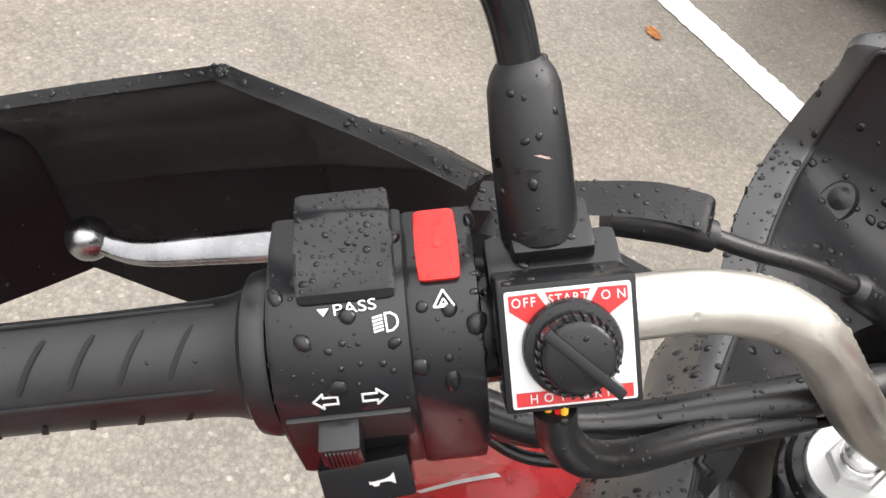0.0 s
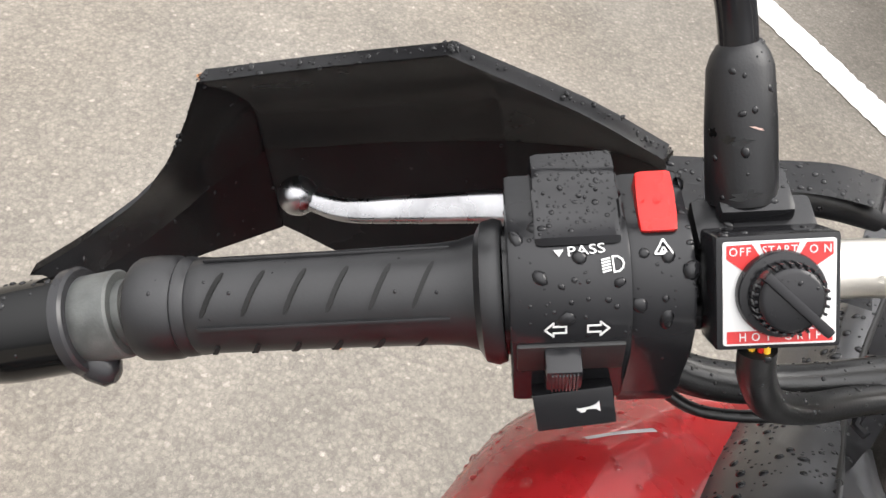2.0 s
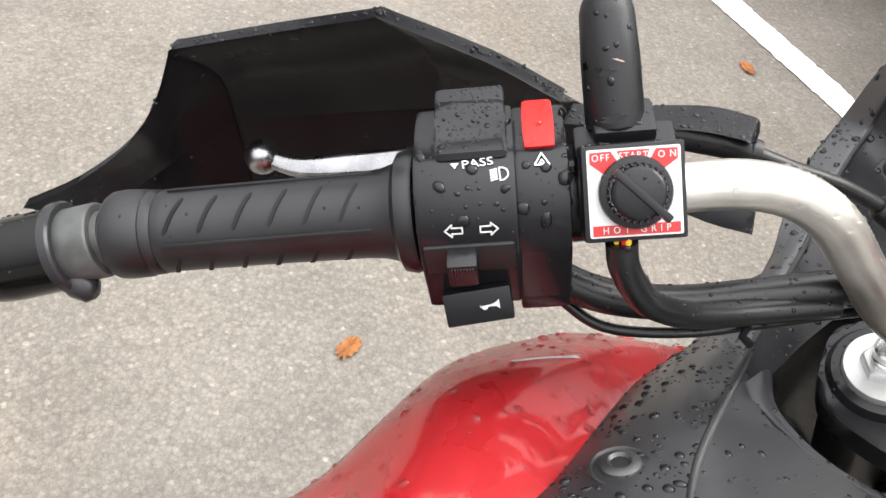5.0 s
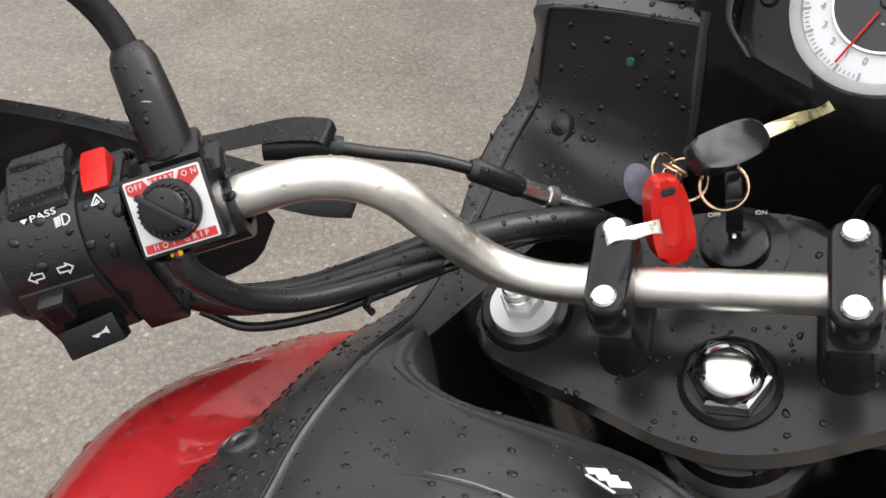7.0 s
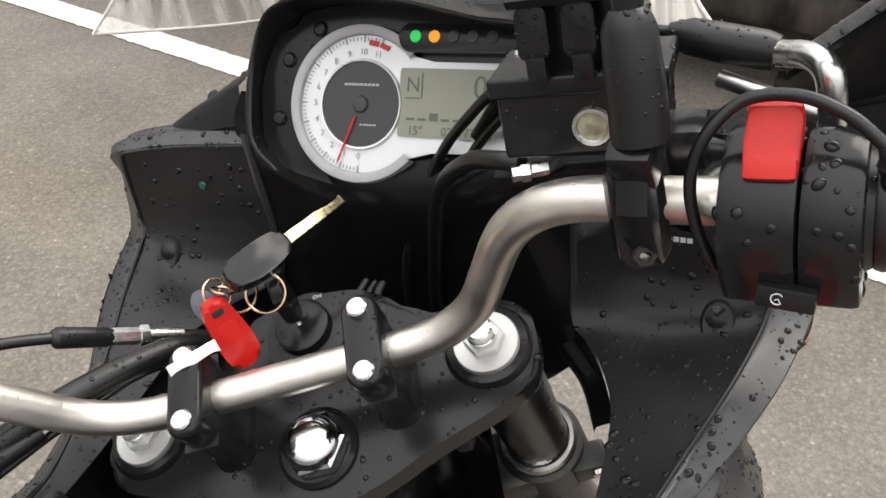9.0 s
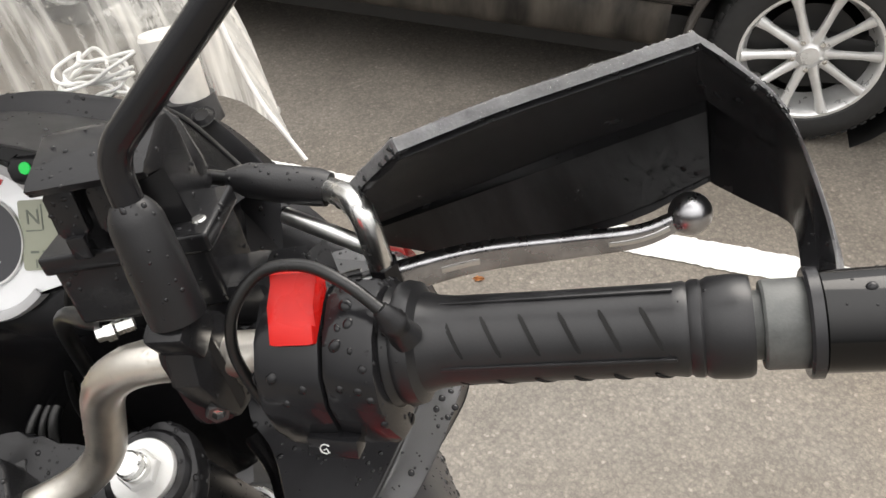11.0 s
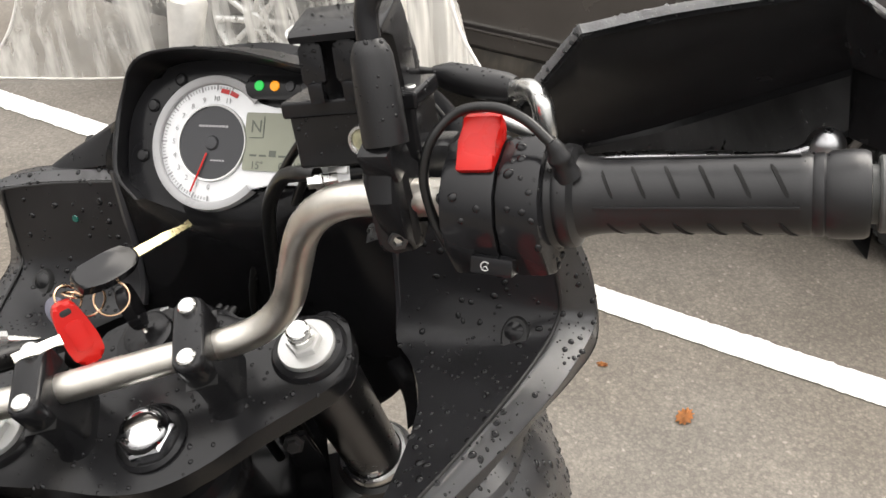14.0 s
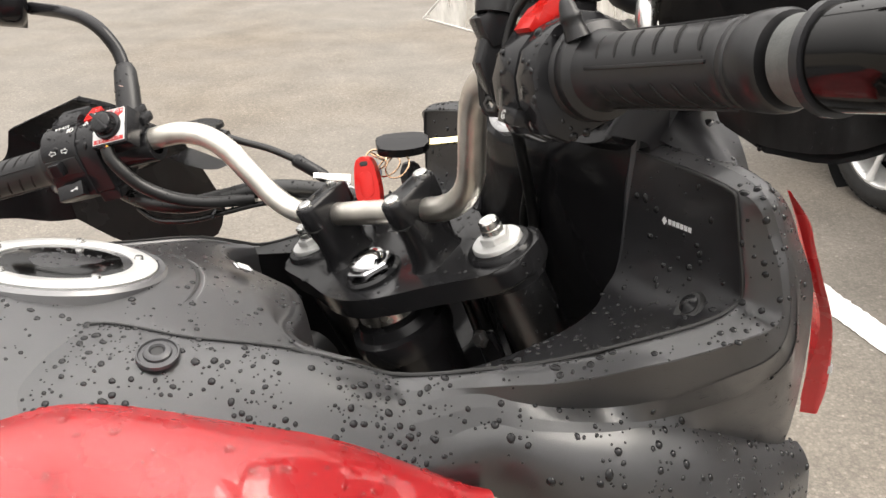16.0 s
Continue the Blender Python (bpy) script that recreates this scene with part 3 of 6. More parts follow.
lboot, lway = stem("mirror_boot", (-0.2455, -0.0225, 0.1160), (-0.2585, 0.0085, 0.1580), [(-0.2620, 0.0130, 0.1720), (-0.2680, 0.0135, 0.1950), (-0.2850, 0.0130, 0.2130), (-0.315, 0.012, 0.226), (-0.372, 0.012, 0.242)], "worn rubber boot of the left mirror stem")
PALE = material("pale_scratch", (0.45, 0.30, 0.26), 0.5)
WORN = material("glossy_worn_patch", (0.004, 0.004, 0.004), 0.12)
foot, head_ = bar_point((-0.2455, -0.0225, 0.1160)), bar_point((-0.2585, 0.0085, 0.1580))
up_ = (head_ - foot).normalized()
out_ = (Vector((0.15, -0.8, 0.5)) - up_ * up_.dot(Vector((0.15, -0.8, 0.5)))).normalized()
for k, (h, a, w, t, m_) in enumerate(((0.44, -6, .0030, .0016, WORN), (0.42, 14, .0046, .0013, WORN), (0.08, 18, .0062, .0022, WORN), (0.48, -34, .0022, .0022, WORN), (0.50, 38, .0030, .0005, PALE))):
    n_ = Matrix.Rotation(radians(a), 3, up_) @ out_
    m4 = Matrix((n_.cross(up_) * -1, up_, n_)).transposed().to_4x4()
    m4.translation = foot.lerp(head_, h) + n_ * 0.01212
    part("worn_patch", moved(plate([(w * (0.75 + 0.3 * math.sin(5 * q + k)) * math.cos(q), t * (0.75 + 0.3 * math.cos(4 * q + k)) * math.sin(q)) for q in (2 * math.pi * j / 14 for j in range(14))], 0.0002), m4 @ Matrix.Rotation(radians(-20 if k == 4 else 6), 4, "Z")), m_, lboot)
_, rway = stem("mirror_boot", (0.2270, -0.0200, 0.1275), (0.2335, 0.0110, 0.1700), [(0.2365, 0.0220, 0.1870), (0.3050, 0.0262, 0.2345), (0.3850, 0.0277, 0.2940)], "worn rubber boot of the right mirror stem")
for way, side in ((lway, -1), (rway, 1)):
    tip = way[-1]
    head = part("mirror", moved(plate([p.to_2d() for p in spline([(*q, 0) for q in [(-0.07, -0.03), (-0.08, 0.02), (-0.03, 0.05), (0.05, 0.045), (0.08, 0.0), (0.05, -0.04), (-0.07, -0.03)]], 5)[:-1]], 0.035, 0.012, 3), Matrix.Translation(tip + Vector((side * 0.055, 0.0, 0.02))) @ Matrix.Rotation(radians(80), 4, "X")), SMOOTH, bike, "black mirror housing")
    part("mirror_glass", moved(plate([p.to_2d() * 0.9 for p in spline([(*q, 0) for q in [(-0.07, -0.03), (-0.08, 0.02), (-0.03, 0.05), (0.05, 0.045), (0.08, 0.0), (0.05, -0.04), (-0.07, -0.03)]], 5)[:-1]], 0.001), Matrix.Translation(tip + Vector((side * 0.055, -0.001, 0.02))) @ Matrix.Rotation(radians(80), 4, "X") @ Matrix.Translation((0, 0, 0.0345))), CHROME, head)

# levers
def lever_blade(way, tall, deep, face):
    """A flat blade with rounded edges along the way; face: where its broad side looks."""
    bm = bmesh.new()
    rings = []
    for i, p in enumerate(way):
        d = (way[min(i + 1, len(way) - 1)] - way[max(i - 1, 0)]).normalized()
        n = (face - face.dot(d) * d).normalized()
        u = d.cross(n)
        rings.append([bm.verts.new(p + u * x + n * y) for x, y in rounded_rect(tall[i], deep[i], min(tall[i], deep[i]) * 0.36, 4)])
    m = len(rings[0])
    for a, b in zip(rings, rings[1:]):
        for k in range(m):
            bm.faces.new((a[k], a[(k + 1) % m], b[(k + 1) % m], b[k]))
    bm.faces.new(rings[0][::-1])
    bm.faces.new(rings[-1])
    return bm


for side in (-1, 1):
    d, ball = (-0.007, 0.0102) if side < 0 else (0.0, 0.0108)
    way = spline([grip_point(side, s + d, f, v) for s, f, v in ((-0.062, 0.046, -0.026), (-0.035, 0.060, -0.034), (0.0, 0.073, -0.043), (0.045, 0.080, -0.050), (0.080, 0.085, -0.054), (0.104, 0.095, -0.053))], 8)
    grow = [k / (len(way) - 1) for k in range(len(way))]
    face = (GRIP[side].to_3x3() @ Vector((0, -0.55, 0.83) if side < 0 else (0, -0.88, 0.47))).normalized()
    lever = part("lever", lever_blade(way, [0.0185 - 0.0095 * q ** 1.4 for q in grow], [0.0100 - 0.0030 * q for q in grow], face), LEVER, bike, "polished alloy lever with a ball end")
    part("ball_end", moved(lathe([(ball * math.sin(math.pi * k / 14), -ball * math.cos(math.pi * k / 14)) for k in range(15)], 28), Matrix.Translation(way[-1])), LEVER, lever)
    for q0, q1, w in ((0.30, 0.40, 0.0060), (0.70, 0.90, 0.0042)) if side > 0 else ():
        i0, i1 = int(q0 * len(way)), int(q1 * len(way))
        part("pocket", lever_blade(way[i0:i1 + 1], [w] * (i1 - i0 + 1), [0.0100 - 0.0030 * q + 0.0006 for q in grow[i0:i1 + 1]], face), CAST, lever)
    part("perch", tube(spline([grip_point(side, *p) for p in ((-0.095, 0.008, -0.006), (-0.085, 0.030, -0.018), (-0.062, 0.046, -0.026), (-0.052, 0.050, -0.028))], 4), 0.012, 16), ENAMEL, bike, "black lever perch")

# hand guards
def crisp(row, ridges):
    """The row with near neighbours set beside its ridges, so that they stay sharp."""
    out = []
    for k, p in enumerate(row):
        if k in ridges:
            a, b = Vector(row[k - 1]), Vector(row[k + 1])
            out += [Vector(p).lerp(a, 0.06), Vector(p), Vector(p).lerp(b, 0.06)]
        else:
            out.append(Vector(p))
    return out


GUARD_ROWS = {1: [[(.306, .010, .112), (.308, .030, .075), (.312, .045, .030), (.313, .058, -.010)], [(.339, .0, .1485), (.342, .030, .095), (.346, .045, .030), (.347, .052, -.045)], [(.385, 0, .145), (.390, .028, .090), (.396, .036, .030), (.396, .032, -.045)],
                  [(.430, 0, .138), (.438, .018, .088), (.446, .018, .035), (.448, .004, -.018)], [(.4816, 0, .130), (.492, .008, .095), (.490, -.008, .065), (.489, -.022, .034)], [(.493, -.012, .120), (.502, -.016, .098), (.503, -.030, .070), (.4977, -.045, .0394)],
                  [(.503, -.040, .112), (.506, -.045, .100), (.506, -.055, .078), (.5049, -.065, .0451)], [(.503, -.070, .095), (.502, -.075, .088), (.499, -.080, .078), (.4913, -.085, .0691)], [(.4950, -.100, .0870), (.492, -.102, .084), (.485, -.104, .081), (.4772, -.106, .0791)], [(.4705, -.128, .1160), (.468, -.128, .113), (.463, -.128, .110), (.4580, -.128, .1067)]],
             
              -1: [[(.280, .003, .106), (.287, .030, .070), (.295, .045, .030), (.298, .046, -.034)], [(.312, 0, .126), (.319, .030, .085), (.326, .048, .030), (.329, .034, -.068)], [(.367, 0, .1425), (.373, .028, .092), (.378, .036, .030), (.379, .012, -.074)],
                   [(.420, -.0195, .1405), (.431, .008, .088), (.439, .012, .035), (.441, -.018, -.044)], [(.471, -.040, .1385), (.482, -.020, .095), (.490, -.022, .050), (.492, -.034, .005)], [(.485, -.055, .115), (.496, -.050, .088), (.501, -.052, .055), (.500, -.060, .020)],
                   [(.484, -.085, .110), (.493, -.083, .090), (.499, -.085, .068), (.499, -.090, .045)], [(.494, -.115, .110), (.496, -.116, .097), (.497, -.118, .082), (.494, -.120, .066)], [(.484, -.146, .130), (.484, -.147, .122), (.483, -.148, .112), (.479, -.150, .106)]]}
GUARD_FOLD = [(.3123, .0533, .0155), (.3468, .0560, .0079), (.3997, .0500, .0116), (.4512, .0350, .0294), (.5065, .0140, .0520)]
GUARD_EDGE = {}
for side in (-1, 1):
    rows = GUARD_ROWS[side]
    folded = []
    for k, r in enumerate(rows):
        top, a, b, low = (Vector(p) for p in r)
        edge = 0.0068 if k < 6 else 0.005
        if side > 0 and k == 0:
            top, a, b = top + Vector((0, .021, -.028)), a + Vector((0, .012, -.010)), b + Vector((0, .008, -.006))
        mid = Vector(GUARD_FOLD[k]) if side > 0 and k < 5 else a.lerp(b, 0.8)
        if side > 0 and 0 < k < 4:
            low = low + Vector((-.004, -.015, .027))
        elif side > 0 and k == 0:
            low = low + Vector((0, -.004, .006))
        folded.append(crisp([top, top + Vector((0, -edge, -0.25 * edge)), a, mid, low], (1, 3)))
    angular = []
    for k, r in enumerate(folded):
        if k in ((1, 4) if side > 0 else (2, 4)):
            angular += [[p.lerp(q, 0.12) for p, q in zip(r, folded[k - 1])], r, [p.lerp(q, 0.12) for p, q in zip(r, folded[k + 1])]]
        else:
            angular.append(r)
    GUARD_EDGE[side] = [r[0] for r in angular]
    guard = part("hand_guard", skin([mirror(r, side) for r in angular], 3, 3, 0.0030), GUARD, bike, "black moulded plastic hand guard", INTO_BARS)
    if side > 0:
        # pale strip over the black rim, sky reflection put into its colour
        part("rim_edge", skin([mirror([r[0] + Vector((0, .0022, .0016)), r[0] + Vector((0, .0002, .0034)), r[0].lerp(r[2], 0.35) + Vector((0, -.0004, .0032)), r[0].lerp(r[2], 0.62) + Vector((0, -.0010, .0026))], side) for r in angular], 2, 3, 0.0008), RIM_SHEEN, guard, "rim strip painted pale for sky sheen on fine rain")
    if side > 0:
        # added sheet over the lower facet carries the painted sky reflection
        inset = [[r[-4].lerp(r[-1], f) + Vector((0, -.0035, .0015)) for f in (0.10, 0.5, 0.86)] for r in folded[:4]]
        inset.append([p.lerp(q, 0.97) for p, q in zip(inset[3], [folded[4][-4].lerp(folded[4][-1], f) + Vector((0, -.0035, .0015)) for f in (0.10, 0.5, 0.86)])])
        part("inner_panel", skin([mirror(r, side) for r in inset], 4, 3, 0.001), FACET_SHEEN, guard, "sheet on the guard's lower facet with a streaky sky reflection painted in")
    s0 = 0.1445 if side < 0 else 0.1330
    part("end_bracket", merge(grip_lathe(side, [(0.0112, s0 + 0.0155), (0.0205, s0 + 0.0155), (0.0216, s0 + 0.0165), (0.0216, s0 + 0.0205), (0.0112, s0 + 0.0208)])), GUARD, bike, "", END_AXIS[side])
    if side < 0:
        part("end_tab", tube([(-(s0 + 0.019), -0.010, -0.007), (-(s0 + 0.0150), -0.0150, -0.0108), (-(s0 + 0.0105), -0.0182, -0.0132), (-(s0 + 0.0085), -0.0192, -0.0140)], [0.0085, 0.0078, 0.0060, 0.0030], 16), GUARD, bike, "", END_AXIS[side])
    for top, rows in ((1, [[(0.283, 0.000, 0.086), (0.283, 0.014, 0.086)], [(0.255, 0.010, 0.080), (0.255, 0.026, 0.080)], [(0.225, 0.018, 0.078), (0.225, 0.036, 0.077)], [(0.206, 0.022, 0.0735), (0.207, 0.040, 0.0715)], [(0.2005, 0.022, 0.071), (0.2015, 0.040, 0.069)], [(0.1995, 0.022, 0.0655), (0.2005, 0.038, 0.0635)]]),
                      (0, [[(0.290, 0.010, 0.050), (0.290, 0.040, 0.045)], [(0.250, 0.004, 0.042), (0.250, 0.032, 0.038)], [(0.215, 0.000, 0.036), (0.215, 0.024, 0.032)], [(0.192, 0.000, 0.034), (0.195, 0.018, 0.030)]])):
        part("guard_arm", skin([mirror(r, side) for r in rows], 3, 5, 0.0045), GUARD, bike, "", INTO_BARS)

# right switch housing and throttle
RIGHT = [(0.030, 0.026), (0.018, 0.0335), (0.0, 0.0325), (-0.014, 0.0265), (-0.024, 0.015), (-0.0290, 0.0), (-0.0290, -0.018), (-0.02, -0.028), (0.012, -0.03), (0.03, -0.018), (0.034, 0.004)]
rhousing = part("switch_housing", merge(section(RIGHT, -0.0745, -0.0440, 0.0035, 1), section([(f * 0.985, v * 0.985) for f, v in RIGHT], -0.0437, -0.0205, 0.0035, 1)), SMOOTH, bike, "black right switch housing with raindrops", GRIP[1])
part("kill_switch", section([(-0.0015, 0.030), (-0.0030, 0.0345), (0.004, 0.0385), (0.012, 0.0375), (0.0245, 0.0450), (0.0290, 0.0430), (0.0300, 0.034), (0.024, 0.028)], -0.0652, -0.0445, 0.0030, 1), SIGNAL, rhousing, "red engine kill switch")
part("start_button", moved(box(0.023, 0.0095, 0.010, 0.0015), facing(-0.0470, -0.0318, -0.0050, -0.80, 0.60, 1, -6)), SMOOTH, rhousing)
START = facing(-0.0470, -0.0318, -0.0050, -0.80, 0.60, 1, -6) @ Matrix.Translation((-0.003, 0, 0.0052))
part("start_mark", moved(tube([(0.0024 * math.cos(a), 0.0024 * math.sin(a), 0) for a in (radians(40 + 30 * k) for k in range(10))] + [(0.0004, 0.0002, 0), (-0.0008, -0.0006, 0)], 0.0003, 6), START), WHITE, rhousing)
part("grip_collar", grip_lathe(1, [(0.024, -0.0205), (0.0285, -0.0195), (0.0285, -0.0165), (0.027, -0.0145), (0.0225, -0.006), (0.0200, 0.001), (0.0188, 0.008)]), RUBBER, bike, "flared rubber end of the throttle grip", GRIP_AXIS[1])
part("wire_boot", tube([grip_point(1, *p) for p in ((-0.0100, 0.004, 0.022), (-0.0110, 0.005, 0.028), (-0.0114, 0.0054, 0.031), (-0.0116, 0.0056, 0.0322), (-0.0120, 0.006, 0.0345), (-0.0122, 0.0062, 0.0357), (-0.0128, 0.0068, 0.038), (-0.0150, 0.0085, 0.0415))], [0.0072, 0.0058, 0.0054, 0.0061, 0.0061, 0.0050, 0.0047, 0.0034], 18), BOOT, bike)
part("heater_wire", tube(spline([grip_point(1, *p) for p in ((-0.0150, 0.0085, 0.0405), (-0.028, 0.0170, 0.0480), (-0.046, 0.0250, 0.0500), (-0.066, 0.0240, 0.0490), (-0.080, 0.012, 0.0415), (-0.0860, 0.000, 0.027), (-0.0845, -0.010, 0.010), (-0.079, -0.018, -0.006), (-0.076, -0.016, -0.022))], 7), 0.0027, 12), CABLE, bike, "black heater wire looped over the switches")
# throttle cables: bent steel pipe and rubber sleeve
part("throttle_pipe", tube(spline([bar_point(p) for p in ((0.312, -0.014, 0.074), (0.3140, -0.0055, 0.095), (0.3145, 0.004, 0.1065), (0.3115, 0.0165, 0.1045), (0.306, 0.030, 0.095), (0.300, 0.0375, 0.0925))], 6), 0.0064, 18), STEEL, bike, "bent plated throttle cable pipe")
part("return_pipe", tube([bar_point(p) for p in ((0.312, -0.004, 0.086), (0.279, 0.037, 0.083))], 0.0044, 14), CAST, bike, "dull plated return pipe")
part("pipe_nut", tube([bar_point(p) for p in ((0.312, -0.020, 0.062), (0.3135, -0.011, 0.082))], 0.0078, 6), ENAMEL, bike)
part("cable_sleeve", tube([bar_point(p) for p in ((0.3050, 0.0335, 0.0918), (0.3045, 0.0340, 0.0918), (0.3000, 0.0375, 0.0925), (0.2810, 0.0480, 0.0965), (0.2700, 0.0545, 0.0988), (0.2610, 0.0595, 0.1000))], [0.0058, 0.0086, 0.0096, 0.0096, 0.0088, 0.0050], 24), BOOT, bike, "black rubber cable sleeve")
part("cable", tube(spline([bar_point(p) for p in ((0.262, 0.059, 0.100), (0.235, 0.078, 0.095), (0.19, 0.105, 0.06), (0.15, 0.12, 0.0))], 6), 0.0038, 12), CABLE, bike)

# brake cylinder, reservoir and clamp
clamp = part("brake_clamp", merge(section([(-0.0155, 0.022), (-0.0175, -0.004), (-0.0165, -0.016), (-0.008, -0.022), (0.012, -0.02), (0.022, -0.006), (0.022, 0.018), (0.012, 0.034), (-0.004, 0.034)], -0.1160, -0.1010, 0.003, 1), box(0.020, 0.022, 0.022, 0.004, (-0.108, 0.006, 0.036))), ENAMEL, bike, "black brake master cylinder clamp", GRIP[1])
for p, way in (((0.2217, -0.0276, 0.1101), (0.0, -0.80, 0.60)), ((0.2178, -0.0434, 0.0789), (0.0, -0.92, 0.38))):
    head = turned(bar_point(p), bar_point(Vector(p) + Vector(way)))
    bolt = part("bolt", moved(merge(lathe([(0.0026, 0.0010), (0.0034, 0.0034), (0.0052, 0.0034), (0.0060, 0.0022), (0.0060, -0.0010)], 6), lathe([(0.0060, -0.0006), (0.0076, -0.0012), (0.0078, -0.0030), (0.0078, -0.012)], 28)), GRIP[1].inverted() @ head), DARKCAST, clamp)
    part("socket", moved(lathe([(0, 0.0012), (0.0030, 0.0012)], 12), GRIP[1].inverted() @ head), STEEL, bolt)
strap = Matrix((Vector((0.9925, 0.060, -0.106)), Vector((0.060, 0.420, 0.905)), Vector((0.100, -0.905, 0.415)))).transposed().to_4x4()
strap.translation = Vector((0.2200, -0.0350, 0.0940))
part("clamp_face", moved(plate(rounded_rect(0.0240, 0.0520, 0.008), 0.010, 0.0020, 3), GRIP[1].inverted() @ INTO_BARS @ strap @ Matrix.Translation((0, 0, -0.0095))), ENAMEL, clamp)
TILT = INTO_BARS @ Matrix(((0.936, 0.3325, 0.1159, 0.1705), (-0.3478, 0.8218, 0.4514, 0.0415), (0.0548, -0.4628, 0.8848, 0.124), (0, 0, 0, 1)))
reservoir = part("brake_reservoir", moved(box(0.0775, 0.041, 0.034, 0.003, (0.0418, 0.0225, -0.024), 3), TILT), ENAMEL, bike, "black square brake fluid reservoir")
part("reservoir_lid", moved(box(0.0834, 0.0445, 0.010, 0.0022, (0.0417, 0.0222, -0.0045), 3), TILT), ENAMEL, reservoir)
glass = part("sight_glass", moved(lathe([(0.0068, 0.0008), (0.0076, 0.0022), (0.0092, 0.0020), (0.0098, 0.0)], 32), TILT @ Matrix.Translation((0.0473, 0.002, -0.0255)) @ Matrix.Rotation(radians(90), 4, "X")), CAST, reservoir, "round sight glass in a metal ring")
part("glass", moved(lathe([(0.0, 0.0016), (0.0040, 0.0014), (0.0070, 0.0008)], 28), TILT @ Matrix.Translation((0.0473, 0.002, -0.0255)) @ Matrix.Rotation(radians(90), 4, "X")), material("amber_fluid_glass", (0.34, 0.33, 0.20), 0.08, spread=0.4, spread_scale=160, coat=1.0), glass)
VISOR = [(-0.004, 0.0335), (-0.006, 0.0375), (-0.002, 0.0400), (0.024, 0.0485), (0.033, 0.0465), (0.038, 0.038), (0.040, 0.0), (0.014, 0.0), (0.012, 0.032)]
part("visor_plate", moved(plate(VISOR, 0.056, 0.0016, 2), TILT @ Matrix.Translation((0.0165, 0, 0)) @ PRISM), ENAMEL, reservoir, "moulded cover over the reservoir")
for x in (0.0255, 0.0465):
    tab = part("tab", moved(plate(rounded_rect(0.0145, 0.024, 0.0035), 0.006, 0.0015), TILT @ Matrix.Translation((x, 0.006, 0.020)) @ Matrix.Rotation(radians(84), 4, "X")), SMOOTH, reservoir)
    part("tongue", moved(box(0.0095, 0.007, 0.012, 0.002, (x + 0.001, -0.001, 0.005)), TILT), SMOOTH, tab)
part("cover_hump", moved(plate([(0, -0.004), (0, 0.034), (0.005, 0.042), (0.014, 0.042), (0.022, 0.032), (0.026, 0.010), (0.026, -0.004)], 0.022, 0.005, 3), TILT @ Matrix.Translation((0.044, 0.058, 0.002)) @ Matrix.Rotation(radians(90), 4, "X")), ENAMEL, reservoir)
part("master_cylinder", moved(merge(tube([(0.030, 0.022, -0.050), (0.085, 0.024, -0.052), (0.104, 0.026, -0.054)], [0.0125, 0.0125, 0.010], 24), box(0.046, 0.030, 0.026, 0.005, (0.074, 0.018, -0.044))), TILT), ENAMEL, reservoir, "black brake master cylinder")
for x, y in ((0.076, 0.014), (0.008, 0.038)):
    part("screw", moved(lathe([(0, 0.0012), (0.003, 0.001), (0.0036, 0)], 16), TILT @ Matrix.Translation((x, y, 0.0004))), STEEL, reservoir)
part("banjo_bolt", moved(lathe([(0, 0.0045), (0.0042, 0.0045), (0.0044, 0.0), (0.0056, 0.0), (0.0056, -0.0045), (0.0040, -0.0055), (0.0040, -0.014)], 6), INTO_BARS @ Matrix.Translation((0.174, 0.024, 0.074)) @ Matrix.Rotation(radians(-80), 4, "Y")), STEEL, bike, "plated banjo bolt of the brake hose")
part("brake_hose", tube(spline([bar_point(p) for p in ((0.176, 0.028, 0.075), (0.164, 0.038, 0.071), (0.146, 0.058, 0.052), (0.120, 0.085, 0.0), (0.095, 0.095, -0.08), (0.075, 0.09, -0.16), (0.07, 0.08, -0.26))], 6), 0.0052, 14), CABLE, bike, "black brake hose")
for k, (x, y) in enumerate(((0.012, 0.012), (0.022, 0.022), (-0.008, 0.020))):
    part("cable", tube(spline([bar_point(p) for p in ((0.20 + x, 0.075 + y, 0.07), (0.165 + x, 0.095 + y, 0.03), (0.12 + x, 0.105 + y, -0.03), (0.07 + x, 0.085 + y, -0.12), (0.05 + x * 0.5, 0.055 + y, -0.25))], 6), 0.0036, 12), CABLE, bike)

# steering: top yoke, bar clamps, forks, stem
def stack(loops):
    """A solid through loops of points laid one below the other, closed at the top."""
    bm = bmesh.new()
    vs = [[bm.verts.new(p) for p in loop] for loop in loops]
    n = len(loops[0])
    for a, b in zip(vs, vs[1:]):
        for k in range(n):
            bm.faces.new((a[k], b[k], b[(k + 1) % n], a[(k + 1) % n]))
    bm.faces.new(vs[0])
    bmesh.ops.recalc_face_normals(bm, faces=bm.faces)
    return bm




def plate_in_bars(z):
    """A dished plate with folded sides that fits between the fork legs."""
    return skin([[(x, y, z - 0.030 * (abs(x) < 0.05) + 0.05 * max(0.0, y - 0.07)) for x in (-0.090, -0.086, -0.045, 0.0, 0.045, 0.086, 0.090)] for y in (-0.085, -0.04, 0.01, 0.06, 0.10, 0.13)], 3, 3, 0.003)


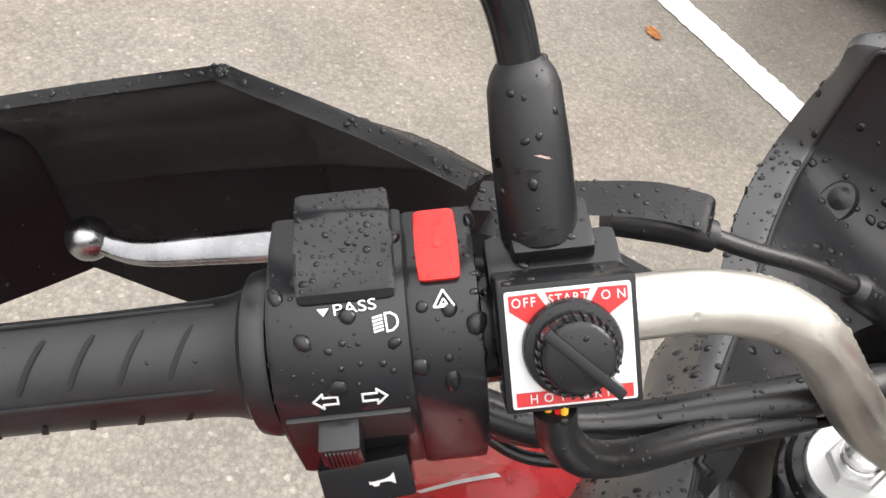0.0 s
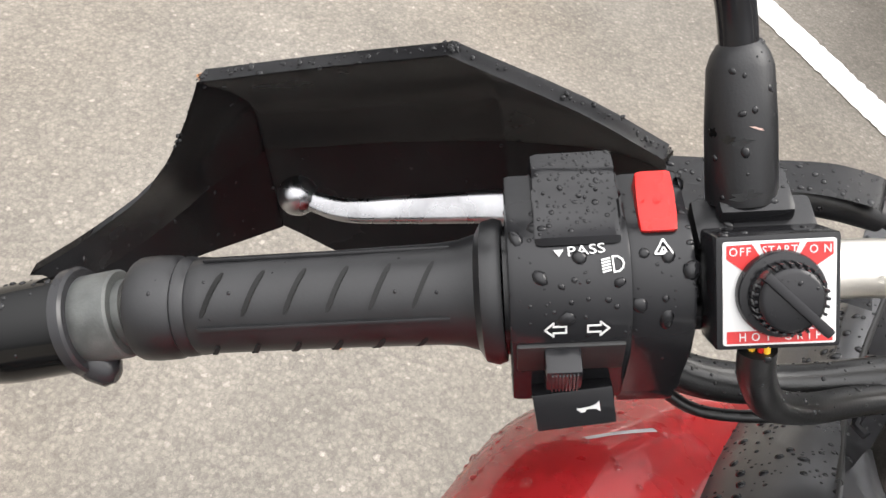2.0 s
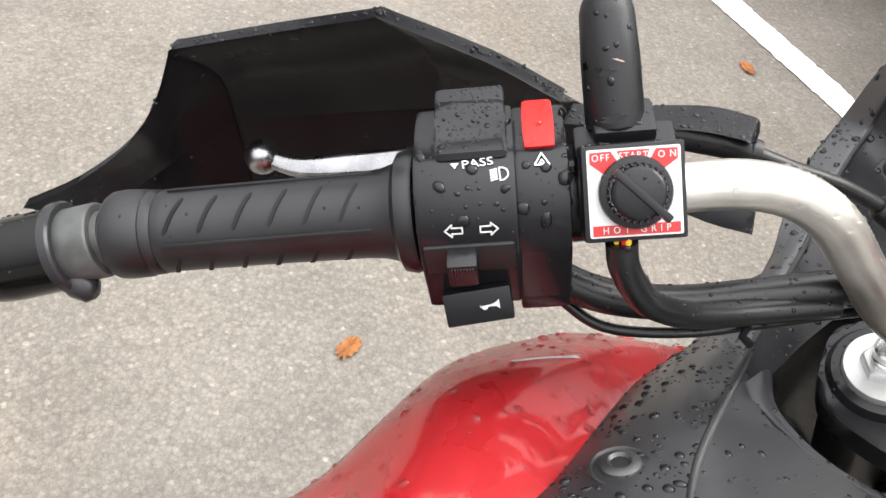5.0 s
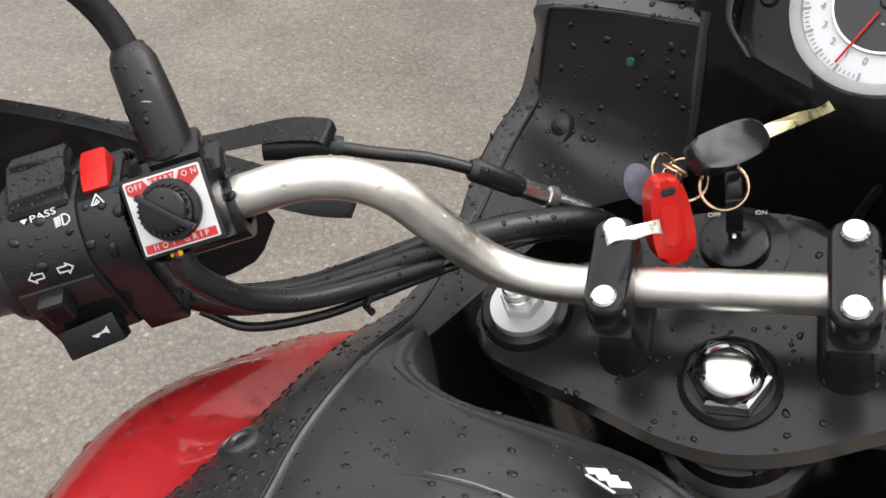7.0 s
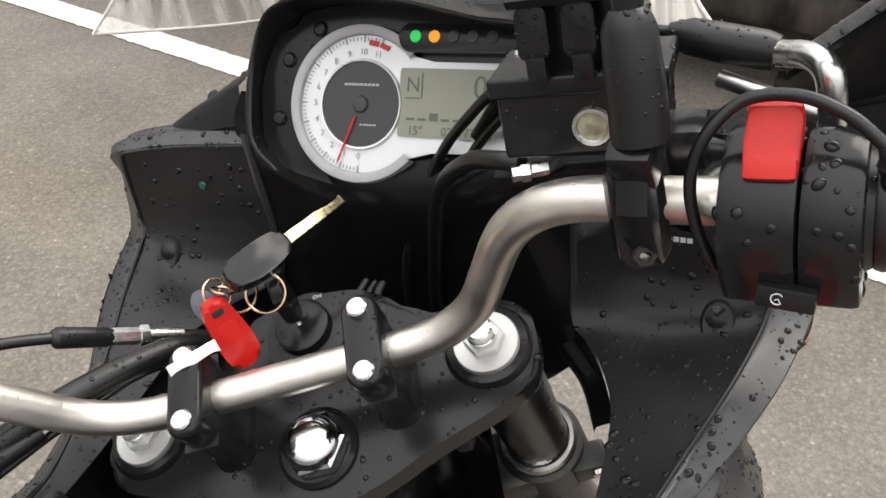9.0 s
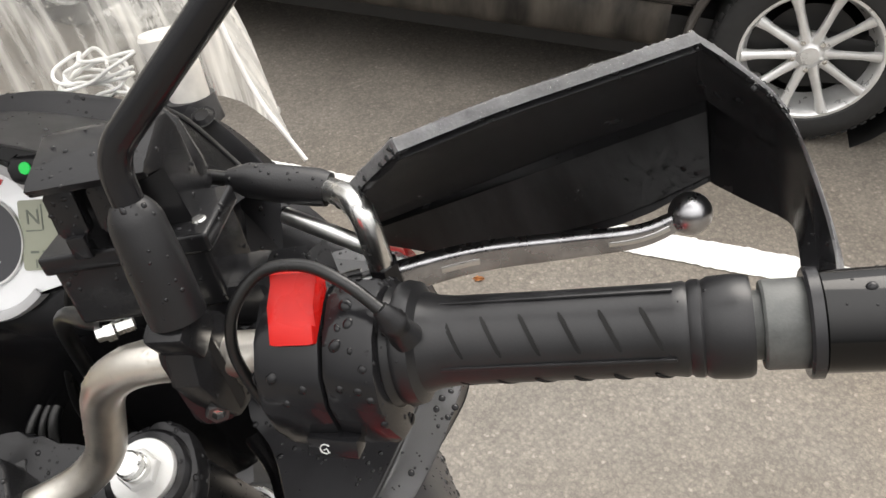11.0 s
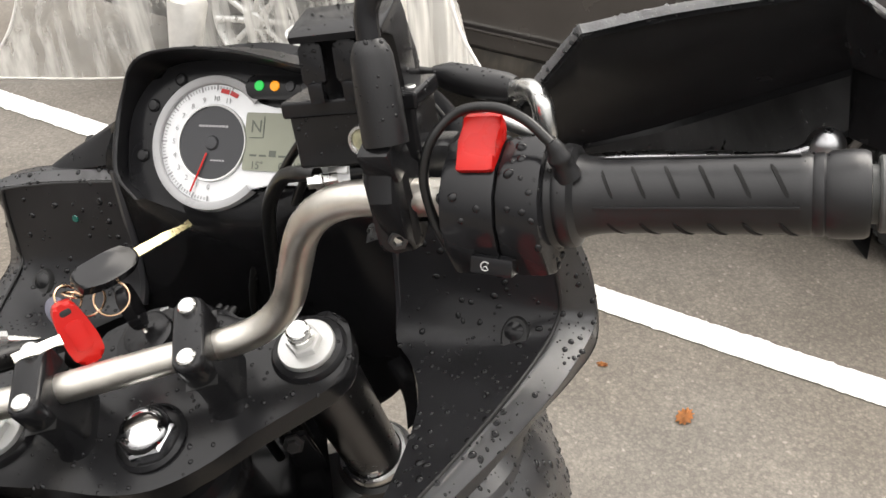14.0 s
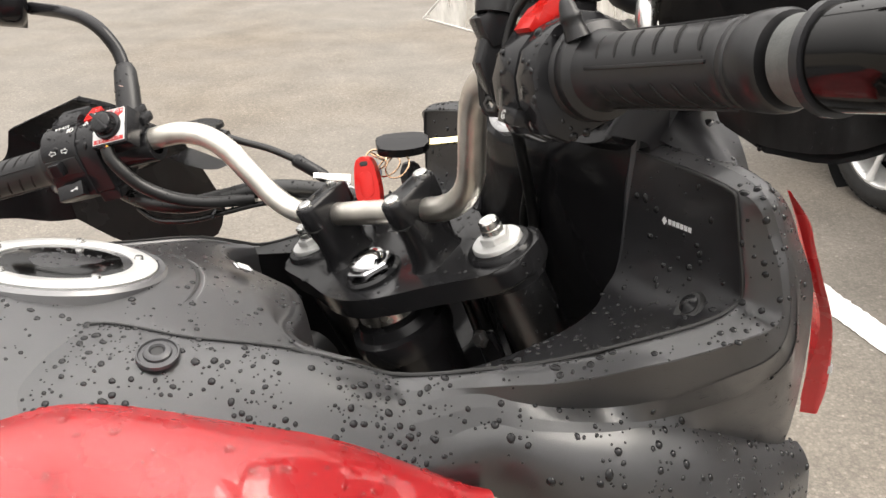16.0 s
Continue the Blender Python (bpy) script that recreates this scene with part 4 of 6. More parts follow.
yo = [(-0.152, 0.010), (-0.147, -0.016), (-0.128, -0.030), (-0.075, -0.048), (-0.035, -0.064), (0.0, -0.070)]
outline = [Vector(p) for p in yo] + [Vector((-x, y)) for x, y in reversed(yo[:-1])]
outline += [Vector(p) for p in ((0.147, 0.032), (0.125, 0.040), (0.085, 0.040), (0.050, 0.072), (0.018, 0.082), (-0.018, 0.082), (-0.050, 0.072), (-0.085, 0.040), (-0.125, 0.040), (-0.147, 0.032))]
smooth = [p.to_2d() for p in spline([(*p, 0) for p in outline + outline[:1]], 4)[:-1]]
yoke = part("top_yoke", merge(moved(plate(smooth, 0.020, 0.004, 3), Matrix.Translation((0, 0, -0.091))), *(moved(lathe([(0.0222, -0.0655), (0.0265, -0.0665), (0.0290, -0.0700), (0.0300, -0.0760), (0.0300, -0.098), (0.024, -0.100)], 40), Matrix.Translation((s * 0.12, 0.008, 0))) for s in (-1, 1)),
                               moved(lathe([(0.0240, -0.066), (0.0268, -0.0685), (0.0275, -0.075)], 36), Matrix.Translation((0, -0.030, 0)))), ENAMEL, bike, "black cast top yoke, wet", INTO_BARS)
for side in (-1, 1):
    levels = [(-0.0030, .0195, .0560, .0085, 0), (-0.0042, .0220, .0590, .0095, 0), (-0.0065, .0232, .0605, .0100, 0), (-0.0255, .0232, .0605, .0100, 0), (-0.0275, .0222, .0590, .0098, 0), (-0.045, .0220, .0520, .0100, -.001), (-0.062, .0230, .0510, .0105, -.003), (-0.068, .0255, .0535, .0115, -.003), (-0.073, .0320, .0600, .0140, -.003)]
    riser = part("bar_clamp", moved(stack([[(x, y + d, z) for x, y in rounded_rect(w, h, r)] for z, w, h, r, d in levels]), Matrix.Translation((side * 0.057, 0, 0))), ENAMEL, bike, "black bar clamp with plated bolts", INTO_BARS)
    part("split_line", box(0.0220, 0.062, 0.0007, 0, (side * 0.057, 0, -0.0262)), INK_BLACK, riser)
    for f in (-0.0210, 0.0210):
        part("clamp_bolt", moved(lathe([(0, 0.0016), (0.0055, 0.0014), (0.0066, 0.0002), (0.0068, -0.004)], 28), Matrix.Translation((side * 0.057, f, -0.0012))), STEEL, riser, "plated bolt")
    FORK = Matrix.Translation((side * 0.12, 0.008, 0))
    fork = part("fork", moved(lathe([(0.0, -0.0615), (0.0208, -0.0622), (0.0216, -0.0635), (0.0216, -0.075)], 44), FORK), MATT, bike, "front fork leg with a plated cap", INTO_BARS)
    part("cap_nut", moved(lathe([(0, -0.0555), (0.0122, -0.0555), (0.0132, -0.0563), (0.0132, -0.0625)], 6), FORK), MATT, fork)
    part("adjuster", moved(lathe([(0, -0.0425), (0.0072, -0.0425), (0.0086, -0.0437), (0.0086, -0.0495), (0.0094, -0.0500), (0.0094, -0.0560)], 24), FORK), STEEL, fork)
    part("stanchion", moved(lathe([(0.0215, -0.09), (0.0215, -0.262)], 36), FORK @ Matrix.Rotation(radians(-1), 4, "X")), CHROME, fork, "chromed fork tube")
    part("fork_shroud", moved(lathe([(0.0268, -0.098), (0.0262, -0.170), (0.0255, -0.247)], 36), FORK), DARKCHROME, fork)
    part("lower_ring", moved(lathe([(0.0225, -0.247), (0.030, -0.248), (0.031, -0.256), (0.036, -0.257), (0.037, -0.300), (0.030, -0.305)], 36), FORK), DARKCAST, fork)
    part("seal_ring", moved(lathe([(0.0268, -0.2462), (0.0300, -0.2466), (0.0312, -0.2490), (0.0312, -0.2530)], 36), FORK), CAST, fork, "bright seal ring")
    part("pinch_bolt", moved(lathe([(0, 0.0040), (0.0045, 0.0040), (0.0055, 0.0030), (0.0055, -0.004)], 6), Matrix.Translation((side * 0.160, -0.0245, -0.272)) @ Matrix.Rotation(radians(90), 4, "X")), STEEL, fork)
    part("slider", moved(lathe([(0.026, -0.30), (0.0265, -0.42), (0.029, -0.45), (0.029, -0.62)], 28), FORK), ENAMEL, fork)
low = part("lower_yoke", merge(box(0.27, 0.052, 0.038, 0.008, (0, 0.0, -0.278)), box(0.03, 0.024, 0.030, 0.004, (0.155, -0.012, -0.278)), box(0.03, 0.024, 0.030, 0.004, (-0.155, -0.012, -0.278))), DARKCAST, bike, "cast alloy lower yoke", INTO_BARS)
nut = part("stem_nut", moved(merge(lathe([(0.0195, -0.0585), (0.0216, -0.0605), (0.0216, -0.0700)], 6), lathe([(0, -0.0500), (0.0100, -0.0503), (0.0158, -0.0530), (0.0178, -0.0568), (0.0184, -0.0590)], 40), lathe([(0.0236, -0.0665), (0.0238, -0.071)], 40)), Matrix.Translation((0, -0.030, 0))), CHROME, bike, "large polished chrome stem nut", INTO_BARS)
part("stem_bearing", moved(lathe([(0.030, -0.091), (0.030, -0.112), (0.036, -0.114), (0.040, -0.122), (0.046, -0.124), (0.048, -0.134), (0.046, -0.145), (0.040, -0.148), (0.038, -0.26)], 44), Matrix.Translation((0, -0.030, 0))), ENAMEL, bike, "black steering head", INTO_BARS)
part("lock_ring", moved(lathe([(0.0262, -0.094), (0.0318, -0.096), (0.0318, -0.109), (0.028, -0.111)], 18), Matrix.Translation((0, -0.030, 0))), STEEL, bike, "", INTO_BARS)
# added dark sheet that shuts out ground light below the yoke
part("splash_shield", plate_in_bars(-0.208), SMOOTH, bike, "black sheet added between the forks to block ground light", INTO_BARS)
for x, y, r in ((0.044, 0.010, 0.0042), (0.054, 0.018, 0.0036), (0.062, 0.004, 0.0050), (0.036, 0.026, 0.0036), (0.071, 0.020, 0.0040)):
    part("cable", tube(spline([bar_point(p) for p in ((x - 0.006, y + 0.012, -0.0925), (x, y + 0.006, -0.120), (x + 0.003, y, -0.160), (x + 0.004, y - 0.006, -0.207))], 6), r, 12), CABLE, bike)
for d, r in ((0.0, 0.0036), (0.010, 0.0032), (0.019, 0.0044)):
    part("cable", tube(spline([bar_point(p) for p in ((0.072 + d, 0.168, -0.104), (0.052 + d, 0.152, -0.126), (0.030 + d, 0.130, -0.135), (0.012 + d, 0.107, -0.140), (0.004 + d, 0.075, -0.165), (0.002 + d, 0.050, -0.205))], 6), r, 12), CABLE, bike)
bolt = part("shield_bolt", moved(lathe([(0, 0.004), (0.0050, 0.0040), (0.0062, 0.0026), (0.0062, 0.0008), (0.0088, 0.0006), (0.0090, -0.002)], 6), Matrix.Translation((0.078, -0.020, -0.150)) @ Matrix.Rotation(radians(60), 4, "X")), DARKCAST, bike, "", INTO_BARS)
part("bracket", box(0.022, 0.006, 0.062, 0.002, (0.078, -0.013, -0.178)), SMOOTH, bolt)
# ignition switch in front of the bars
ignition = part("ignition_switch", moved(merge(lathe([(0, -0.0585), (0.017, -0.0585), (0.0195, -0.060), (0.0200, -0.068), (0.030, -0.070), (0.031, -0.088)], 40), box(0.05, 0.035, 0.03, 0.004, (0, 0.0, -0.085))), Matrix.Translation((-0.002, 0.056, 0))), ENAMEL, bike, "black ignition switch", INTO_BARS)
for text, x, y in (("OFF", -0.014, 0.071), ("ON", 0.012, 0.073)):
    part("legend", moved(lettering(text, 0.0042, 0.0001), Matrix.Translation((x, y, -0.0582))), WHITE, ignition)

# clutch cable, wire loom and tie
part("cable_ferrule", tube([bar_point(p) for p in ((-0.238, 0.022, 0.070), (-0.215, 0.030, 0.061), (-0.200, 0.034, 0.053))], [0.0078, 0.0078, 0.0066], 20), BOOT, bike)
part("clutch_cable", tube(spline([bar_point(p) for p in ((-0.202, 0.0335, 0.054), (-0.184, 0.039, 0.042), (-0.162, 0.048, 0.026), (-0.140, 0.056, 0.005))], 6), 0.0038, 14), CABLE, bike, "black clutch cable")
part("cable_boot", tube([bar_point(p) for p in ((-0.144, 0.0545, 0.009), (-0.142, 0.055, 0.007), (-0.124, 0.063, -0.019), (-0.122, 0.064, -0.022))], [0.005, 0.0072, 0.0068, 0.0055], 20), BOOT, bike, "black rubber cable boot")
part("cable_adjuster", merge(tube([bar_point(p) for p in ((-0.124, 0.063, -0.019), (-0.110, 0.068, -0.036))], 0.0060, 6), tube([bar_point(p) for p in ((-0.110, 0.068, -0.036), (-0.106, 0.0693, -0.040))], 0.0074, 6), tube([bar_point(p) for p in ((-0.107, 0.069, -0.039), (-0.090, 0.0735, -0.057))], 0.0049, 14)), STEEL, bike, "plated cable adjuster")
part("clutch_cable", tube(spline([bar_point(p) for p in ((-0.092, 0.073, -0.055), (-0.07, 0.077, -0.085), (-0.05, 0.07, -0.14), (-0.045, 0.05, -0.25))], 5), 0.0038, 12), CABLE, bike)
part("wire_loom", tube(spline([bar_point(p) for p in ((-0.290, -0.060, 0.062), (-0.268, -0.057, 0.043), (-0.245, -0.052, 0.030), (-0.215, -0.036, 0.016), (-0.182, -0.016, 0.010), (-0.145, 0.006, 0.004), (-0.105, 0.036, -0.020), (-0.075, 0.056, -0.050), (-0.05, 0.06, -0.11))], 6), 0.0088, 20), CABLE, bike, "thick black wire loom below the bar")
part("thin_cable", tube(spline([bar_point(p) for p in ((-0.268, -0.060, 0.030), (-0.245, -0.060, 0.014), (-0.212, -0.044, 0.002), (-0.182, -0.026, -0.002), (-0.140, 0.002, -0.010), (-0.095, 0.040, -0.036), (-0.06, 0.06, -0.09))], 6), 0.0028, 12), CABLE, bike)
lead = part("control_lead", tube(spline([bar_point(p) for p in ((-0.2250, -0.0720, 0.1060), (-0.2235, -0.0755, 0.0960), (-0.2205, -0.0740, 0.080), (-0.216, -0.067, 0.058), (-0.204, -0.052, 0.034), (-0.184, -0.030, 0.014), (-0.150, -0.004, 0.0))], 6), 0.0064, 16), CABLE, bike, "black heater control lead")
for k, (mat_, dx) in enumerate(((YELLOW, -0.0025), (SIGNAL, 0.0012), (YELLOW, 0.0035))):
    part("wire", tube([bar_point(p) for p in ((-0.2250 + dx * .8, -0.0715, 0.1085), (-0.2242 + dx * .8, -0.0745, 0.1050), (-0.2232 + dx * 0.6, -0.0765, 0.1015))], 0.0012, 8), mat_, lead)
tie_at = bar_point((-0.182, -0.017, 0.006))
tie_way = (bar_point((-0.166, -0.008, 0.006)) - tie_at).normalized()
tie = part("cable_tie", merge(moved(lathe([(0.0108, -0.0013), (0.0122, -0.0013), (0.0122, 0.0013), (0.0108, 0.0013), (0.0108, -0.0013)], 28), turned(tie_at, tie_at + tie_way)), tube([tie_at + Vector((0.004, -0.012, -0.006)), tie_at + Vector((0.006, -0.017, -0.010)), tie_at + Vector((0.012, -0.018, -0.010))], 0.0022, 8)), SMOOTH, bike, "black cable tie")


# wheels under the forks and the tail, engine and side stand
def on_ground(m, x, y, r, half):
    """Where a wheel with its axle along m's x stands on the ground."""
    full = BODY @ m
    axle = full.to_3x3() @ Vector((1, 0, 0))
    low = r * math.sqrt(1 - axle.z ** 2) + half * abs(axle.z) - 0.004
    return m @ Matrix.Translation((x, y, (low - (full @ Vector((x, y, 0))).z) / (full.to_3x3() @ Vector((0, 0, 1))).z)) @ Matrix.Rotation(radians(90), 4, "Y")


for m, y, r, half in ((INTO_BARS, 0.02, 0.31, 0.055), (Matrix(), -1.15, 0.31, 0.075)):
    HUB = on_ground(m, 0.0, y, r, half * 0.5)
    wheel = part("wheel", moved(lathe([(r - 0.085, -half * 0.8), (r - 0.05, -half), (r - 0.015, -half * 0.75), (r, 0), (r - 0.015, half * 0.75), (r - 0.05, half), (r - 0.085, half * 0.8)], 48), HUB), RUBBER, bike, "black road tyre on a cast wheel")
    part("rim", moved(lathe([(r - 0.085, -half * 0.8), (r - 0.10, -half * 0.5), (r - 0.10, half * 0.5), (r - 0.085, half * 0.8)], 48), HUB), DARKCAST, wheel)
    part("hub", moved(lathe([(0.0, -0.07), (0.04, -0.07), (0.035, 0.0), (0.04, 0.07), (0.0, 0.07)], 24), HUB), DARKCAST, wheel)
    for k in range(3):
        part("spoke", moved(box(0.19, 0.035, 0.025, 0.006, (0.12, 0, 0)), HUB @ Matrix.Rotation(radians(120 * k), 4, "Z")), DARKCAST, wheel)
part("engine", merge(box(0.24, 0.36, 0.26, 0.03, (0, -0.34, -0.52)), box(0.18, 0.16, 0.22, 0.03, (0, -0.22, -0.36))), DARKCAST, bike, "dark cast engine block")
part("swing_arm", merge(*(box(0.035, 0.62, 0.06, 0.012, (s * 0.11, -0.84, -0.66)) for s in (-1, 1))), DARKCAST, bike)

from mathutils.bvhtree import BVHTree

# ---- tank, fairing and instruments (in the body's frame) ----
BEZEL = material("silver_printed_bezel", (0.72, 0.73, 0.74), 0.35, 0.15, spread=0.05)
SEAM = [(.101, -.228, .039), (.130, -.18, .026), (.155, -.12, .010), (.178, -.06, -.0178), (.2008, 0, -.0230), (.2178, .05, -.0235), (.2405, .108, -.0155), (.2545, .152, -.0085)]
TANK = [(-0.44, [(0, .085), (.05, .080), (.10, .064), (.15, .036), (.185, .0)]), (-0.34, [(0, .078), (.05, .074), (.095, .060), (.14, .036), (.180, .004)]), (-0.27, [(0, .066), (.05, .063), (.085, .052), (.12, .036), (.160, .010)]),
        (-0.228, [(0, .056), (.04, .053), (.072, .045), (.101, .036), (.12, .024)]), (-0.18, [(0, .041), (.04, .038), (.08, .031), (.112, .026), (.130, .022)]), (-0.12, [(0, .017), (.045, .014), (.09, .008), (.125, .006), (.155, .006)])]
FRONT = [[(0, -.090, .001), (.05, -.098, -.001), (.10, -.115, .005), (.139, -.112, .004), (.158, -.095, -.004)], [(0, -.079, -.007), (.05, -.089, -.006), (.10, -.110, .002), (.138, -.105, .001), (.160, -.072, -.011)],
         [(0, -.070, -.022), (.05, -.080, -.022), (.10, -.102, -.014), (.134, -.097, -.014), (.157, -.067, -.028)], [(0, -.064, -.12), (.05, -.074, -.12), (.10, -.097, -.11), (.131, -.092, -.11), (.154, -.064, -.11)]]
rows = [[(-x, y, z) for x, z in reversed(s[1:])] + [(x, y, z) for x, z in s] for y, s in TANK] + [[(-x, y, z) for x, y, z in reversed(s[1:])] + list(s) for s in FRONT]
tank = part("fuel_tank", skin(rows, 4, 5, 0.004), COVER, bike, "black textured tank cover")
# filler cap on its raised collar
CAP = Matrix.Translation((0.0, -0.246, 0.0535)) @ Matrix.Rotation(radians(-14), 4, "X") @ Matrix.Scale(1.08, 4)
part("collar", moved(lathe([(0.072, -0.012), (0.0705, 0.0015), (0.0680, 0.0040), (0.0645, 0.0036), (0.0635, -0.004)], 56), CAP), COVER, tank)
cap = part("filler_cap", moved(lathe([(0.0, 0.0035), (0.0435, 0.0035), (0.0450, 0.0025), (0.0455, 0.0055), (0.0475, 0.0066), (0.059, 0.0066), (0.0625, 0.0046), (0.063, -0.004)], 64), CAP), MATT, tank, "silver ring fuel cap with a dark centre")
part("cap_centre", moved(lathe([(0.0, 0.0062), (0.036, 0.0058), (0.0445, 0.0042), (0.0445, 0.002)], 48), CAP), GLOSS, cap, "dark glossy flap")
for k in range(5):
    part("cap_bolt", moved(lathe([(0, 0.0092), (0.0028, 0.009), (0.0034, 0.0068)], 14), CAP @ Matrix.Rotation(radians(20 + 72 * k), 4, "Z") @ Matrix.Translation((0.050, 0, 0))), STEEL, cap)

def rest_on(ob, p):
    """The nearest point of a part's surface, and its normal turned outward and up."""
    tree = BVHTree.FromPolygons([v.co for v in ob.data.vertices], [f.vertices for f in ob.data.polygons])
    at, n, _, _ = tree.find_nearest(Vector(p))
    return at, (n if n.z > 0 else -n)


def drop_on(ob, x, y):
    """The point of a part's upper surface under (x, y), and its normal."""
    tree = BVHTree.FromPolygons([v.co for v in ob.data.vertices], [f.vertices for f in ob.data.polygons])
    at, n, _, _ = tree.ray_cast(Vector((x, y, 0.3)), Vector((0, 0, -1)))
    return at, (n if n.z > 0 else -n)


# crescent step in front of the filler cap, its shadow drawn as a black tube
rim, gap = [], []
for k in range(33):
    a = radians(44 + 92 * k / 32)
    at, n = drop_on(tank, 0.117 * math.cos(a), -0.246 + 0.099 * math.sin(a))
    rim.append(at - n * 0.0012)
    at, n = drop_on(tank, 0.1125 * math.cos(a), -0.246 + 0.0945 * math.sin(a))
    gap.append(at - n * 0.0010)
swell = [math.sin(math.pi * k / 32) ** 0.5 for k in range(33)]
part("recess_lip", tube(rim, [0.0003 + 0.0015 * w for w in swell], 12), COVER, tank)
part("recess_gap", tube(gap, [0.0003 + 0.0018 * w for w in swell], 10), INK_BLACK, tank)
SIDE = [(-0.30, [(.090, .030), (.115, .030), (.140, .025), (.158, .012)]), (-0.265, [(.092, .038), (.118, .036), (.143, .027), (.162, .012)]), (-0.228, [(.101, .039), (.126, .033), (.150, .020), (.168, .002)]),
        (-0.18, [(.130, .026), (.148, .021), (.168, .006), (.185, -.015)]), (-0.12, [(.155, .010), (.173, .005), (.191, -.012), (.206, -.037)]), (-0.06, [(.178, -.018), (.193, -.023), (.209, -.040), (.222, -.070)])]
# seam, band, upper ridge, lower ridge, ledge, skirt crease
LIP = [[(.178, -.060, -.0188), (.184, -.060, -.0203), (.193, -.060, -.0238), (.201, -.060, -.0308), (.209, -.060, -.0408), (.216, -.060, -.0548)],
       [(.1958, -.0148, -.0230), (.2015, -.0145, -.0243), (.2085, -.0140, -.0290), (.2095, -.0130, -.0335), (.2145, -.0120, -.0420), (.2200, -.0100, -.0540)],
       [(.2068, .0133, -.0230), (.2125, .0125, -.0240), (.2195, .0100, -.0304), (.2190, .0140, -.0445), (.2250, .0140, -.0530), (.2310, .0140, -.0620)],
       [(.2161, .0427, -.0238), (.2215, .0415, -.0245), (.2312, .0395, -.0326), (.2245, .0420, -.0555), (.2330, .0420, -.0625), (.2390, .0430, -.0710)],
       [(.2246, .0726, -.0222), (.2300, .0710, -.0229), (.2465, .0690, -.0294), (.2308, .0720, -.0630), (.2400, .0735, -.0705), (.2440, .0740, -.0780)],
       [(.2378, .0992, -.0172), (.2430, .0975, -.0180), (.2605, .0985, -.0248), (.2405, .1030, -.0652), (.2410, .1060, -.0805), (.2430, .1080, -.0860)],
       [(.2466, .1287, -.0130), (.2520, .1270, -.0137), (.2715, .1260, -.0208), (.2530, .1300, -.0605), (.2370, .1400, -.0885), (.2400, .1430, -.1000)],
       [(.2557, .1581, -.0077), (.2610, .1570, -.0080), (.2800, .1550, -.0160), (.2716, .1566, -.0470), (.2400, .1680, -.0890), (.2330, .1720, -.1150)],
       [(.2590, .1750, .0005), (.2640, .1760, .0000), (.2862, .1830, -.0094), (.2860, .1830, -.0330), (.2590, .1920, -.0740), (.2220, .2150, -.1420)],
       [(.2600, .1785, .0120), (.2650, .1800, .0120), (.2850, .1905, .0050), (.2870, .1965, -.0100), (.2800, .2090, -.0430), (.2050, .2900, -.1840)],
       [(.2585, .1787, .0300), (.2630, .1800, .0300), (.2795, .1915, .0300), (.2815, .1990, .0270), (.2780, .2110, .0150), (.2560, .2560, -.0260)],
       [(.2561, .1786, .0486), (.2605, .1795, .0490), (.2720, .1895, .0515), (.2745, .1965, .0530), (.2700, .2090, .0470), (.2500, .2440, .0320)],
       [(.2515, .1794, .0770), (.2550, .1795, .0780), (.2660, .1815, .0750), (.2690, .1890, .0780), (.2640, .2020, .0770), (.2490, .2270, .0660)],
       [(.2300, .1845, .0795), (.2310, .1845, .0815), (.2330, .1850, .0825), (.2380, .1940, .0880), (.2390, .2060, .0870), (.2320, .2220, .0760)],
       [(.1900, .1880, .0830), (.1910, .1880, .0850), (.1920, .1880, .0860), (.1950, .1980, .0920), (.1970, .2110, .0910), (.1940, .2270, .0800)],
       [(.1300, .1890, .0870), (.1310, .1890, .0890), (.1320, .1890, .0900), (.1340, .1990, .0960), (.1360, .2130, .0950), (.1340, .2300, .0840)]]
REAR = [(.170, -.08, -.0117), (.177, -.08, -.0145), (.187, -.08, -.018), (.195, -.08, -.025), (.203, -.08, -.035), (.2105, -.08, -.049)]
SKIRT = [(.213, -.06, -.050), (.217, -.06, -.060), (.2205, -.06, -.069), (.2215, -.06, -.074), (.2215, -.06, -.080), (.219, -.06, -.09)]
FLOOR_IN = [(.154, -.12, .003), (.158, -.092, -.006), (.160, -.066, -.022), (.170, -.01, -.034), (.172, .04, -.034), (.168, .09, -.030), (.150, .13, -.029), (.126, .158, -.027)]
FLOOR_OUT = [(.156, -.12, .005), (.168, -.09, -.006), (.178, -.06, -.0185), (.2008, 0, -.0230), (.2178, .05, -.0235), (.2395, .105, -.0160)]
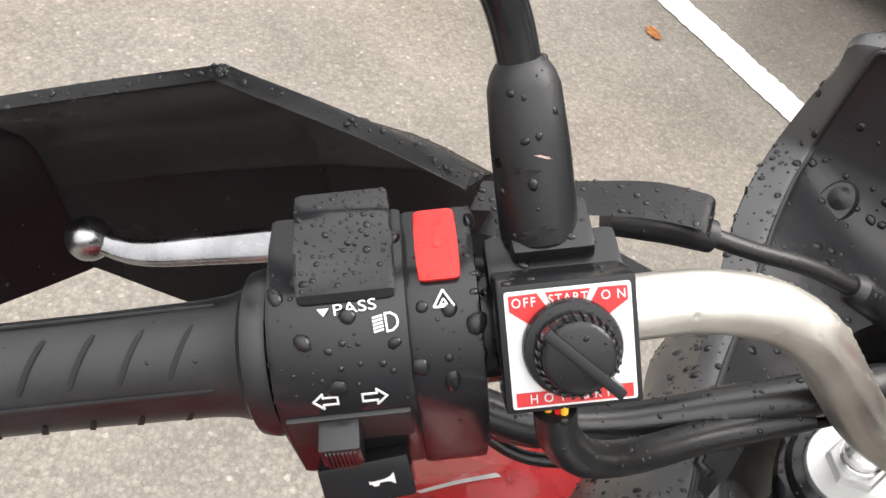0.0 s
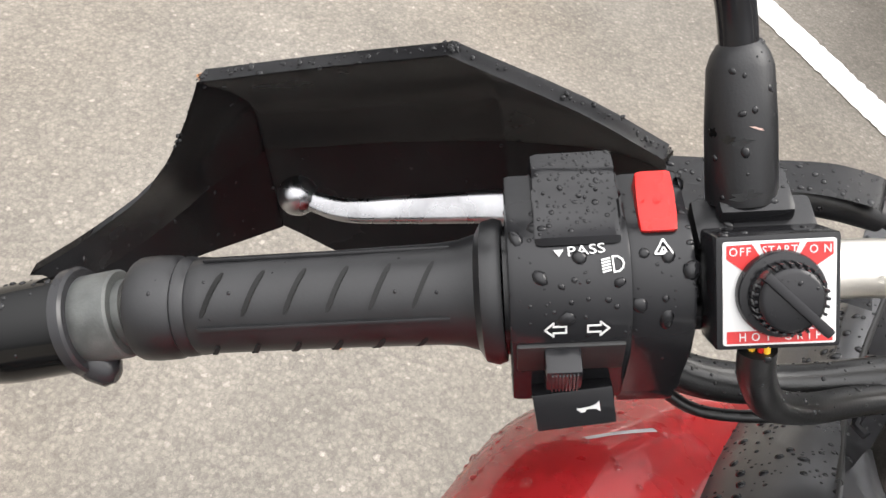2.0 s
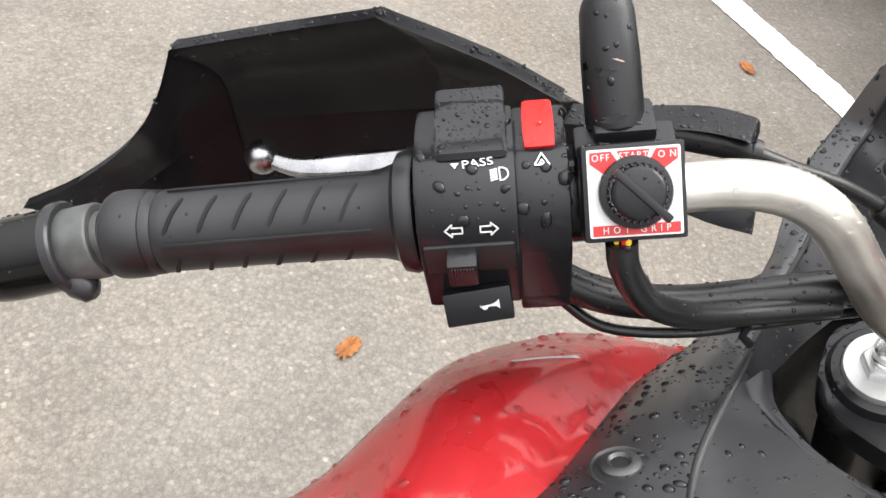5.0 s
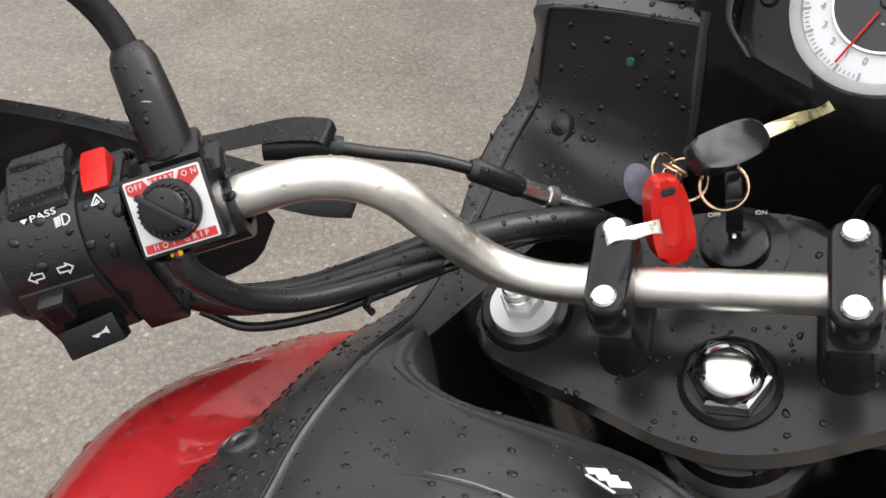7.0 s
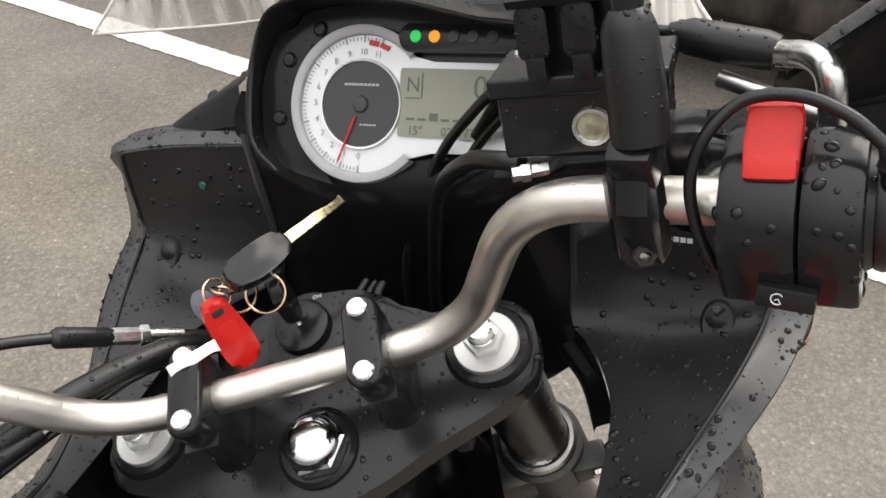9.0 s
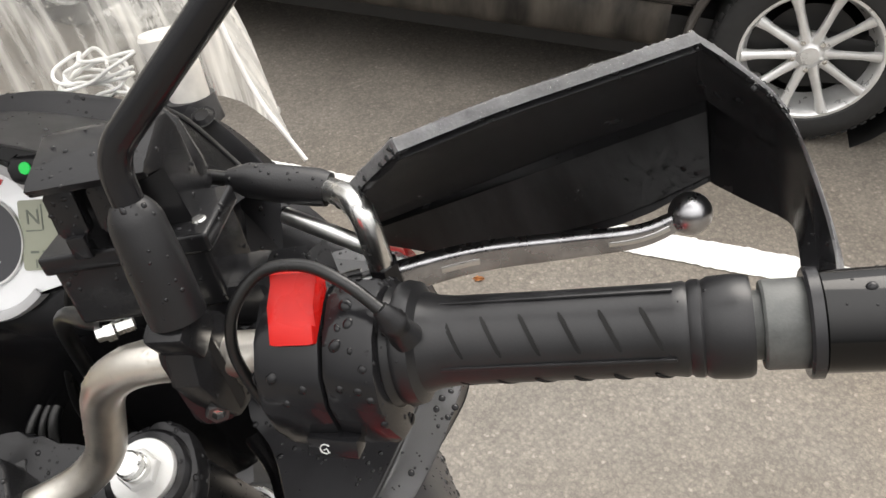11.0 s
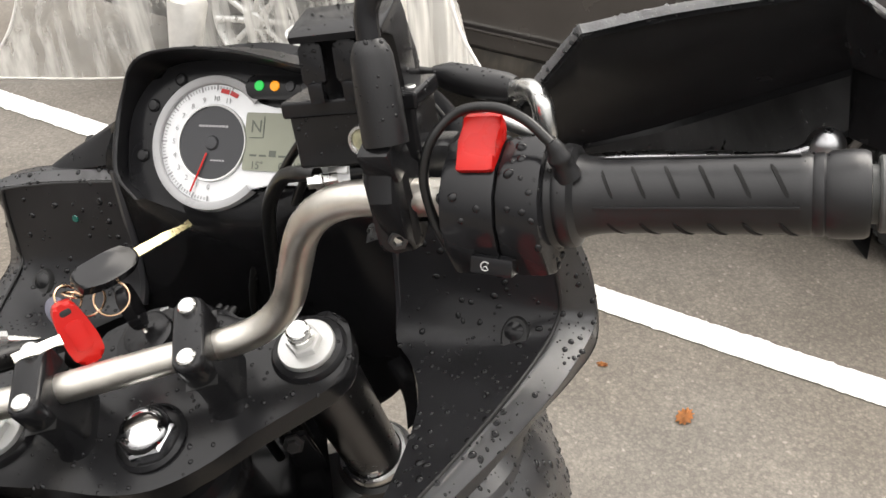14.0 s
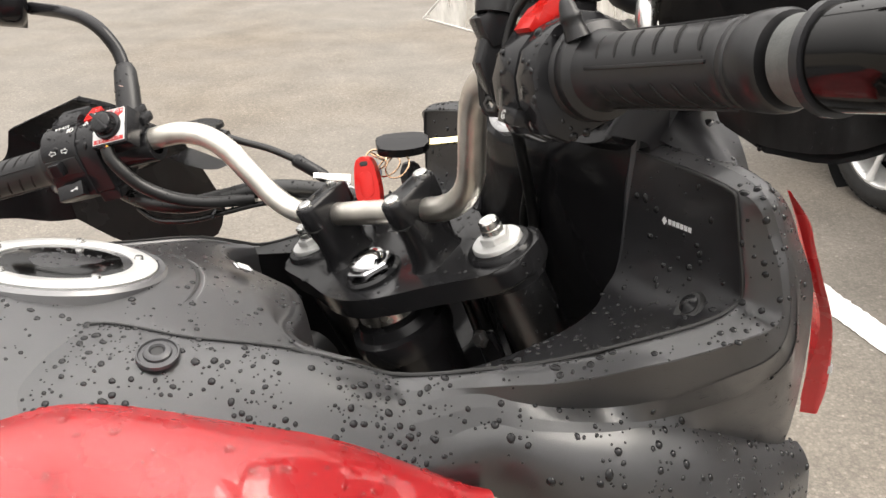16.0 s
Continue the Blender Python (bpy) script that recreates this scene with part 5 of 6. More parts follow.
# shelf beside the yoke and the wall in front of it, one curved panel
PANEL = [[tuple(p + (q - p) * f for p, q in zip(a, b)) for f in (0, 0.25, 0.5, 0.75, 1)] for a, b in zip(FLOOR_IN, FLOOR_OUT)] + [
    [(.150, .130, -.0290), (.180, .135, -.0255), (.205, .138, -.0215), (.228, .134, -.0170), (.2466, .1287, -.0130)],
    [(.1275, .157, -.0265), (.168, .159, -.0180), (.207, .160, -.0135), (.238, .159, -.0100), (.2557, .1581, -.0077)],
    [(.127, .173, -.008), (.170, .172, .000), (.208, .172, .002), (.238, .172, .001), (.2590, .1750, .0005)],
    [(.128, .179, .020), (.170, .179, .019), (.208, .178, .018), (.237, .178, .018), (.2600, .1785, .0150)],
    [(.129, .183, .057), (.170, .182, .055), (.208, .182, .053), (.236, .181, .050), (.2561, .1786, .0486)],
    [(.130, .188, .087), (.165, .187, .0850), (.205, .186, .0820), (.232, .183, .0795), (.2515, .1794, .0770)]]
COWL = [[(.2475, .2325, .070), (.2485, .2345, .0695), (.220, .262, .060)], [(.2465, .245, .045), (.251, .253, .043), (.218, .275, .035)], [(.2445, .255, .024), (.2485, .263, .022), (.214, .285, .015)],
        [(.2450, .265, -.005), (.2490, .273, -.007), (.214, .295, -.012)], [(.2290, .298, -.062), (.234, .307, -.063), (.200, .322, -.066)], [(.212, .304, -.124), (.221, .322, -.125), (.190, .332, -.126)],
        [(.202, .312, -.160), (.210, .325, -.162), (.185, .332, -.162)]]
for side in (-1, 1):
    part("side_cover", skin([mirror([(x, y, z) for x, z in s], side) for y, s in SIDE], 4, 5, 0.003, 5), COVER, bike, "black textured side cover")
    lip = part("fairing_rim", skin([mirror(crisp(r, (2, 3, 4)), side) for r in [REAR] + LIP], 3, 5, 0.003), COVER, bike, "black textured fairing rim with a deep fold")
    part("seam_lip", tube(spline(mirror([(x, y, z + .0004) for x, y, z in SEAM[2:] + [(.2595, .1755, .0005), (.2603, .1786, .0150), (.2561, .1784, .0486), (.2530, .1788, .0700), (.2505, .1795, .0772), (.2430, .1815, .0785), (.2300, .1845, .0797), (.1900, .1880, .0832), (.1300, .1890, .0872)]], side), 5), 0.0017, 8), INK_BLACK, bike)
    part("seam_strip", tube(spline(mirror([(x, y, z - .0038) for x, y, z in SEAM[:6]], side), 6), 0.0032, 10), COVER, bike)
    part("seam_line", tube(spline(mirror([(.092, -.262, .0385)] + [(x, y, z + .0006) for x, y, z in SEAM[:4]], side), 6), 0.0009, 8), INK_BLACK, bike)
    part("panel_edge", tube(spline(mirror([(.128, .168, -.028), (.127, .178, -.010), (.127, .184, .02), (.128, .187, .06), (.13, .192, .098)], side), 4), 0.0052, 8), PLASTIC, bike)
    part("fairing_panel", skin([mirror(r, side) for r in PANEL], 4, 5, 0.003), PLASTIC, bike, "black textured inner fairing panel")
    red = []
    for y, x, z, f in [(-0.46, .160, .020, 1), (-0.38, .156, .020, 1)] + [(y, p[-1][0] - .006, p[-1][1] + .004, g) for (y, p), g in zip(SIDE[:5], (.92, .92, .93, .92, .76))] + [(-0.07, .214, -.064, .58), (-0.02, .220, -.105, .42)]:
        up, out, swell = {-0.38: (0, -.003, -.006), -0.30: (0, -.003, -.010), -0.265: (.002, .001, .0), -0.228: (.007, .006, .013), -0.18: (.006, .004, .0095), -0.12: (0, 0, .003), -0.07: (.004, .004, .008), -0.02: (.010, .004, .008)}.get(y, (0, 0, 0))
        wide, deep = {-0.46: (.264, -.064), -0.38: (.265, -.061), -0.30: (.269, -.059), -0.265: (.275, -.058), -0.228: (.286, -.060), -0.18: (.307, -.073), -0.12: (.314, -.096), -0.07: (.308, -.111), -0.02: (.290, -.131)}[y]
        red.append((y, [(x, z), (x + .042 * f, z + .002 + up), (x + .072 * f + out, z - .020 + swell), (wide, deep), (wide - .035, deep - .10)]))
    panel = part("side_panel", skin([mirror([(x, y, z) for x, z in s], side) for y, s in red], 4, 5, 0.003, 9), RED, bike, "glossy red metallic side panel")
    if side < 0:
        strip_rows = []
        for p in ((.2425, -.177, -.013), (.2360, -.158, -.015), (.2290, -.139, -.017)):
            p, q = rest_on(panel, mirror([p], side)[0]), rest_on(panel, mirror([(p[0] + .003, p[1], p[2] - .002)], side)[0])
            strip_rows.append([p[0] + p[1] * .0008, (p[0] + q[0]) / 2 + p[1] * .0009, q[0] + q[1] * .0008])
        part("decal", skin(strip_rows, 3, 5, 0.0006), BEZEL, panel, "silver decal strip")
    under = [[Vector(p) for p in SKIRT]] + [[Vector(r[-1]) + Vector(d) * f for d in ((-.003, 0, .004), (.013, -.001, -.012), (.028, -.002, -.040), (.036, 0, -.085), (.022, .004, -.15), (-.02, .004, -.24))] for r, f in zip(LIP[1:9], (.25, .34, .48, .62, .76, .9, 1, 1))] + [[(.198, .316, -.194), (.206, .318, -.204), (.211, .318, -.22), (.207, .320, -.27), (.195, .32, -.33), (.165, .32, -.40)]]
    part("lower_cowl", skin([mirror(r, side) for r in under], 4, 6, 0.003, 12), COVER, bike, "black textured lower cowl")
    cowl = part("front_cowl", skin([mirror(r, side) for r in COWL], 4, 5, 0.003), RED, bike, "glossy red front cowl")
    part("decal", skin([mirror([(x + .0015, y + .001, z) for x, y, z in r], side) for r in ([(.217, .305, -.106), (.2245, .3195, -.106), (.194, .331, -.108)], [(.2155, .306, -.114), (.2230, .3210, -.114), (.192, .332, -.116)])], 4, 2, 0.0006), BEZEL, cowl, "white decal strip")
    # wedge above the panel
    part("wedge", skin([mirror(r, side) for r in ([(.244, .195, .066), (.205, .200, .086), (.133, .196, .102)], [(.244, .203, .072), (.202, .208, .096), (.134, .204, .122)], [(.236, .212, .071), (.199, .219, .099), (.134, .214, .134)], [(.218, .230, .062), (.188, .248, .090), (.134, .27, .134)])], 4, 3, 0.003), PLASTIC, bike)

# instruments
DASH = Matrix.Translation((0.0, 0.183, 0.1327)) @ Matrix.Rotation(radians(55.0), 4, "X")
surround = [(-.098, -.035), (-.102, .01), (-.094, .038), (-.071, .061), (-.03, .069), (.05, .069), (.106, .066), (.131, .046), (.136, .0), (.131, -.03), (.10, -.043), (.045, -.044), (.015, -.052), (-.015, -.060), (-.05, -.055), (-.085, -.046)]
outline = [p.to_2d() for p in spline([(*p, 0) for p in surround + surround[:1]], 4)[:-1]]
dash = part("instrument_panel", moved(plate(outline, 0.035, 0.004), DASH @ Matrix.Translation((0, 0, -0.040))), SMOOTH, bike, "instrument panel with a rev counter and a display")
GREY = material("grey_dial_ring", (0.36, 0.36, 0.365), 0.30, spread=0.06, spread_scale=60)
DARK = material("dark_dial_face", (0.035, 0.036, 0.04), 0.4, spread=0.1)
LCD = material("pale_lcd", (0.25, 0.26, 0.20), 0.3, spread=0.05)
DIAL_INK = material("dial_ink", (0.30, 0.30, 0.31), 0.5, spread=0.05)
INK = material("display_ink", (0.10, 0.11, 0.09), 0.45, spread=0.05)
arc = [(-.018 + .050 * math.cos(radians(a)), .050 * math.sin(radians(a))) for a in range(40, 318, 6)]
face = arc + [(.035, -.030), (.105, -.029), (.112, -.02), (.112, .026), (.105, .030), (.035, .030)]
part("bezel", moved(plate(face, 0.004, 0.001), DASH @ Matrix.Translation((0, 0, -0.004))), BEZEL, dash, "silver and white instrument bezel")
part("dial_ring", moved(lathe([(0.0472, 0.0010), (0.0480, 0.0030), (0.0505, 0.0042), (0.0540, 0.0036), (0.0552, -0.004)], 84, 42, 318), DASH @ Matrix.Translation((-.018, 0, 0))), GREY, dash)
dial = part("rev_counter", moved(lathe([(0, 0.0012), (0.0300, 0.0012), (0.0308, 0.0004)], 56), DASH @ Matrix.Translation((-.018, 0, 0))), DARK, dash, "dark rev counter centre with a red needle")
display = part("display", moved(plate(rounded_rect(.068, .046, .002), 0.0015), DASH @ Matrix.Translation((.045, .0025, 0))), LCD, dash, "pale liquid crystal display")


def on_dash(bm, x, y, h=0.0018, turn=0.0):
    return moved(bm, DASH @ Matrix.Translation((x, y, h)) @ Matrix.Rotation(radians(turn), 4, "Z"))


for k in range(12):
    a = radians(270 - k * 18.0)
    c, s = math.cos(a), math.sin(a)
    part("numeral", on_dash(lettering(str(k), 0.0060, 0.0001), -.018 + .0358 * c, .0358 * s, 0.0008), DIAL_INK, dial)
    for j in range(5 if k < 11 else 1):
        b = a - radians(3.6 * j)
        part("tick", on_dash(box(0.0045 if j == 0 else 0.0025, 0.0012 if j == 0 else 0.0006, 0.0003), -.018 + .0448 * math.cos(b), .0448 * math.sin(b), 0.0006, math.degrees(b)), DIAL_INK, dial)
for a in (80, 68):
    part("red_zone", on_dash(box(0.0036, 0.0074, 0.0004), -.018 + .0424 * math.cos(radians(a)), .0424 * math.sin(radians(a)), 0.0008, a), PRINT_RED, dial)
NEEDLE = radians(250)
part("needle", on_dash(box(0.034, 0.0014, 0.0008, 0.0003), -.018 + .0260 * math.cos(NEEDLE), .0260 * math.sin(NEEDLE), 0.003, 250), SIGNAL, dial, "red needle")
for k in range(9):
    part("dial_print", on_dash(box(0.0024, 0.0017, 0.0002), -.0300 + .0030 * k, .0135, 0.0014), GREY, dial)
for k in range(5):
    part("dial_print", on_dash(box(0.0020, 0.0012, 0.0002), -.0170 + .0026 * k, -.0140, 0.0014), GREY, dial)
part("centre_ring", moved(lathe([(0.0292, 0.0010), (0.0296, 0.0024), (0.0308, 0.0026), (0.0314, 0.0006)], 64), DASH @ Matrix.Translation((-.018, 0, 0))), CAST, dial, "thin silver ring")
part("needle_hub", on_dash(lathe([(0, 0.0034), (0.0050, 0.0030), (0.0062, 0.0012)], 24), -.018, 0, 0.0), DARK, dial)
for text, size, x, y in (("N", 0.014, .021, .014), ("0", 0.022, .069, .013), ("15\u00b0", 0.0085, .024, -.0165), ("026177", 0.0085, .055, -.0165)):
    part("digits", on_dash(lettering(text, size, 0.0001, 0.95), x, y, 0.0018), INK, display)
part("digit_frame", merge(on_dash(box(0.011, 0.0009, 0.0002), .021, .0055, 0.0018), on_dash(box(0.0009, 0.017, 0.0002), .0275, .014, 0.0018)), INK, display)
for k in range(5):
    part("bar_segment", on_dash(box(0.006, 0.0016 if k != 2 else 0.005, 0.0002), .02 + .0085 * k, -.0085 + (0.0018 if k == 2 else 0), 0.0018), INK, display)
for k in range(3):
    part("push_button", on_dash(box(0.016, 0.0105, 0.004, 0.001), .094, .017 - .0155 * k, 0.001), CAST, dash)
GREEN_ON = material("green_lamp_plastic", (0.01, 0.30, 0.06), 0.3)
AMBER_ON = material("amber_lamp_plastic", (0.5, 0.17, 0.005), 0.3)
for m, e, c in ((GREEN_ON, 0.22, (0.01, 0.8, 0.10, 1)), (AMBER_ON, 0.32, (1.0, 0.36, 0.01, 1))):
    m.node_tree.nodes["Principled BSDF"].inputs["Emission Color"].default_value = c
    m.node_tree.nodes["Principled BSDF"].inputs["Emission Strength"].default_value = e
strip = part("lamp_strip", on_dash(plate(rounded_rect(.085, .020, .009), 0.009, 0.002), .052, .0455, -0.004), SMOOTH, dash)
for k in range(5):
    part("warning_lamp", on_dash(lathe([(0, 0.0008), (0.0038, 0.0004), (0.0041, -0.0005)], 20), .022 + .0135 * k, .046, 0.0058), (GREEN_ON, AMBER_ON, DARK, DARK, DARK)[k], strip, ("lit green lamp", "lit amber lamp", "", "", "")[k])
for x, y in ((-.056, .052), (-.080, .030), (-.086, -.012)):
    part("dash_screw", on_dash(lathe([(0, 0.002), (0.004, 0.0015), (0.0055, 0.0), (0.0055, -0.006)], 20), x, y, -0.004), ENAMEL, dash)
# hood over the instruments
HOOD = [(-.080, -.050, .006, -.094, .186, .086), (-.101, -.030, .007, -.114, .196, .103), (-.104, .005, .008, -.119, .203, .132), (-.099, .036, .011, -.118, .216, .157), (-.087, .054, .021, -.112, .236, .170), (-.070, .0625, .028, -.096, .257, .1735),
        (-.045, .0660, .032, -.071, .257, .1787), (-.018, .0660, .036, -.0380, .258, .1850), (.020, .0620, .042, .0020, .258, .1840), (.050, .0560, .046, .0320, .257, .1790), (.080, .0490, .050, .0600, .255, .1725), (.110, .0460, .046, .0980, .246, .1680), (.133, .0360, .026, .140, .222, .158), (.138, .0, .007, .153, .203, .128), (.132, -.035, .006, .148, .186, .098)]
rows = []
for u, v, w, *back in HOOD:
    lip, back = DASH @ Vector((u, v, w)), Vector(back)
    away = (back - lip).normalized()
    up = Vector((0, -0.57, 0.82)) if v > 0.03 else Vector((-0.8 if u < 0 else 0.8, -0.5, 0.2))
    rows.append([DASH @ Vector((u, v + 0.003, -0.012)), DASH @ Vector((u, v + 0.001, w * 0.6)), lip - up * 0.0015, lip + away * 0.0015 + up * 0.0022, lip + away * 0.006 + up * 0.0034, lip.lerp(back, 0.55) + up * 0.0030, back, back + Vector((0, 0.006, -0.012)), back + Vector((0, 0.012, -0.06))])
part("hood", skin(rows, 3, 5, 0.002), PLASTIC, bike, "black textured hood round the instruments")
# dark inner bulkhead and shrouds round the steering head
part("bulkhead", skin([[(-.128, .200, .13), (-.07, .200, .125), (-.02, .192, .12), (.04, .192, .12), (.09, .200, .125), (.128, .200, .13)], [(-.142, .196, .10), (-.07, .160, .085), (-.02, .150, .078), (.04, .152, .085), (.09, .165, .095), (.142, .196, .10)], [(-.142, .190, .03), (-.07, .165, .03), (-.02, .158, .02), (.04, .158, .02), (.09, .168, .03), (.142, .190, .03)],
                       [(-.142, .180, -.035), (-.07, .17, -.05), (-.02, .17, -.06), (.04, .17, -.06), (.09, .17, -.05), (.142, .180, -.035)], [(-.11, .19, -.20), (-.07, .19, -.22), (-.02, .19, -.22), (.04, .185, -.16), (.09, .18, -.125), (.12, .18, -.095)]], 3, 4, 0.003), SMOOTH, bike, "black inner bulkhead below the instruments")
for side in (-1, 1):
    part("shroud", skin([mirror([p, (p[0] + .002, p[1], p[2] - (.05 if side < 0 else .016)), (p[0] - .01, p[1], p[2] - (.14 if side < 0 else .026)), (p[0] - (.03 if side < 0 else .012), p[1], p[2] - (.26 if side < 0 else .034))], side) for p in FLOOR_IN[(2 if side < 0 else 5):]], 3, 4, 0.003), SMOOTH, bike)
part("tank_front", skin([[(x, -.105 - .01 * (k > 0), -.10 - .14 * k) for x in (-.17, -.08, 0, .08, .17)] for k in range(3)], 3, 3, 0.003), SMOOTH, bike)
part("frame_beam", merge(*(tube(spline([(s * .13, -.02, -.13), (s * .10, -.10, -.16), (s * .12, -.25, -.20)], 6), 0.024, 12) for s in (-1, 1))), DARKCAST, bike, "cast alloy frame beam")

# ---- the parked car ----
CARPAINT = material("dark_car_paint", (0.050, 0.045, 0.042), 0.25, 0.2, grain=0.2, spread=0.2, spread_scale=4, coat=0.7)
DIRTY = material("mud_streaked_sill", (0.075, 0.065, 0.053), 0.7, grain=0.4, grain_scale=60, spread=0.75, spread_scale=14, streak=(1.0, 1.0, 0.25))
TYRE = material("tyre_rubber", (0.016, 0.016, 0.016), 0.7, grain=0.3, relief=0.4)
RIMPAINT = material("silver_wheel_paint", (0.68, 0.68, 0.67), 0.32, 0.55, grain=0.1, spread=0.1)
CAR = Matrix(((-ALONG.x, -ASIDE.x, 0, 2.70), (-ALONG.y, -ASIDE.y, 0, 0.455), (0, 0, 1, 0), (0, 0, 0, 1)))
car = new("car")
car.matrix_basis = CAR
tagged(car, "dark grey parked car with a muddy sill and silver wheels", "car")
PROFILE = [(-0.10, 0.37), (-0.01, 0.395), (0.012, 0.44), (0.028, 0.50), (0.036, 0.60), (0.040, 0.70), (0.030, 0.80), (0.0, 0.88), (-0.06, 0.93)]
bm = bmesh.new()
xs = [-0.95 + 0.025 * k for k in range(191)]
curve = spline([(0, *p) for p in PROFILE], 6)
grid = []
for x in xs:
    end = min(1, (x + 0.95) / 0.5, (3.80 - x) / 0.5)
    pull = 0.12 * (1 - max(0, end)) ** 2
    grid.append([bm.verts.new((x, p.y - pull, p.z)) for p in curve])
for a, b in zip(grid, grid[1:]):
    for k in range(len(a) - 1):
        mid = (a[k].co + b[k + 1].co) / 2
        if all((Vector((mid.x - w, mid.z - 0.30))).length > 0.355 for w in (0, 2.59)):
            bm.faces.new((a[k], a[k + 1], b[k + 1], b[k]))
bmesh.ops.delete(bm, geom=[v for v in bm.verts if not v.link_faces], context="VERTS")
bmesh.ops.solidify(bm, geom=bm.faces[:], thickness=0.02)
part("body_side", bm, CARPAINT, car, "dark body side")
part("body", box(4.5, 1.45, 0.62, 0.1, (1.4, -0.92, 0.66), 3), CARPAINT, car)
part("cabin", merge(skin([[(0.0, -0.10, 0.92), (0.8, -0.22, 1.38), (2.0, -0.22, 1.40), (3.0, -0.10, 0.94)], [(0.0, -1.55, 0.92), (0.8, -1.43, 1.38), (2.0, -1.43, 1.40), (3.0, -1.55, 0.94)]], 5, 3, 0.02)), CARPAINT, car)
part("sill", skin([[(0.42, -0.02, 0.255), (0.42, 0.018, 0.285), (0.42, 0.022, 0.355), (0.42, 0.0, 0.40)], [(1.3, -0.02, 0.255), (1.3, 0.024, 0.285), (1.3, 0.026, 0.355), (1.3, 0.004, 0.40)], [(2.17, -0.02, 0.255), (2.17, 0.018, 0.285), (2.17, 0.022, 0.355), (2.17, 0.0, 0.40)]], 4, 12, 0.02), DIRTY, car, "mud-streaked door sill")
part("underbody", box(4.2, 1.62, 0.16, 0.02, (1.4, -0.86, 0.27)), INK_BLACK, car)
for x in (0.92, 2.06):
    part("door_gap", tube([Vector((x, p.y + 0.001, p.z)) for p in curve[6:]], 0.0035, 8), INK_BLACK, car)
part("side_rub_strip", tube([(0.45, 0.030, 0.475), (1.3, 0.034, 0.475), (2.15, 0.030, 0.475)], 0.009, 8, True, 0.6), CARPAINT, car)
for wx in (0.0, 2.59):
    part("arch_lip", tube([(wx + 0.362 * math.cos(a), 0.012 + 0.02 * math.sin(a), 0.30 + 0.362 * math.sin(a)) for a in (radians(-8 + 4 * k) for k in range(50))], 0.016, 10), CARPAINT, car)
    part("wheel_well", moved(lathe([(0.365, -0.02), (0.365, -0.30), (0.0, -0.30)], 40), Matrix.Translation((wx, 0, 0.30)) @ Matrix.Rotation(radians(-90), 4, "X")), INK_BLACK, car)
    WH = Matrix.Translation((wx, -0.005, 0.295)) @ Matrix.Rotation(radians(-90), 4, "X") @ Matrix.Scale(0.908, 4)
    wheel = part("wheel", moved(lathe([(0.222, 0.0), (0.232, 0.014), (0.262, 0.020), (0.300, 0.012), (0.314, -0.004), (0.322, -0.02), (0.325, -0.06), (0.325, -0.15), (0.31, -0.19), (0.23, -0.20)], 64), WH), TYRE, car, "black tyre with a worn tread on a silver rim")
    for k in range(60):
        part("tread_block", moved(box(0.016, 0.020, 0.006, 0.002), WH @ Matrix.Rotation(radians(6 * k), 4, "Z") @ Matrix.Translation((0.3165, 0, -0.003)) @ Matrix.Rotation(radians(50), 4, "Y")), TYRE, wheel)
    rim = part("rim", moved(lathe([(0.180, -0.085), (0.205, -0.03), (0.212, 0.004), (0.218, 0.010), (0.227, 0.010), (0.228, -0.02)], 56), WH), RIMPAINT, wheel, "silver alloy rim")
    part("brake_disc", moved(lathe([(0, -0.075), (0.15, -0.075), (0.15, -0.085)], 40), WH), INK_BLACK, wheel)
    part("hub", moved(lathe([(0, 0.0), (0.030, -0.002), (0.036, -0.008), (0.062, -0.016), (0.070, -0.030), (0.060, -0.07)], 40), WH), RIMPAINT, wheel)
    for k in range(10):
        part("spoke", moved(tube([(0.045, 0, -0.022), (0.10, 0.0, -0.016), (0.16, 0.0, -0.010), (0.214, 0.0, -0.004)], [0.021, 0.017, 0.016, 0.023], 10, True, 0.8), WH @ Matrix.Rotation(radians(36 * k + 8), 4, "Z")), RIMPAINT, wheel)
    for k in range(5):
        part("lug_nut", moved(lathe([(0, 0.0), (0.009, -0.002), (0.0105, -0.018)], 6), WH @ Matrix.Rotation(radians(72 * k + 20), 4, "Z") @ Matrix.Translation((0.052, 0, 0.0))), STEEL, wheel)

# ---- fittings of the body ----
for side in (-1, 1):
    face = [o for o in bike.children if o.name.startswith("fairing_panel")][0 if side < 0 else 1]
    at, _ = rest_on(face, (side * .228, .1600, -.0140))
    HOLE = Matrix.Translation(at) @ Matrix.Rotation(radians(46), 4, "X") @ Matrix.Translation((0, 0, .0022))
    # slightly raised black disc paints the dark inside of the well
    well = part("screw_well", moved(lathe([(0.0, 0.0000), (0.0135, 0.0002), (0.0150, -0.0012), (0.0165, -0.0040)], 36), HOLE @ Matrix.Diagonal((0.72, 1.05, 1.0, 1.0))), INK_BLACK, bike, "oval black disc painting a well's shade, with a black screw")
    part("screw", moved(lathe([(0, 0.0042), (0.0040, 0.0036), (0.0062, 0.0020), (0.0078, 0.0014), (0.0078, -0.002)], 24), HOLE @ Matrix.Translation((side * -.001, 0.0040, -.0006))), ENAMEL, well)
    BOLT = Matrix.Translation((side * (.1435 if side > 0 else .1490), -.2030, .0280 if side > 0 else .0215)) @ Matrix.Rotation(radians(side * 22), 4, "Y")
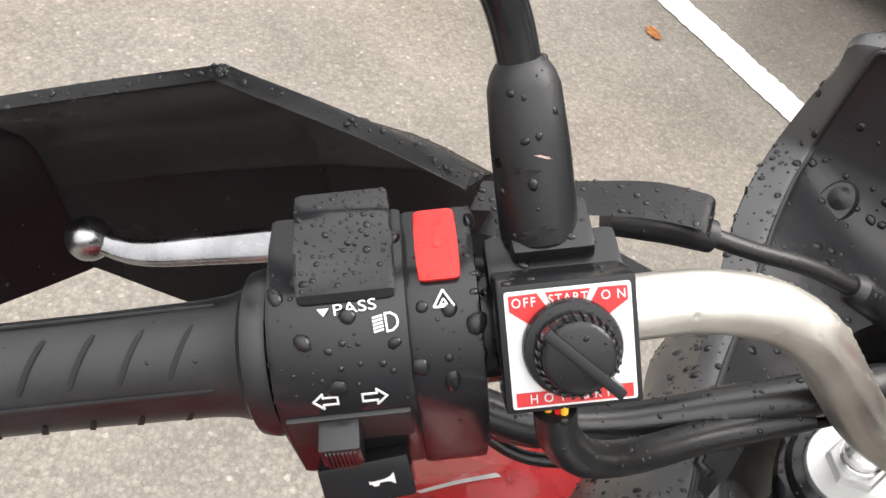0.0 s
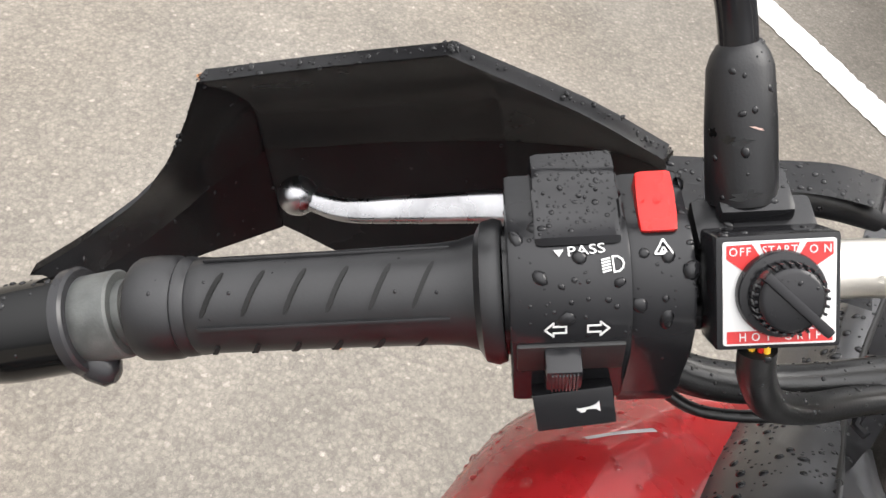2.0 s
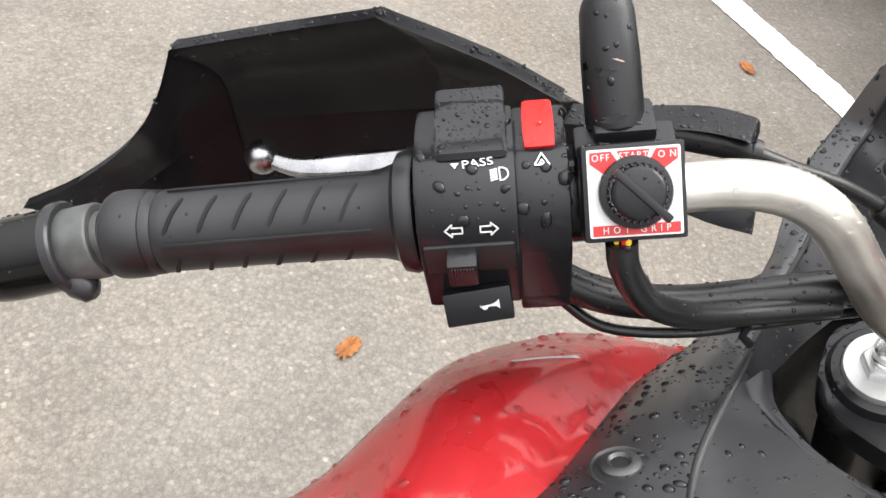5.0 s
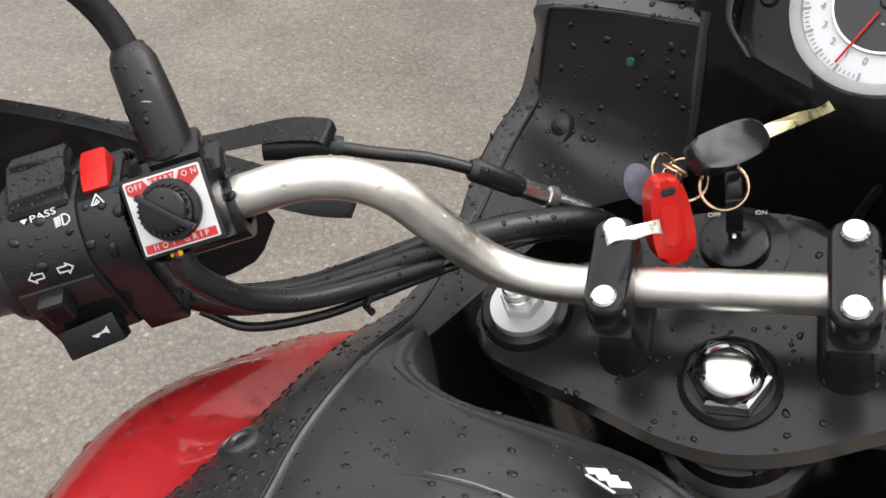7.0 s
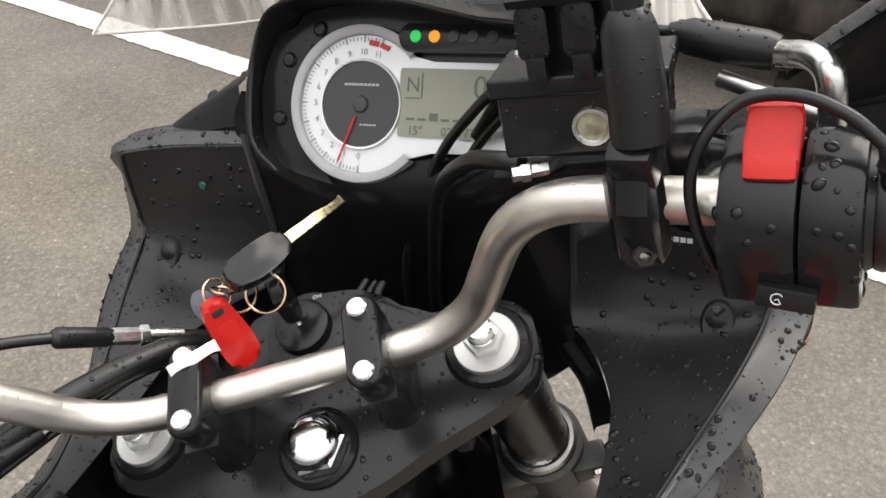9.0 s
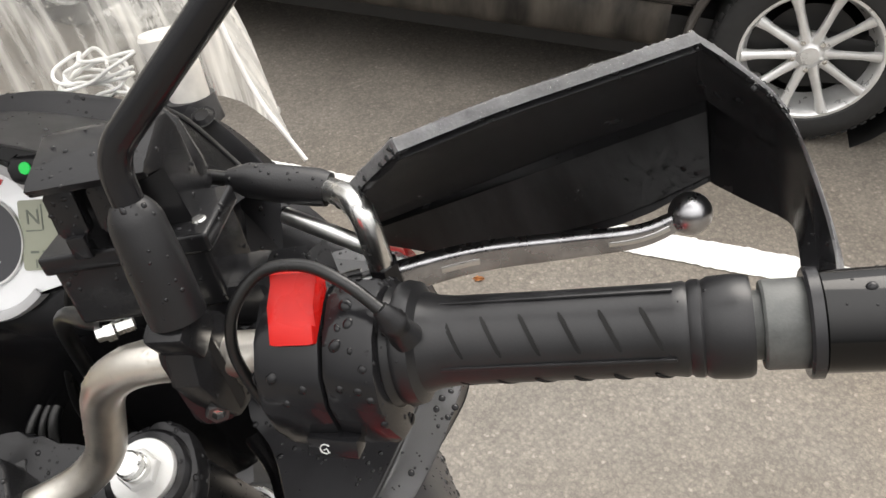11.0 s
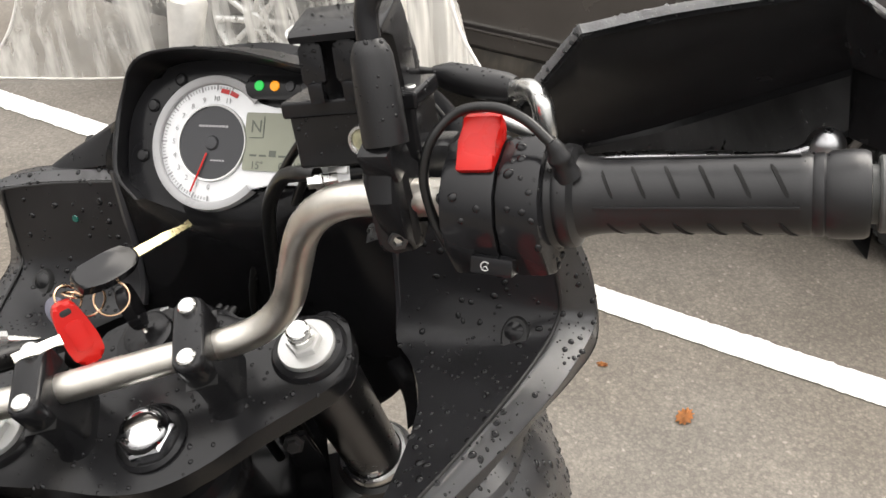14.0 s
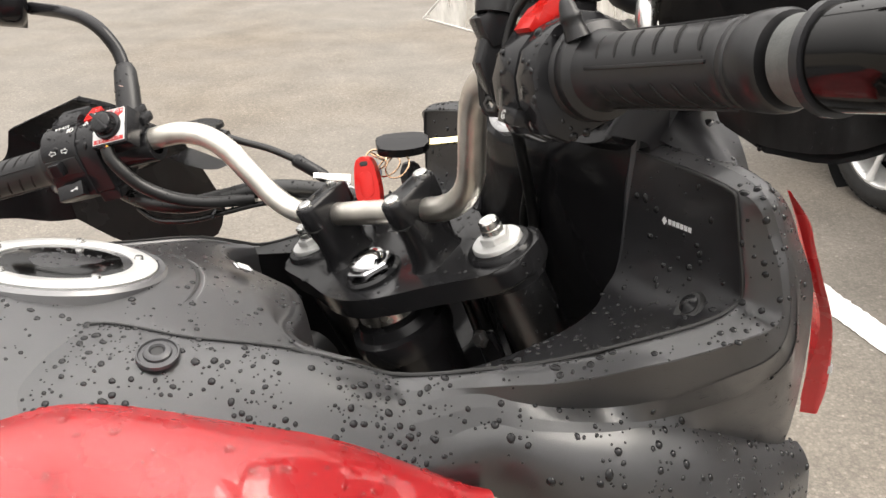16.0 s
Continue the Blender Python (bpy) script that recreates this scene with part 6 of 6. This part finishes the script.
    bolt = part("cover_bolt", moved(lathe([(0.004, 0.0008), (0.0052, 0.0022), (0.0070, 0.0020), (0.0088, 0.0008), (0.0092, -0.001), (0.0118, -0.0016), (0.0125, -0.0005), (0.0135, -0.0008), (0.014, -0.003)], 36), BOLT), DARKCAST if side < 0 else PLASTIC, bike, "round-headed cover bolt")
    part("socket", moved(lathe([(0, 0.0006), (0.0042, 0.0006)], 6), BOLT), INK_BLACK, bolt)
part("green_plug", moved(lathe([(0, 0.0016), (0.0030, 0.0012), (0.0036, 0.0)], 18), Matrix.Translation((-.178, .1772, .054)) @ Matrix.Rotation(radians(80), 4, "X")), material("green_plug_plastic", (0.01, 0.10, 0.08), 0.3), bike, "small dark green plug")
for side in (-1, 1):
    part("wedge_screw", moved(lathe([(0, 0.002), (0.004, 0.0016), (0.0055, 0.0)], 20), Matrix.Translation(rest_on([o for o in bike.children if o.name.split(".")[0] == "wedge"][0 if side < 0 else 1], (side * .178, .2240, .1150))[0]) @ Matrix.Rotation(radians(35), 4, "X")), ENAMEL, bike)
# maker's marks as plain bars
for k in range(6):
    part("mark", moved(box(0.0035, 0.0040, 0.0003), Matrix.Translation((.1835 + .0044 * k, .1795, .0420 - 0.0002 * k)) @ Matrix.Rotation(radians(86), 4, "X")), BEZEL, bike)
part("mark", moved(plate([(-.0030, 0), (0, .0034), (.0030, 0), (0, -.0034)], 0.0003), Matrix.Translation((.1775, .1795, .0420)) @ Matrix.Rotation(radians(86), 4, "X")), BEZEL, bike)
BADGE = Matrix.Translation((-.004, -.1130, .0205)) @ Matrix.Rotation(radians(-24), 4, "X") @ Matrix.Rotation(radians(0), 4, "Z")
badge = part("badge", moved(plate([p for p in ((-.013, .0), (-.007, .0075), (.007, .0075), (.013, .0), (.007, -.0075), (-.007, -.0075))], 0.0006), BADGE), SMOOTH, bike)
for k in (-1, 0, 1):
    part("badge_stroke", moved(box(0.0042, 0.0105, 0.0005), BADGE @ Matrix.Translation((k * .0055, 0.0012, 0.0009)) @ Matrix.Rotation(radians(-38), 4, "Z")), BEZEL, badge)
part("badge_stroke", moved(box(0.015, 0.0014, 0.0005), BADGE @ Matrix.Translation((0, -.0060, 0.0009))), BEZEL, badge)

# posts, garnish and windscreen
POST = material("milky_rubber_post", (0.72, 0.70, 0.66), 0.5, spread=0.15, spread_scale=60)
for x, y, z, lean in ((-.114, .304, .150, .014), (.103, .294, .150, -.008)):
    post = part("screen_post", tube([(x, y, z), (x + lean * .2, y + .003, z + .015), (x + lean, y + .010, z + .060), (x + lean, y + .0101, z + .0605)], [0.0135, 0.0142, 0.0182, 0.0165], 28), POST, bike, "milky screen mounting post")
    part("collar", tube([(x - lean * .1, y - .001, z - .006), (x + lean * .2, y + .003, z + .013), (x + lean * .2, y + .0031, z + .0135)], [0.0185, 0.0175, 0.0145], 28), PLASTIC, post)
CREST = [(-.1364, .300, .1670), (-.1040, .300, .1633), (-.0820, .300, .1680), (-.0556, .300, .1731), (-.0081, .300, .1749), (.0340, .300, .1666), (.0546, .300, .1616), (.0690, .300, .1660), (.1180, .2720, .1650), (.1650, .2260, .1600), (.1860, .2060, .1500)]
part("garnish", skin([[(x * 1.01, y + .022, z - .022), (x, y + .003, z - .0015), (x, y, z), (x, y - .003, z - .003), (x, y - .016, z - .016), (x, y - .030, z - .034)] for x, y, z in CREST], 3, 5, 0.003), PLASTIC, bike, "black garnish below the windscreen")
part("hood_side", skin([[(.066, .290, .1655), (.070, .272, .1700), (.072, .250, .1715), (.074, .228, .1680)], [(.108, .262, .1670), (.106, .248, .1700), (.103, .232, .1690), (.100, .210, .1620)], [(.154, .216, .1620), (.147, .206, .1630), (.139, .194, .1590), (.130, .178, .1490)], [(.176, .196, .1520), (.168, .188, .1530), (.158, .178, .1490), (.146, .166, .1380)]], 5, 5, 0.003), SMOOTH, bike, "smooth black panel beside the instrument hood")
part("hood_seam", tube(spline([(.066, .2915, .1665), (.108, .2635, .1680), (.1545, .2175, .1630), (.177, .197, .1530)], 6), 0.0013, 8), INK_BLACK, bike)
for x, y, z in ((.1225, .2625, .1670), (-.1, .235, .172)):
    part("garnish_screw", moved(lathe([(0, 0.003), (0.005, 0.0025), (0.0075, 0.0), (0.009, 0.0)], 24), Matrix.Translation((x, y, z)) @ Matrix.Rotation(radians(20), 4, "X")), ENAMEL, bike)
SCREEN = bpy.data.materials.new("wet_clear_screen")
SCREEN.use_nodes = True


def make_screen(m):
    n, l = m.node_tree.nodes, m.node_tree.links
    out = n["Material Output"]
    clear, shine, film = n.new("ShaderNodeBsdfTransparent"), n.new("ShaderNodeBsdfGlossy"), n.new("ShaderNodeBsdfDiffuse")
    clear.inputs[0].default_value = (0.93, 0.93, 0.91, 1)
    shine.inputs["Roughness"].default_value = 0.06
    film.inputs[0].default_value = (0.72, 0.71, 0.68, 1)
    at, move, streak, fade = n.new("ShaderNodeTexCoord"), n.new("ShaderNodeMapping"), n.new("ShaderNodeTexNoise"), n.new("ShaderNodeMapRange")
    move.inputs["Scale"].default_value = (70, 70, 7)
    streak.inputs["Scale"].default_value, streak.inputs["Detail"].default_value = 1.0, 5
    l.new(at.outputs["Object"], move.inputs[0])
    l.new(move.outputs[0], streak.inputs["Vector"])
    fade.inputs["From Min"].default_value, fade.inputs["From Max"].default_value = 0.42, 0.72
    fade.inputs["To Min"].default_value, fade.inputs["To Max"].default_value = 0.12, 0.82
    l.new(streak.outputs[0], fade.inputs[0])
    bump = n.new("ShaderNodeBump")
    bump.inputs["Strength"].default_value, bump.inputs["Distance"].default_value = 0.5, 0.002
    l.new(streak.outputs[0], bump.inputs["Height"])
    l.new(bump.outputs[0], shine.inputs["Normal"])
    fres = n.new("ShaderNodeFresnel")
    a, b = n.new("ShaderNodeMixShader"), n.new("ShaderNodeMixShader")
    l.new(fres.outputs[0], a.inputs[0])
    l.new(clear.outputs[0], a.inputs[1])
    l.new(shine.outputs[0], a.inputs[2])
    # film thickens with x to paint the refracted brightness of the right edge
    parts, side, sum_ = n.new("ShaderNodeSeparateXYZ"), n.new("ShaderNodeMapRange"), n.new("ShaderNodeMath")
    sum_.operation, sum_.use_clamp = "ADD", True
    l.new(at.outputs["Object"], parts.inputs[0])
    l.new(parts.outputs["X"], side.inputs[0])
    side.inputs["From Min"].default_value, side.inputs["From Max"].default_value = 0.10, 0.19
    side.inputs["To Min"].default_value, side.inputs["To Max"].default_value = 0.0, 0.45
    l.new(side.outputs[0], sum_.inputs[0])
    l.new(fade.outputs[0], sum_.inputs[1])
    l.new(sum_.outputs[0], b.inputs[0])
    l.new(a.outputs[0], b.inputs[1])
    glow, both = n.new("ShaderNodeBsdfTranslucent"), n.new("ShaderNodeMixShader")
    glow.inputs[0].default_value = (0.86, 0.85, 0.82, 1)
    both.inputs[0].default_value = 0.55
    l.new(film.outputs[0], both.inputs[1])
    l.new(glow.outputs[0], both.inputs[2])
    l.new(both.outputs[0], b.inputs[2])
    l.new(b.outputs[0], out.inputs[0])


make_screen(SCREEN)
edge = [(.219, .173, .188), (.195, .193, .217), (.181, .208, .250), (.163, .231, .305), (.115, .255, .42)]
mid1 = [(.165, .275, .150), (.155, .295, .22), (.135, .295, .295), (.110, .290, .365), (.085, .282, .43)]
mid2 = [(.085, .350, .135), (.080, .350, .215), (.070, .335, .30), (.060, .318, .375), (.045, .300, .44)]
rows = [mirror(edge, -1), mirror(mid1, -1), mirror(mid2, -1), mid2, mid1, edge]
screen = part("windscreen", skin(rows, 5, 5, 0.003), SCREEN, bike, "clear windscreen streaked with rain, edge brightness painted in at the right")
screen.visible_shadow = False
part("screen_edge", tube(spline([r[0] for r in rows[:3]], 6), 0.0012, 8), POST, screen, "pale rounded edge")
part("screen_edge", tube(spline(rows[0], 6), 0.0012, 8), POST, screen)
part("screen_edge", tube(spline(rows[-1], 6), 0.0014, 8), POST, screen)

# things carried on the motorcycle
ROPE = material("white_cord", (0.80, 0.80, 0.78), 0.8, grain=0.3, grain_scale=2000, relief=0.3)
rnd = random.Random(5)
pts = []
for k in range(46):
    a = k * 0.83
    r = 0.021 + 0.007 * math.sin(k * 1.7)
    pts.append((.020 + r * math.cos(a) + rnd.gauss(0, .004), .322 + 0.5 * r * math.sin(a) + rnd.gauss(0, .003), .172 + 0.010 * math.sin(a * 0.7 + 1) + 0.007 * math.sin(a) + rnd.gauss(0, .002)))
cord = part("cord", tube(spline(pts, 5), 0.0014, 8), ROPE)
cord.matrix_basis = BODY
tagged(cord, "tangled bundle of thin white cord behind the windscreen", "cord")

# bunch of keys in the ignition
keys = new("key_bunch")
keys.matrix_basis = BARS
tagged(keys, "bunch of keys with a red fob hanging from the ignition", "keys")
BRASS = material("brass_key_blade", (0.72, 0.63, 0.36), 0.3, 1.0, grain=0.2, spread=0.15, spread_scale=200)
NICKEL = material("nickel_key_blade", (0.75, 0.72, 0.66), 0.3, 1.0, grain=0.2, spread=0.15, spread_scale=200)
RINGS = material("copper_split_ring", (0.62, 0.42, 0.28), 0.25, 1.0)


def upright(p, q, up):
    """A pose at p with x along q - p and z near up."""
    x = (Vector(q) - Vector(p)).normalized()
    y = Vector(up).cross(x).normalized()
    m = Matrix((x, y, x.cross(y))).transposed().to_4x4()
    m.translation = p
    return m


def blade(length, width, seed):
    r = random.Random(seed)
    top = [(length * k / 9, width / 2 - (0.0 if k in (0, 9) else r.random() * width * 0.28)) for k in range(10)]
    return plate([(0, -width / 2), (length, -width / 2 * 0.6)] + [(x, y) for x, y in reversed(top)], 0.0022, 0.0004)


K1 = upright((-.018, .058, .010), (.014, .090, -.008), (0.2, -0.4, 0.9))
head1 = part("key_head", moved(plate([p.to_2d() for p in spline([(*q, 0) for q in [(-.002, -.008), (.014, -.012), (.034, -.011), (.046, -.006), (.046, .006), (.034, .010), (.014, .010), (-.002, .007), (-.002, -.008)]], 4)[:-1]], 0.010, 0.0025, 3), K1 @ Matrix.Translation((0, 0, -.005))), SMOOTH, keys, "black plastic key head")
part("key_blade", moved(blade(.056, .0085, 4), K1 @ Matrix.Translation((.044, 0, -.0011))), BRASS, head1, "brass key blade")
K2 = upright((-.002, .058, -.056), (-.001, .065, -.018), (0.95, 0.1, 0.0))
head2 = part("key_head", moved(plate([p.to_2d() for p in spline([(*q, 0) for q in [(.004, -.006), (.016, -.011), (.032, -.011), (.042, -.005), (.042, .005), (.032, .011), (.016, .011), (.004, .006), (.004, -.006)]], 4)[:-1]], 0.009, 0.0022, 3), K2 @ Matrix.Translation((0, 0, -.0045))), SMOOTH, keys, "black key head in the ignition")
part("key_blade", moved(blade(.012, .008, 8), K2 @ Matrix.Translation((-.006, 0, -.0011))), NICKEL, head2)
K3 = upright((-.0350, .0500, .0040), (-.0300, .0255, -.0385), (0.45, -0.60, 0.60))
fob = part("key_head", moved(plate([p.to_2d() for p in spline([(*q, 0) for q in [(.000, -.0055), (.007, -.0092), (.020, -.0112), (.034, -.0118), (.0445, -.0095), (.0480, -.0040), (.0480, .0040), (.0445, .0095), (.034, .0116), (.020, .0110), (.007, .0090), (.000, .0055), (.000, -.0055)]], 4)[:-1]], 0.0135, 0.0035, 4), K3 @ Matrix.Translation((0, 0, -.0075))), SIGNAL, keys, "red plastic key head")
part("ring_slot", moved(plate(rounded_rect(.0045, .008, .0018), 0.0006, 0.0002), K3 @ Matrix.Translation((.0065, 0, .0057))), INK_BLACK, fob)
part("inset", moved(plate(rounded_rect(.024, .013, .005), 0.0010, 0.0004), K3 @ Matrix.Translation((.026, 0, .0055))), SIGNAL, fob)
part("key_blade", moved(blade(.034, .0085, 6), upright((-.0345, .0225, -.0030), (-.0580, .0033, .0147), (0.08, -0.53, 0.84))), NICKEL, fob, "nickel key blade over the bar clamp")
for (x, y, z), (nx, ny, nz), r in (((-.005, .056, -.012), (0.2, -0.5, 0.85), .0125), ((-.026, .064, -.016), (0.1, -0.3, 0.9), .0125), ((-.036, .062, -.006), (0.8, -0.2, 0.5), .010), ((-.030, .060, -.002), (0.5, 0.6, 0.6), .007)):
    part("split_ring", moved(tube([(r * math.cos(a), r * math.sin(a), 0.0006 * math.sin(a / 2)) for a in (2 * math.pi * k / 36 for k in range(37))], 0.0009, 8), turned((x, y, z), (x + nx, y + ny, z + nz))), RINGS, keys)
part("key_tag", moved(plate(ring_points(28, 0.0085, 0.0125), 0.0016, 0.0005), turned((-.052, .066, -.022), (-.052 + .3, .066 - .6, -.022 + .75))), material("worn_grey_tag", (0.10, 0.10, 0.13), 0.4, 0.2, spread=0.3, spread_scale=150), keys, "oval metal tag")

# fallen leaves
LEAF = material("dead_leaf", (0.42, 0.17, 0.05), 0.7, spread=0.35, spread_scale=60)
leaves = []
for k, (x, y, turn, size) in enumerate(((1.587, .476, 20, .045), (.936, 2.052, 110, .05), (-.097, .85, 60, .045), (.027, 3.235, 10, .06), (1.545, .722, 140, .022), (-.502, 1.512, 30, .03))):
    r = random.Random(k)
    outline = []
    for j in range(22):
        a = 2 * math.pi * j / 22
        outline.append((size * (0.5 + 0.22 * (j % 2) + r.random() * .12) * math.cos(a), size * (0.28 + 0.16 * (j % 2) + r.random() * .08) * math.sin(a)))
    bm = bmesh.new()
    mid = bm.verts.new((0, 0, 0.006))
    ring = [bm.verts.new((px, py, 0.003 + 0.006 * r.random())) for px, py in outline]
    for a, b in zip(ring, ring[1:] + ring[:1]):
        bm.faces.new((mid, a, b))
    bmesh.ops.solidify(bm, geom=bm.faces[:], thickness=0.0006)
    ob = part("leaf", bm, LEAF, where=Matrix.Translation((x, y, 0.0)) @ Matrix.Rotation(radians(turn), 4, "Z"))
    tagged(ob, "curled orange-brown dead leaf on the asphalt", "leaf", "fallen leaves")

# ---- rain ----
WATER = bpy.data.materials.new("rain_water")
WATER.use_nodes = True
wb = WATER.node_tree.nodes["Principled BSDF"]
wb.inputs["Transmission Weight"].default_value, wb.inputs["Roughness"].default_value, wb.inputs["IOR"].default_value = 1.0, 0.02, 1.33
wb.inputs["Base Color"].default_value = (0.97, 0.98, 0.98, 1)
# water standing on black plastic: the light that enters is lost in it
WATER_BLACK = bpy.data.materials.new("rain_water_on_black")
WATER_BLACK.use_nodes = True
wb = WATER_BLACK.node_tree.nodes["Principled BSDF"]
wb.inputs["Base Color"].default_value, wb.inputs["Roughness"].default_value, wb.inputs["IOR"].default_value = (0.010, 0.010, 0.011, 1), 0.03, 1.36
bpy.context.view_layer.update()


def bead(verts, faces, at, normal, r, stretch, rnd):
    """A flat bead of water on a surface."""
    n = normal.normalized()
    x = n.orthogonal().normalized()
    x = Matrix.Rotation(rnd.random() * 6.28, 3, n) @ x
    y = n.cross(x)
    k0, seg = len(verts), 9
    tall = 0.42 + 0.22 * rnd.random()
    wob = [1 + rnd.gauss(0, 0.07) for _ in range(seg)]
    for rr, hh in ((1.0, -0.04), (0.86, 0.5), (0.48, 0.88)):
        for k in range(seg):
            a = 2 * math.pi * k / seg
            verts.append(at + r * (rr * wob[k] * (stretch * math.cos(a) * x + math.sin(a) * y) + hh * tall * n))
    verts.append(at + r * tall * n)
    for ring in (0, 1):
        for k in range(seg):
            a, b = k0 + ring * seg + k, k0 + ring * seg + (k + 1) % seg
            faces.append((a, b, b + seg, a + seg))
    for k in range(seg):
        faces.append((k0 + 2 * seg + k, k0 + 2 * seg + (k + 1) % seg, k0 + 3 * seg))


def rain(ob, count, small, large, seed, least=0.15, where=None):
    """Beads of water on the faces of a part that look up."""
    rnd = random.Random(seed)
    mesh = ob.data
    mesh.calc_loop_triangles()
    turn = ob.matrix_world.to_3x3()
    tris = []
    for t in mesh.loop_triangles:
        up = (turn @ t.normal).normalized().z
        if up > least:
            tris.append((t, t.area * (0.3 + up)))
    if not tris:
        return
    weights, pick = [], 0.0
    for t, w in tris:
        pick += w
        weights.append(pick)
    verts, faces, taken = [], [], {}
    tries = 0
    made = 0
    while made < count and tries < count * 6:
        tries += 1
        t = rnd.choices(tris, cum_weights=weights)[0][0]
        a, b = rnd.random(), rnd.random()
        if a + b > 1:
            a, b = 1 - a, 1 - b
        p0, p1, p2 = (mesh.vertices[i].co for i in t.vertices)
        p = p0 + (p1 - p0) * a + (p2 - p0) * b
        if where and not where(p):
            continue
        if noise.noise(p * 45) < -0.36 + 0.3 * rnd.random():
            continue
        r = small + (large - small) * rnd.random() ** 2.4
        cell = tuple(int(c // 0.005) for c in p)
        near = [q for i in (-1, 0, 1) for j in (-1, 0, 1) for k in (-1, 0, 1) for q in taken.get((cell[0] + i, cell[1] + j, cell[2] + k), ())]
        if any((p - q).length < 1.25 * (r + s) for q, s in near):
            continue
        taken.setdefault(cell, []).append((p, r))
        bead(verts, faces, p, Vector(t.normal), r, 1 + 0.45 * rnd.random() ** 2, rnd)
        made += 1
    water_on(ob, verts, faces)


def water_on(ob, verts, faces):
    m = bpy.data.meshes.new("rainwater")
    m.from_pydata(verts, [], faces)
    m.materials.append(WATER_BLACK if ob.data.materials[0] in BLACKS else WATER)
    m.shade_smooth()
    water = new("rainwater", m)
    water.parent = ob if ob.parent == bike else ob.parent
    tagged(water, "beaded rainwater", kind="stuff")


BLACKS = (PLASTIC, COVER, SMOOTH, GUARD, RUBBER, BOOT, ENAMEL, CABLE, GLOSS, DARKCHROME)


def hash_free(text):
    return sum(ord(c) * (i + 3) for i, c in enumerate(text))


def named(name):
    return [o for o in bike.children_recursive if o.name.split(".")[0] == name and o.type == "MESH"]


for name, count, small, large, least in (("fuel_tank", 950, .0005, .0027, 0.3), ("side_cover", 430, .0005, .0028, 0.1), ("fairing_rim", 520, .0006, .0030, 0.0), ("fairing_panel", 190, .0007, .0032, 0.05), ("side_panel", 420, .0006, .0030, 0.0),
                                         ("lower_cowl", 480, .0009, .0036, -0.2), ("top_yoke", 480, .0004, .0022, 0.2), ("bar_clamp", 40, .0004, .0016, 0.2), ("switch_housing", 250, .0004, .0032, -0.35), ("dip_switch", 170, .0003, .0013, 0.2), ("kill_switch", 26, .0004, .0014, 0.1), ("hazard_switch", 8, .0006, .0016, 0.1),
                                         ("heater_control", 18, .0006, .0026, 0.3), ("mirror_mount", 30, .0006, .0026, 0.3), ("knob", 60, .0002, .0007, 0.1), ("handlebar", 1500, .0004, .0014, -0.1), ("hand_guard", 230, .0005, .0018, 0.0), ("inner_panel", 130, .0004, .0017, -0.3), ("rim_edge", 420, .0004, .0016, -0.2), ("guard_arm", 60, .0005, .0016, 0.2), ("grip_collar", 90, .0004, .0018, 0.1),
                                         ("brake_reservoir", 130, .0004, .0017, -0.2), ("visor_plate", 60, .0004, .0016, 0.2), ("cover_hump", 50, .0004, .0017, 0.2), ("reservoir_lid", 40, .0004, .0017, 0.2), ("tab", 30, .0003, .0012, -0.2), ("brake_clamp", 24, .0004, .0014, 0.1), ("hood", 130, .0005, .0018, 0.1), ("garnish", 80, .0005, .002, 0.1), ("instrument_panel", 60, .0005, .0018, 0.1), ("wedge", 20, .0006, .002, 0.1),
                                         ("mirror_boot", 26, .0004, .0015, -0.3), ("wire_loom", 150, .0004, .0016, 0.1), ("control_lead", 50, .0003, .0013, 0.1), ("thin_cable", 30, .0003, .001, 0.1), ("clutch_cable", 24, .0003, .001, 0.1), ("cable_boot", 20, .0004, .0012, 0.1), ("cable_sleeve", 22, .0004, .0014, 0.2), ("fork_shroud", 200, .0004, .0016, -0.5),
                                         ("bar_end", 26, .0005, .002, 0.2), ("ignition_switch", 30, .0004, .0015, 0.2), ("windscreen", 900, .0006, .0024, -0.8), ("brake_hose", 40, .0003, .001, 0.0), ("stem_bearing", 40, .0004, .0014, 0.0), ("cable_ferrule", 14, .0004, .0014, 0.2), ("grip", 14, .0003, .0009, 0.2)):
    for k, ob in enumerate(named(name)):
        rain(ob, count, small, large, hash_free(name) + k, least)
# beads hanging along the rims of the hand guards
for side, ob in ((1, [o for o in named("hand_guard")][1]), (-1, [o for o in named("hand_guard")][0])):
    rnd = random.Random(70 + side)
    rim = spline(mirror(GUARD_EDGE[side], side), 16)
    verts, faces = [], []
    for p in rim[: int(len(rim) * 0.8)]:
        for _ in range(2):
            if rnd.random() < 0.5:
                bead(verts, faces, p + Vector((rnd.gauss(0, .001), rnd.gauss(-0.0025, .0012), -0.0006)), Vector((0, -0.2, 1)), .0004 + (.0016 if side > 0 else .0008) * rnd.random() ** 2, 1.2, rnd)
    water_on(ob, verts, faces)
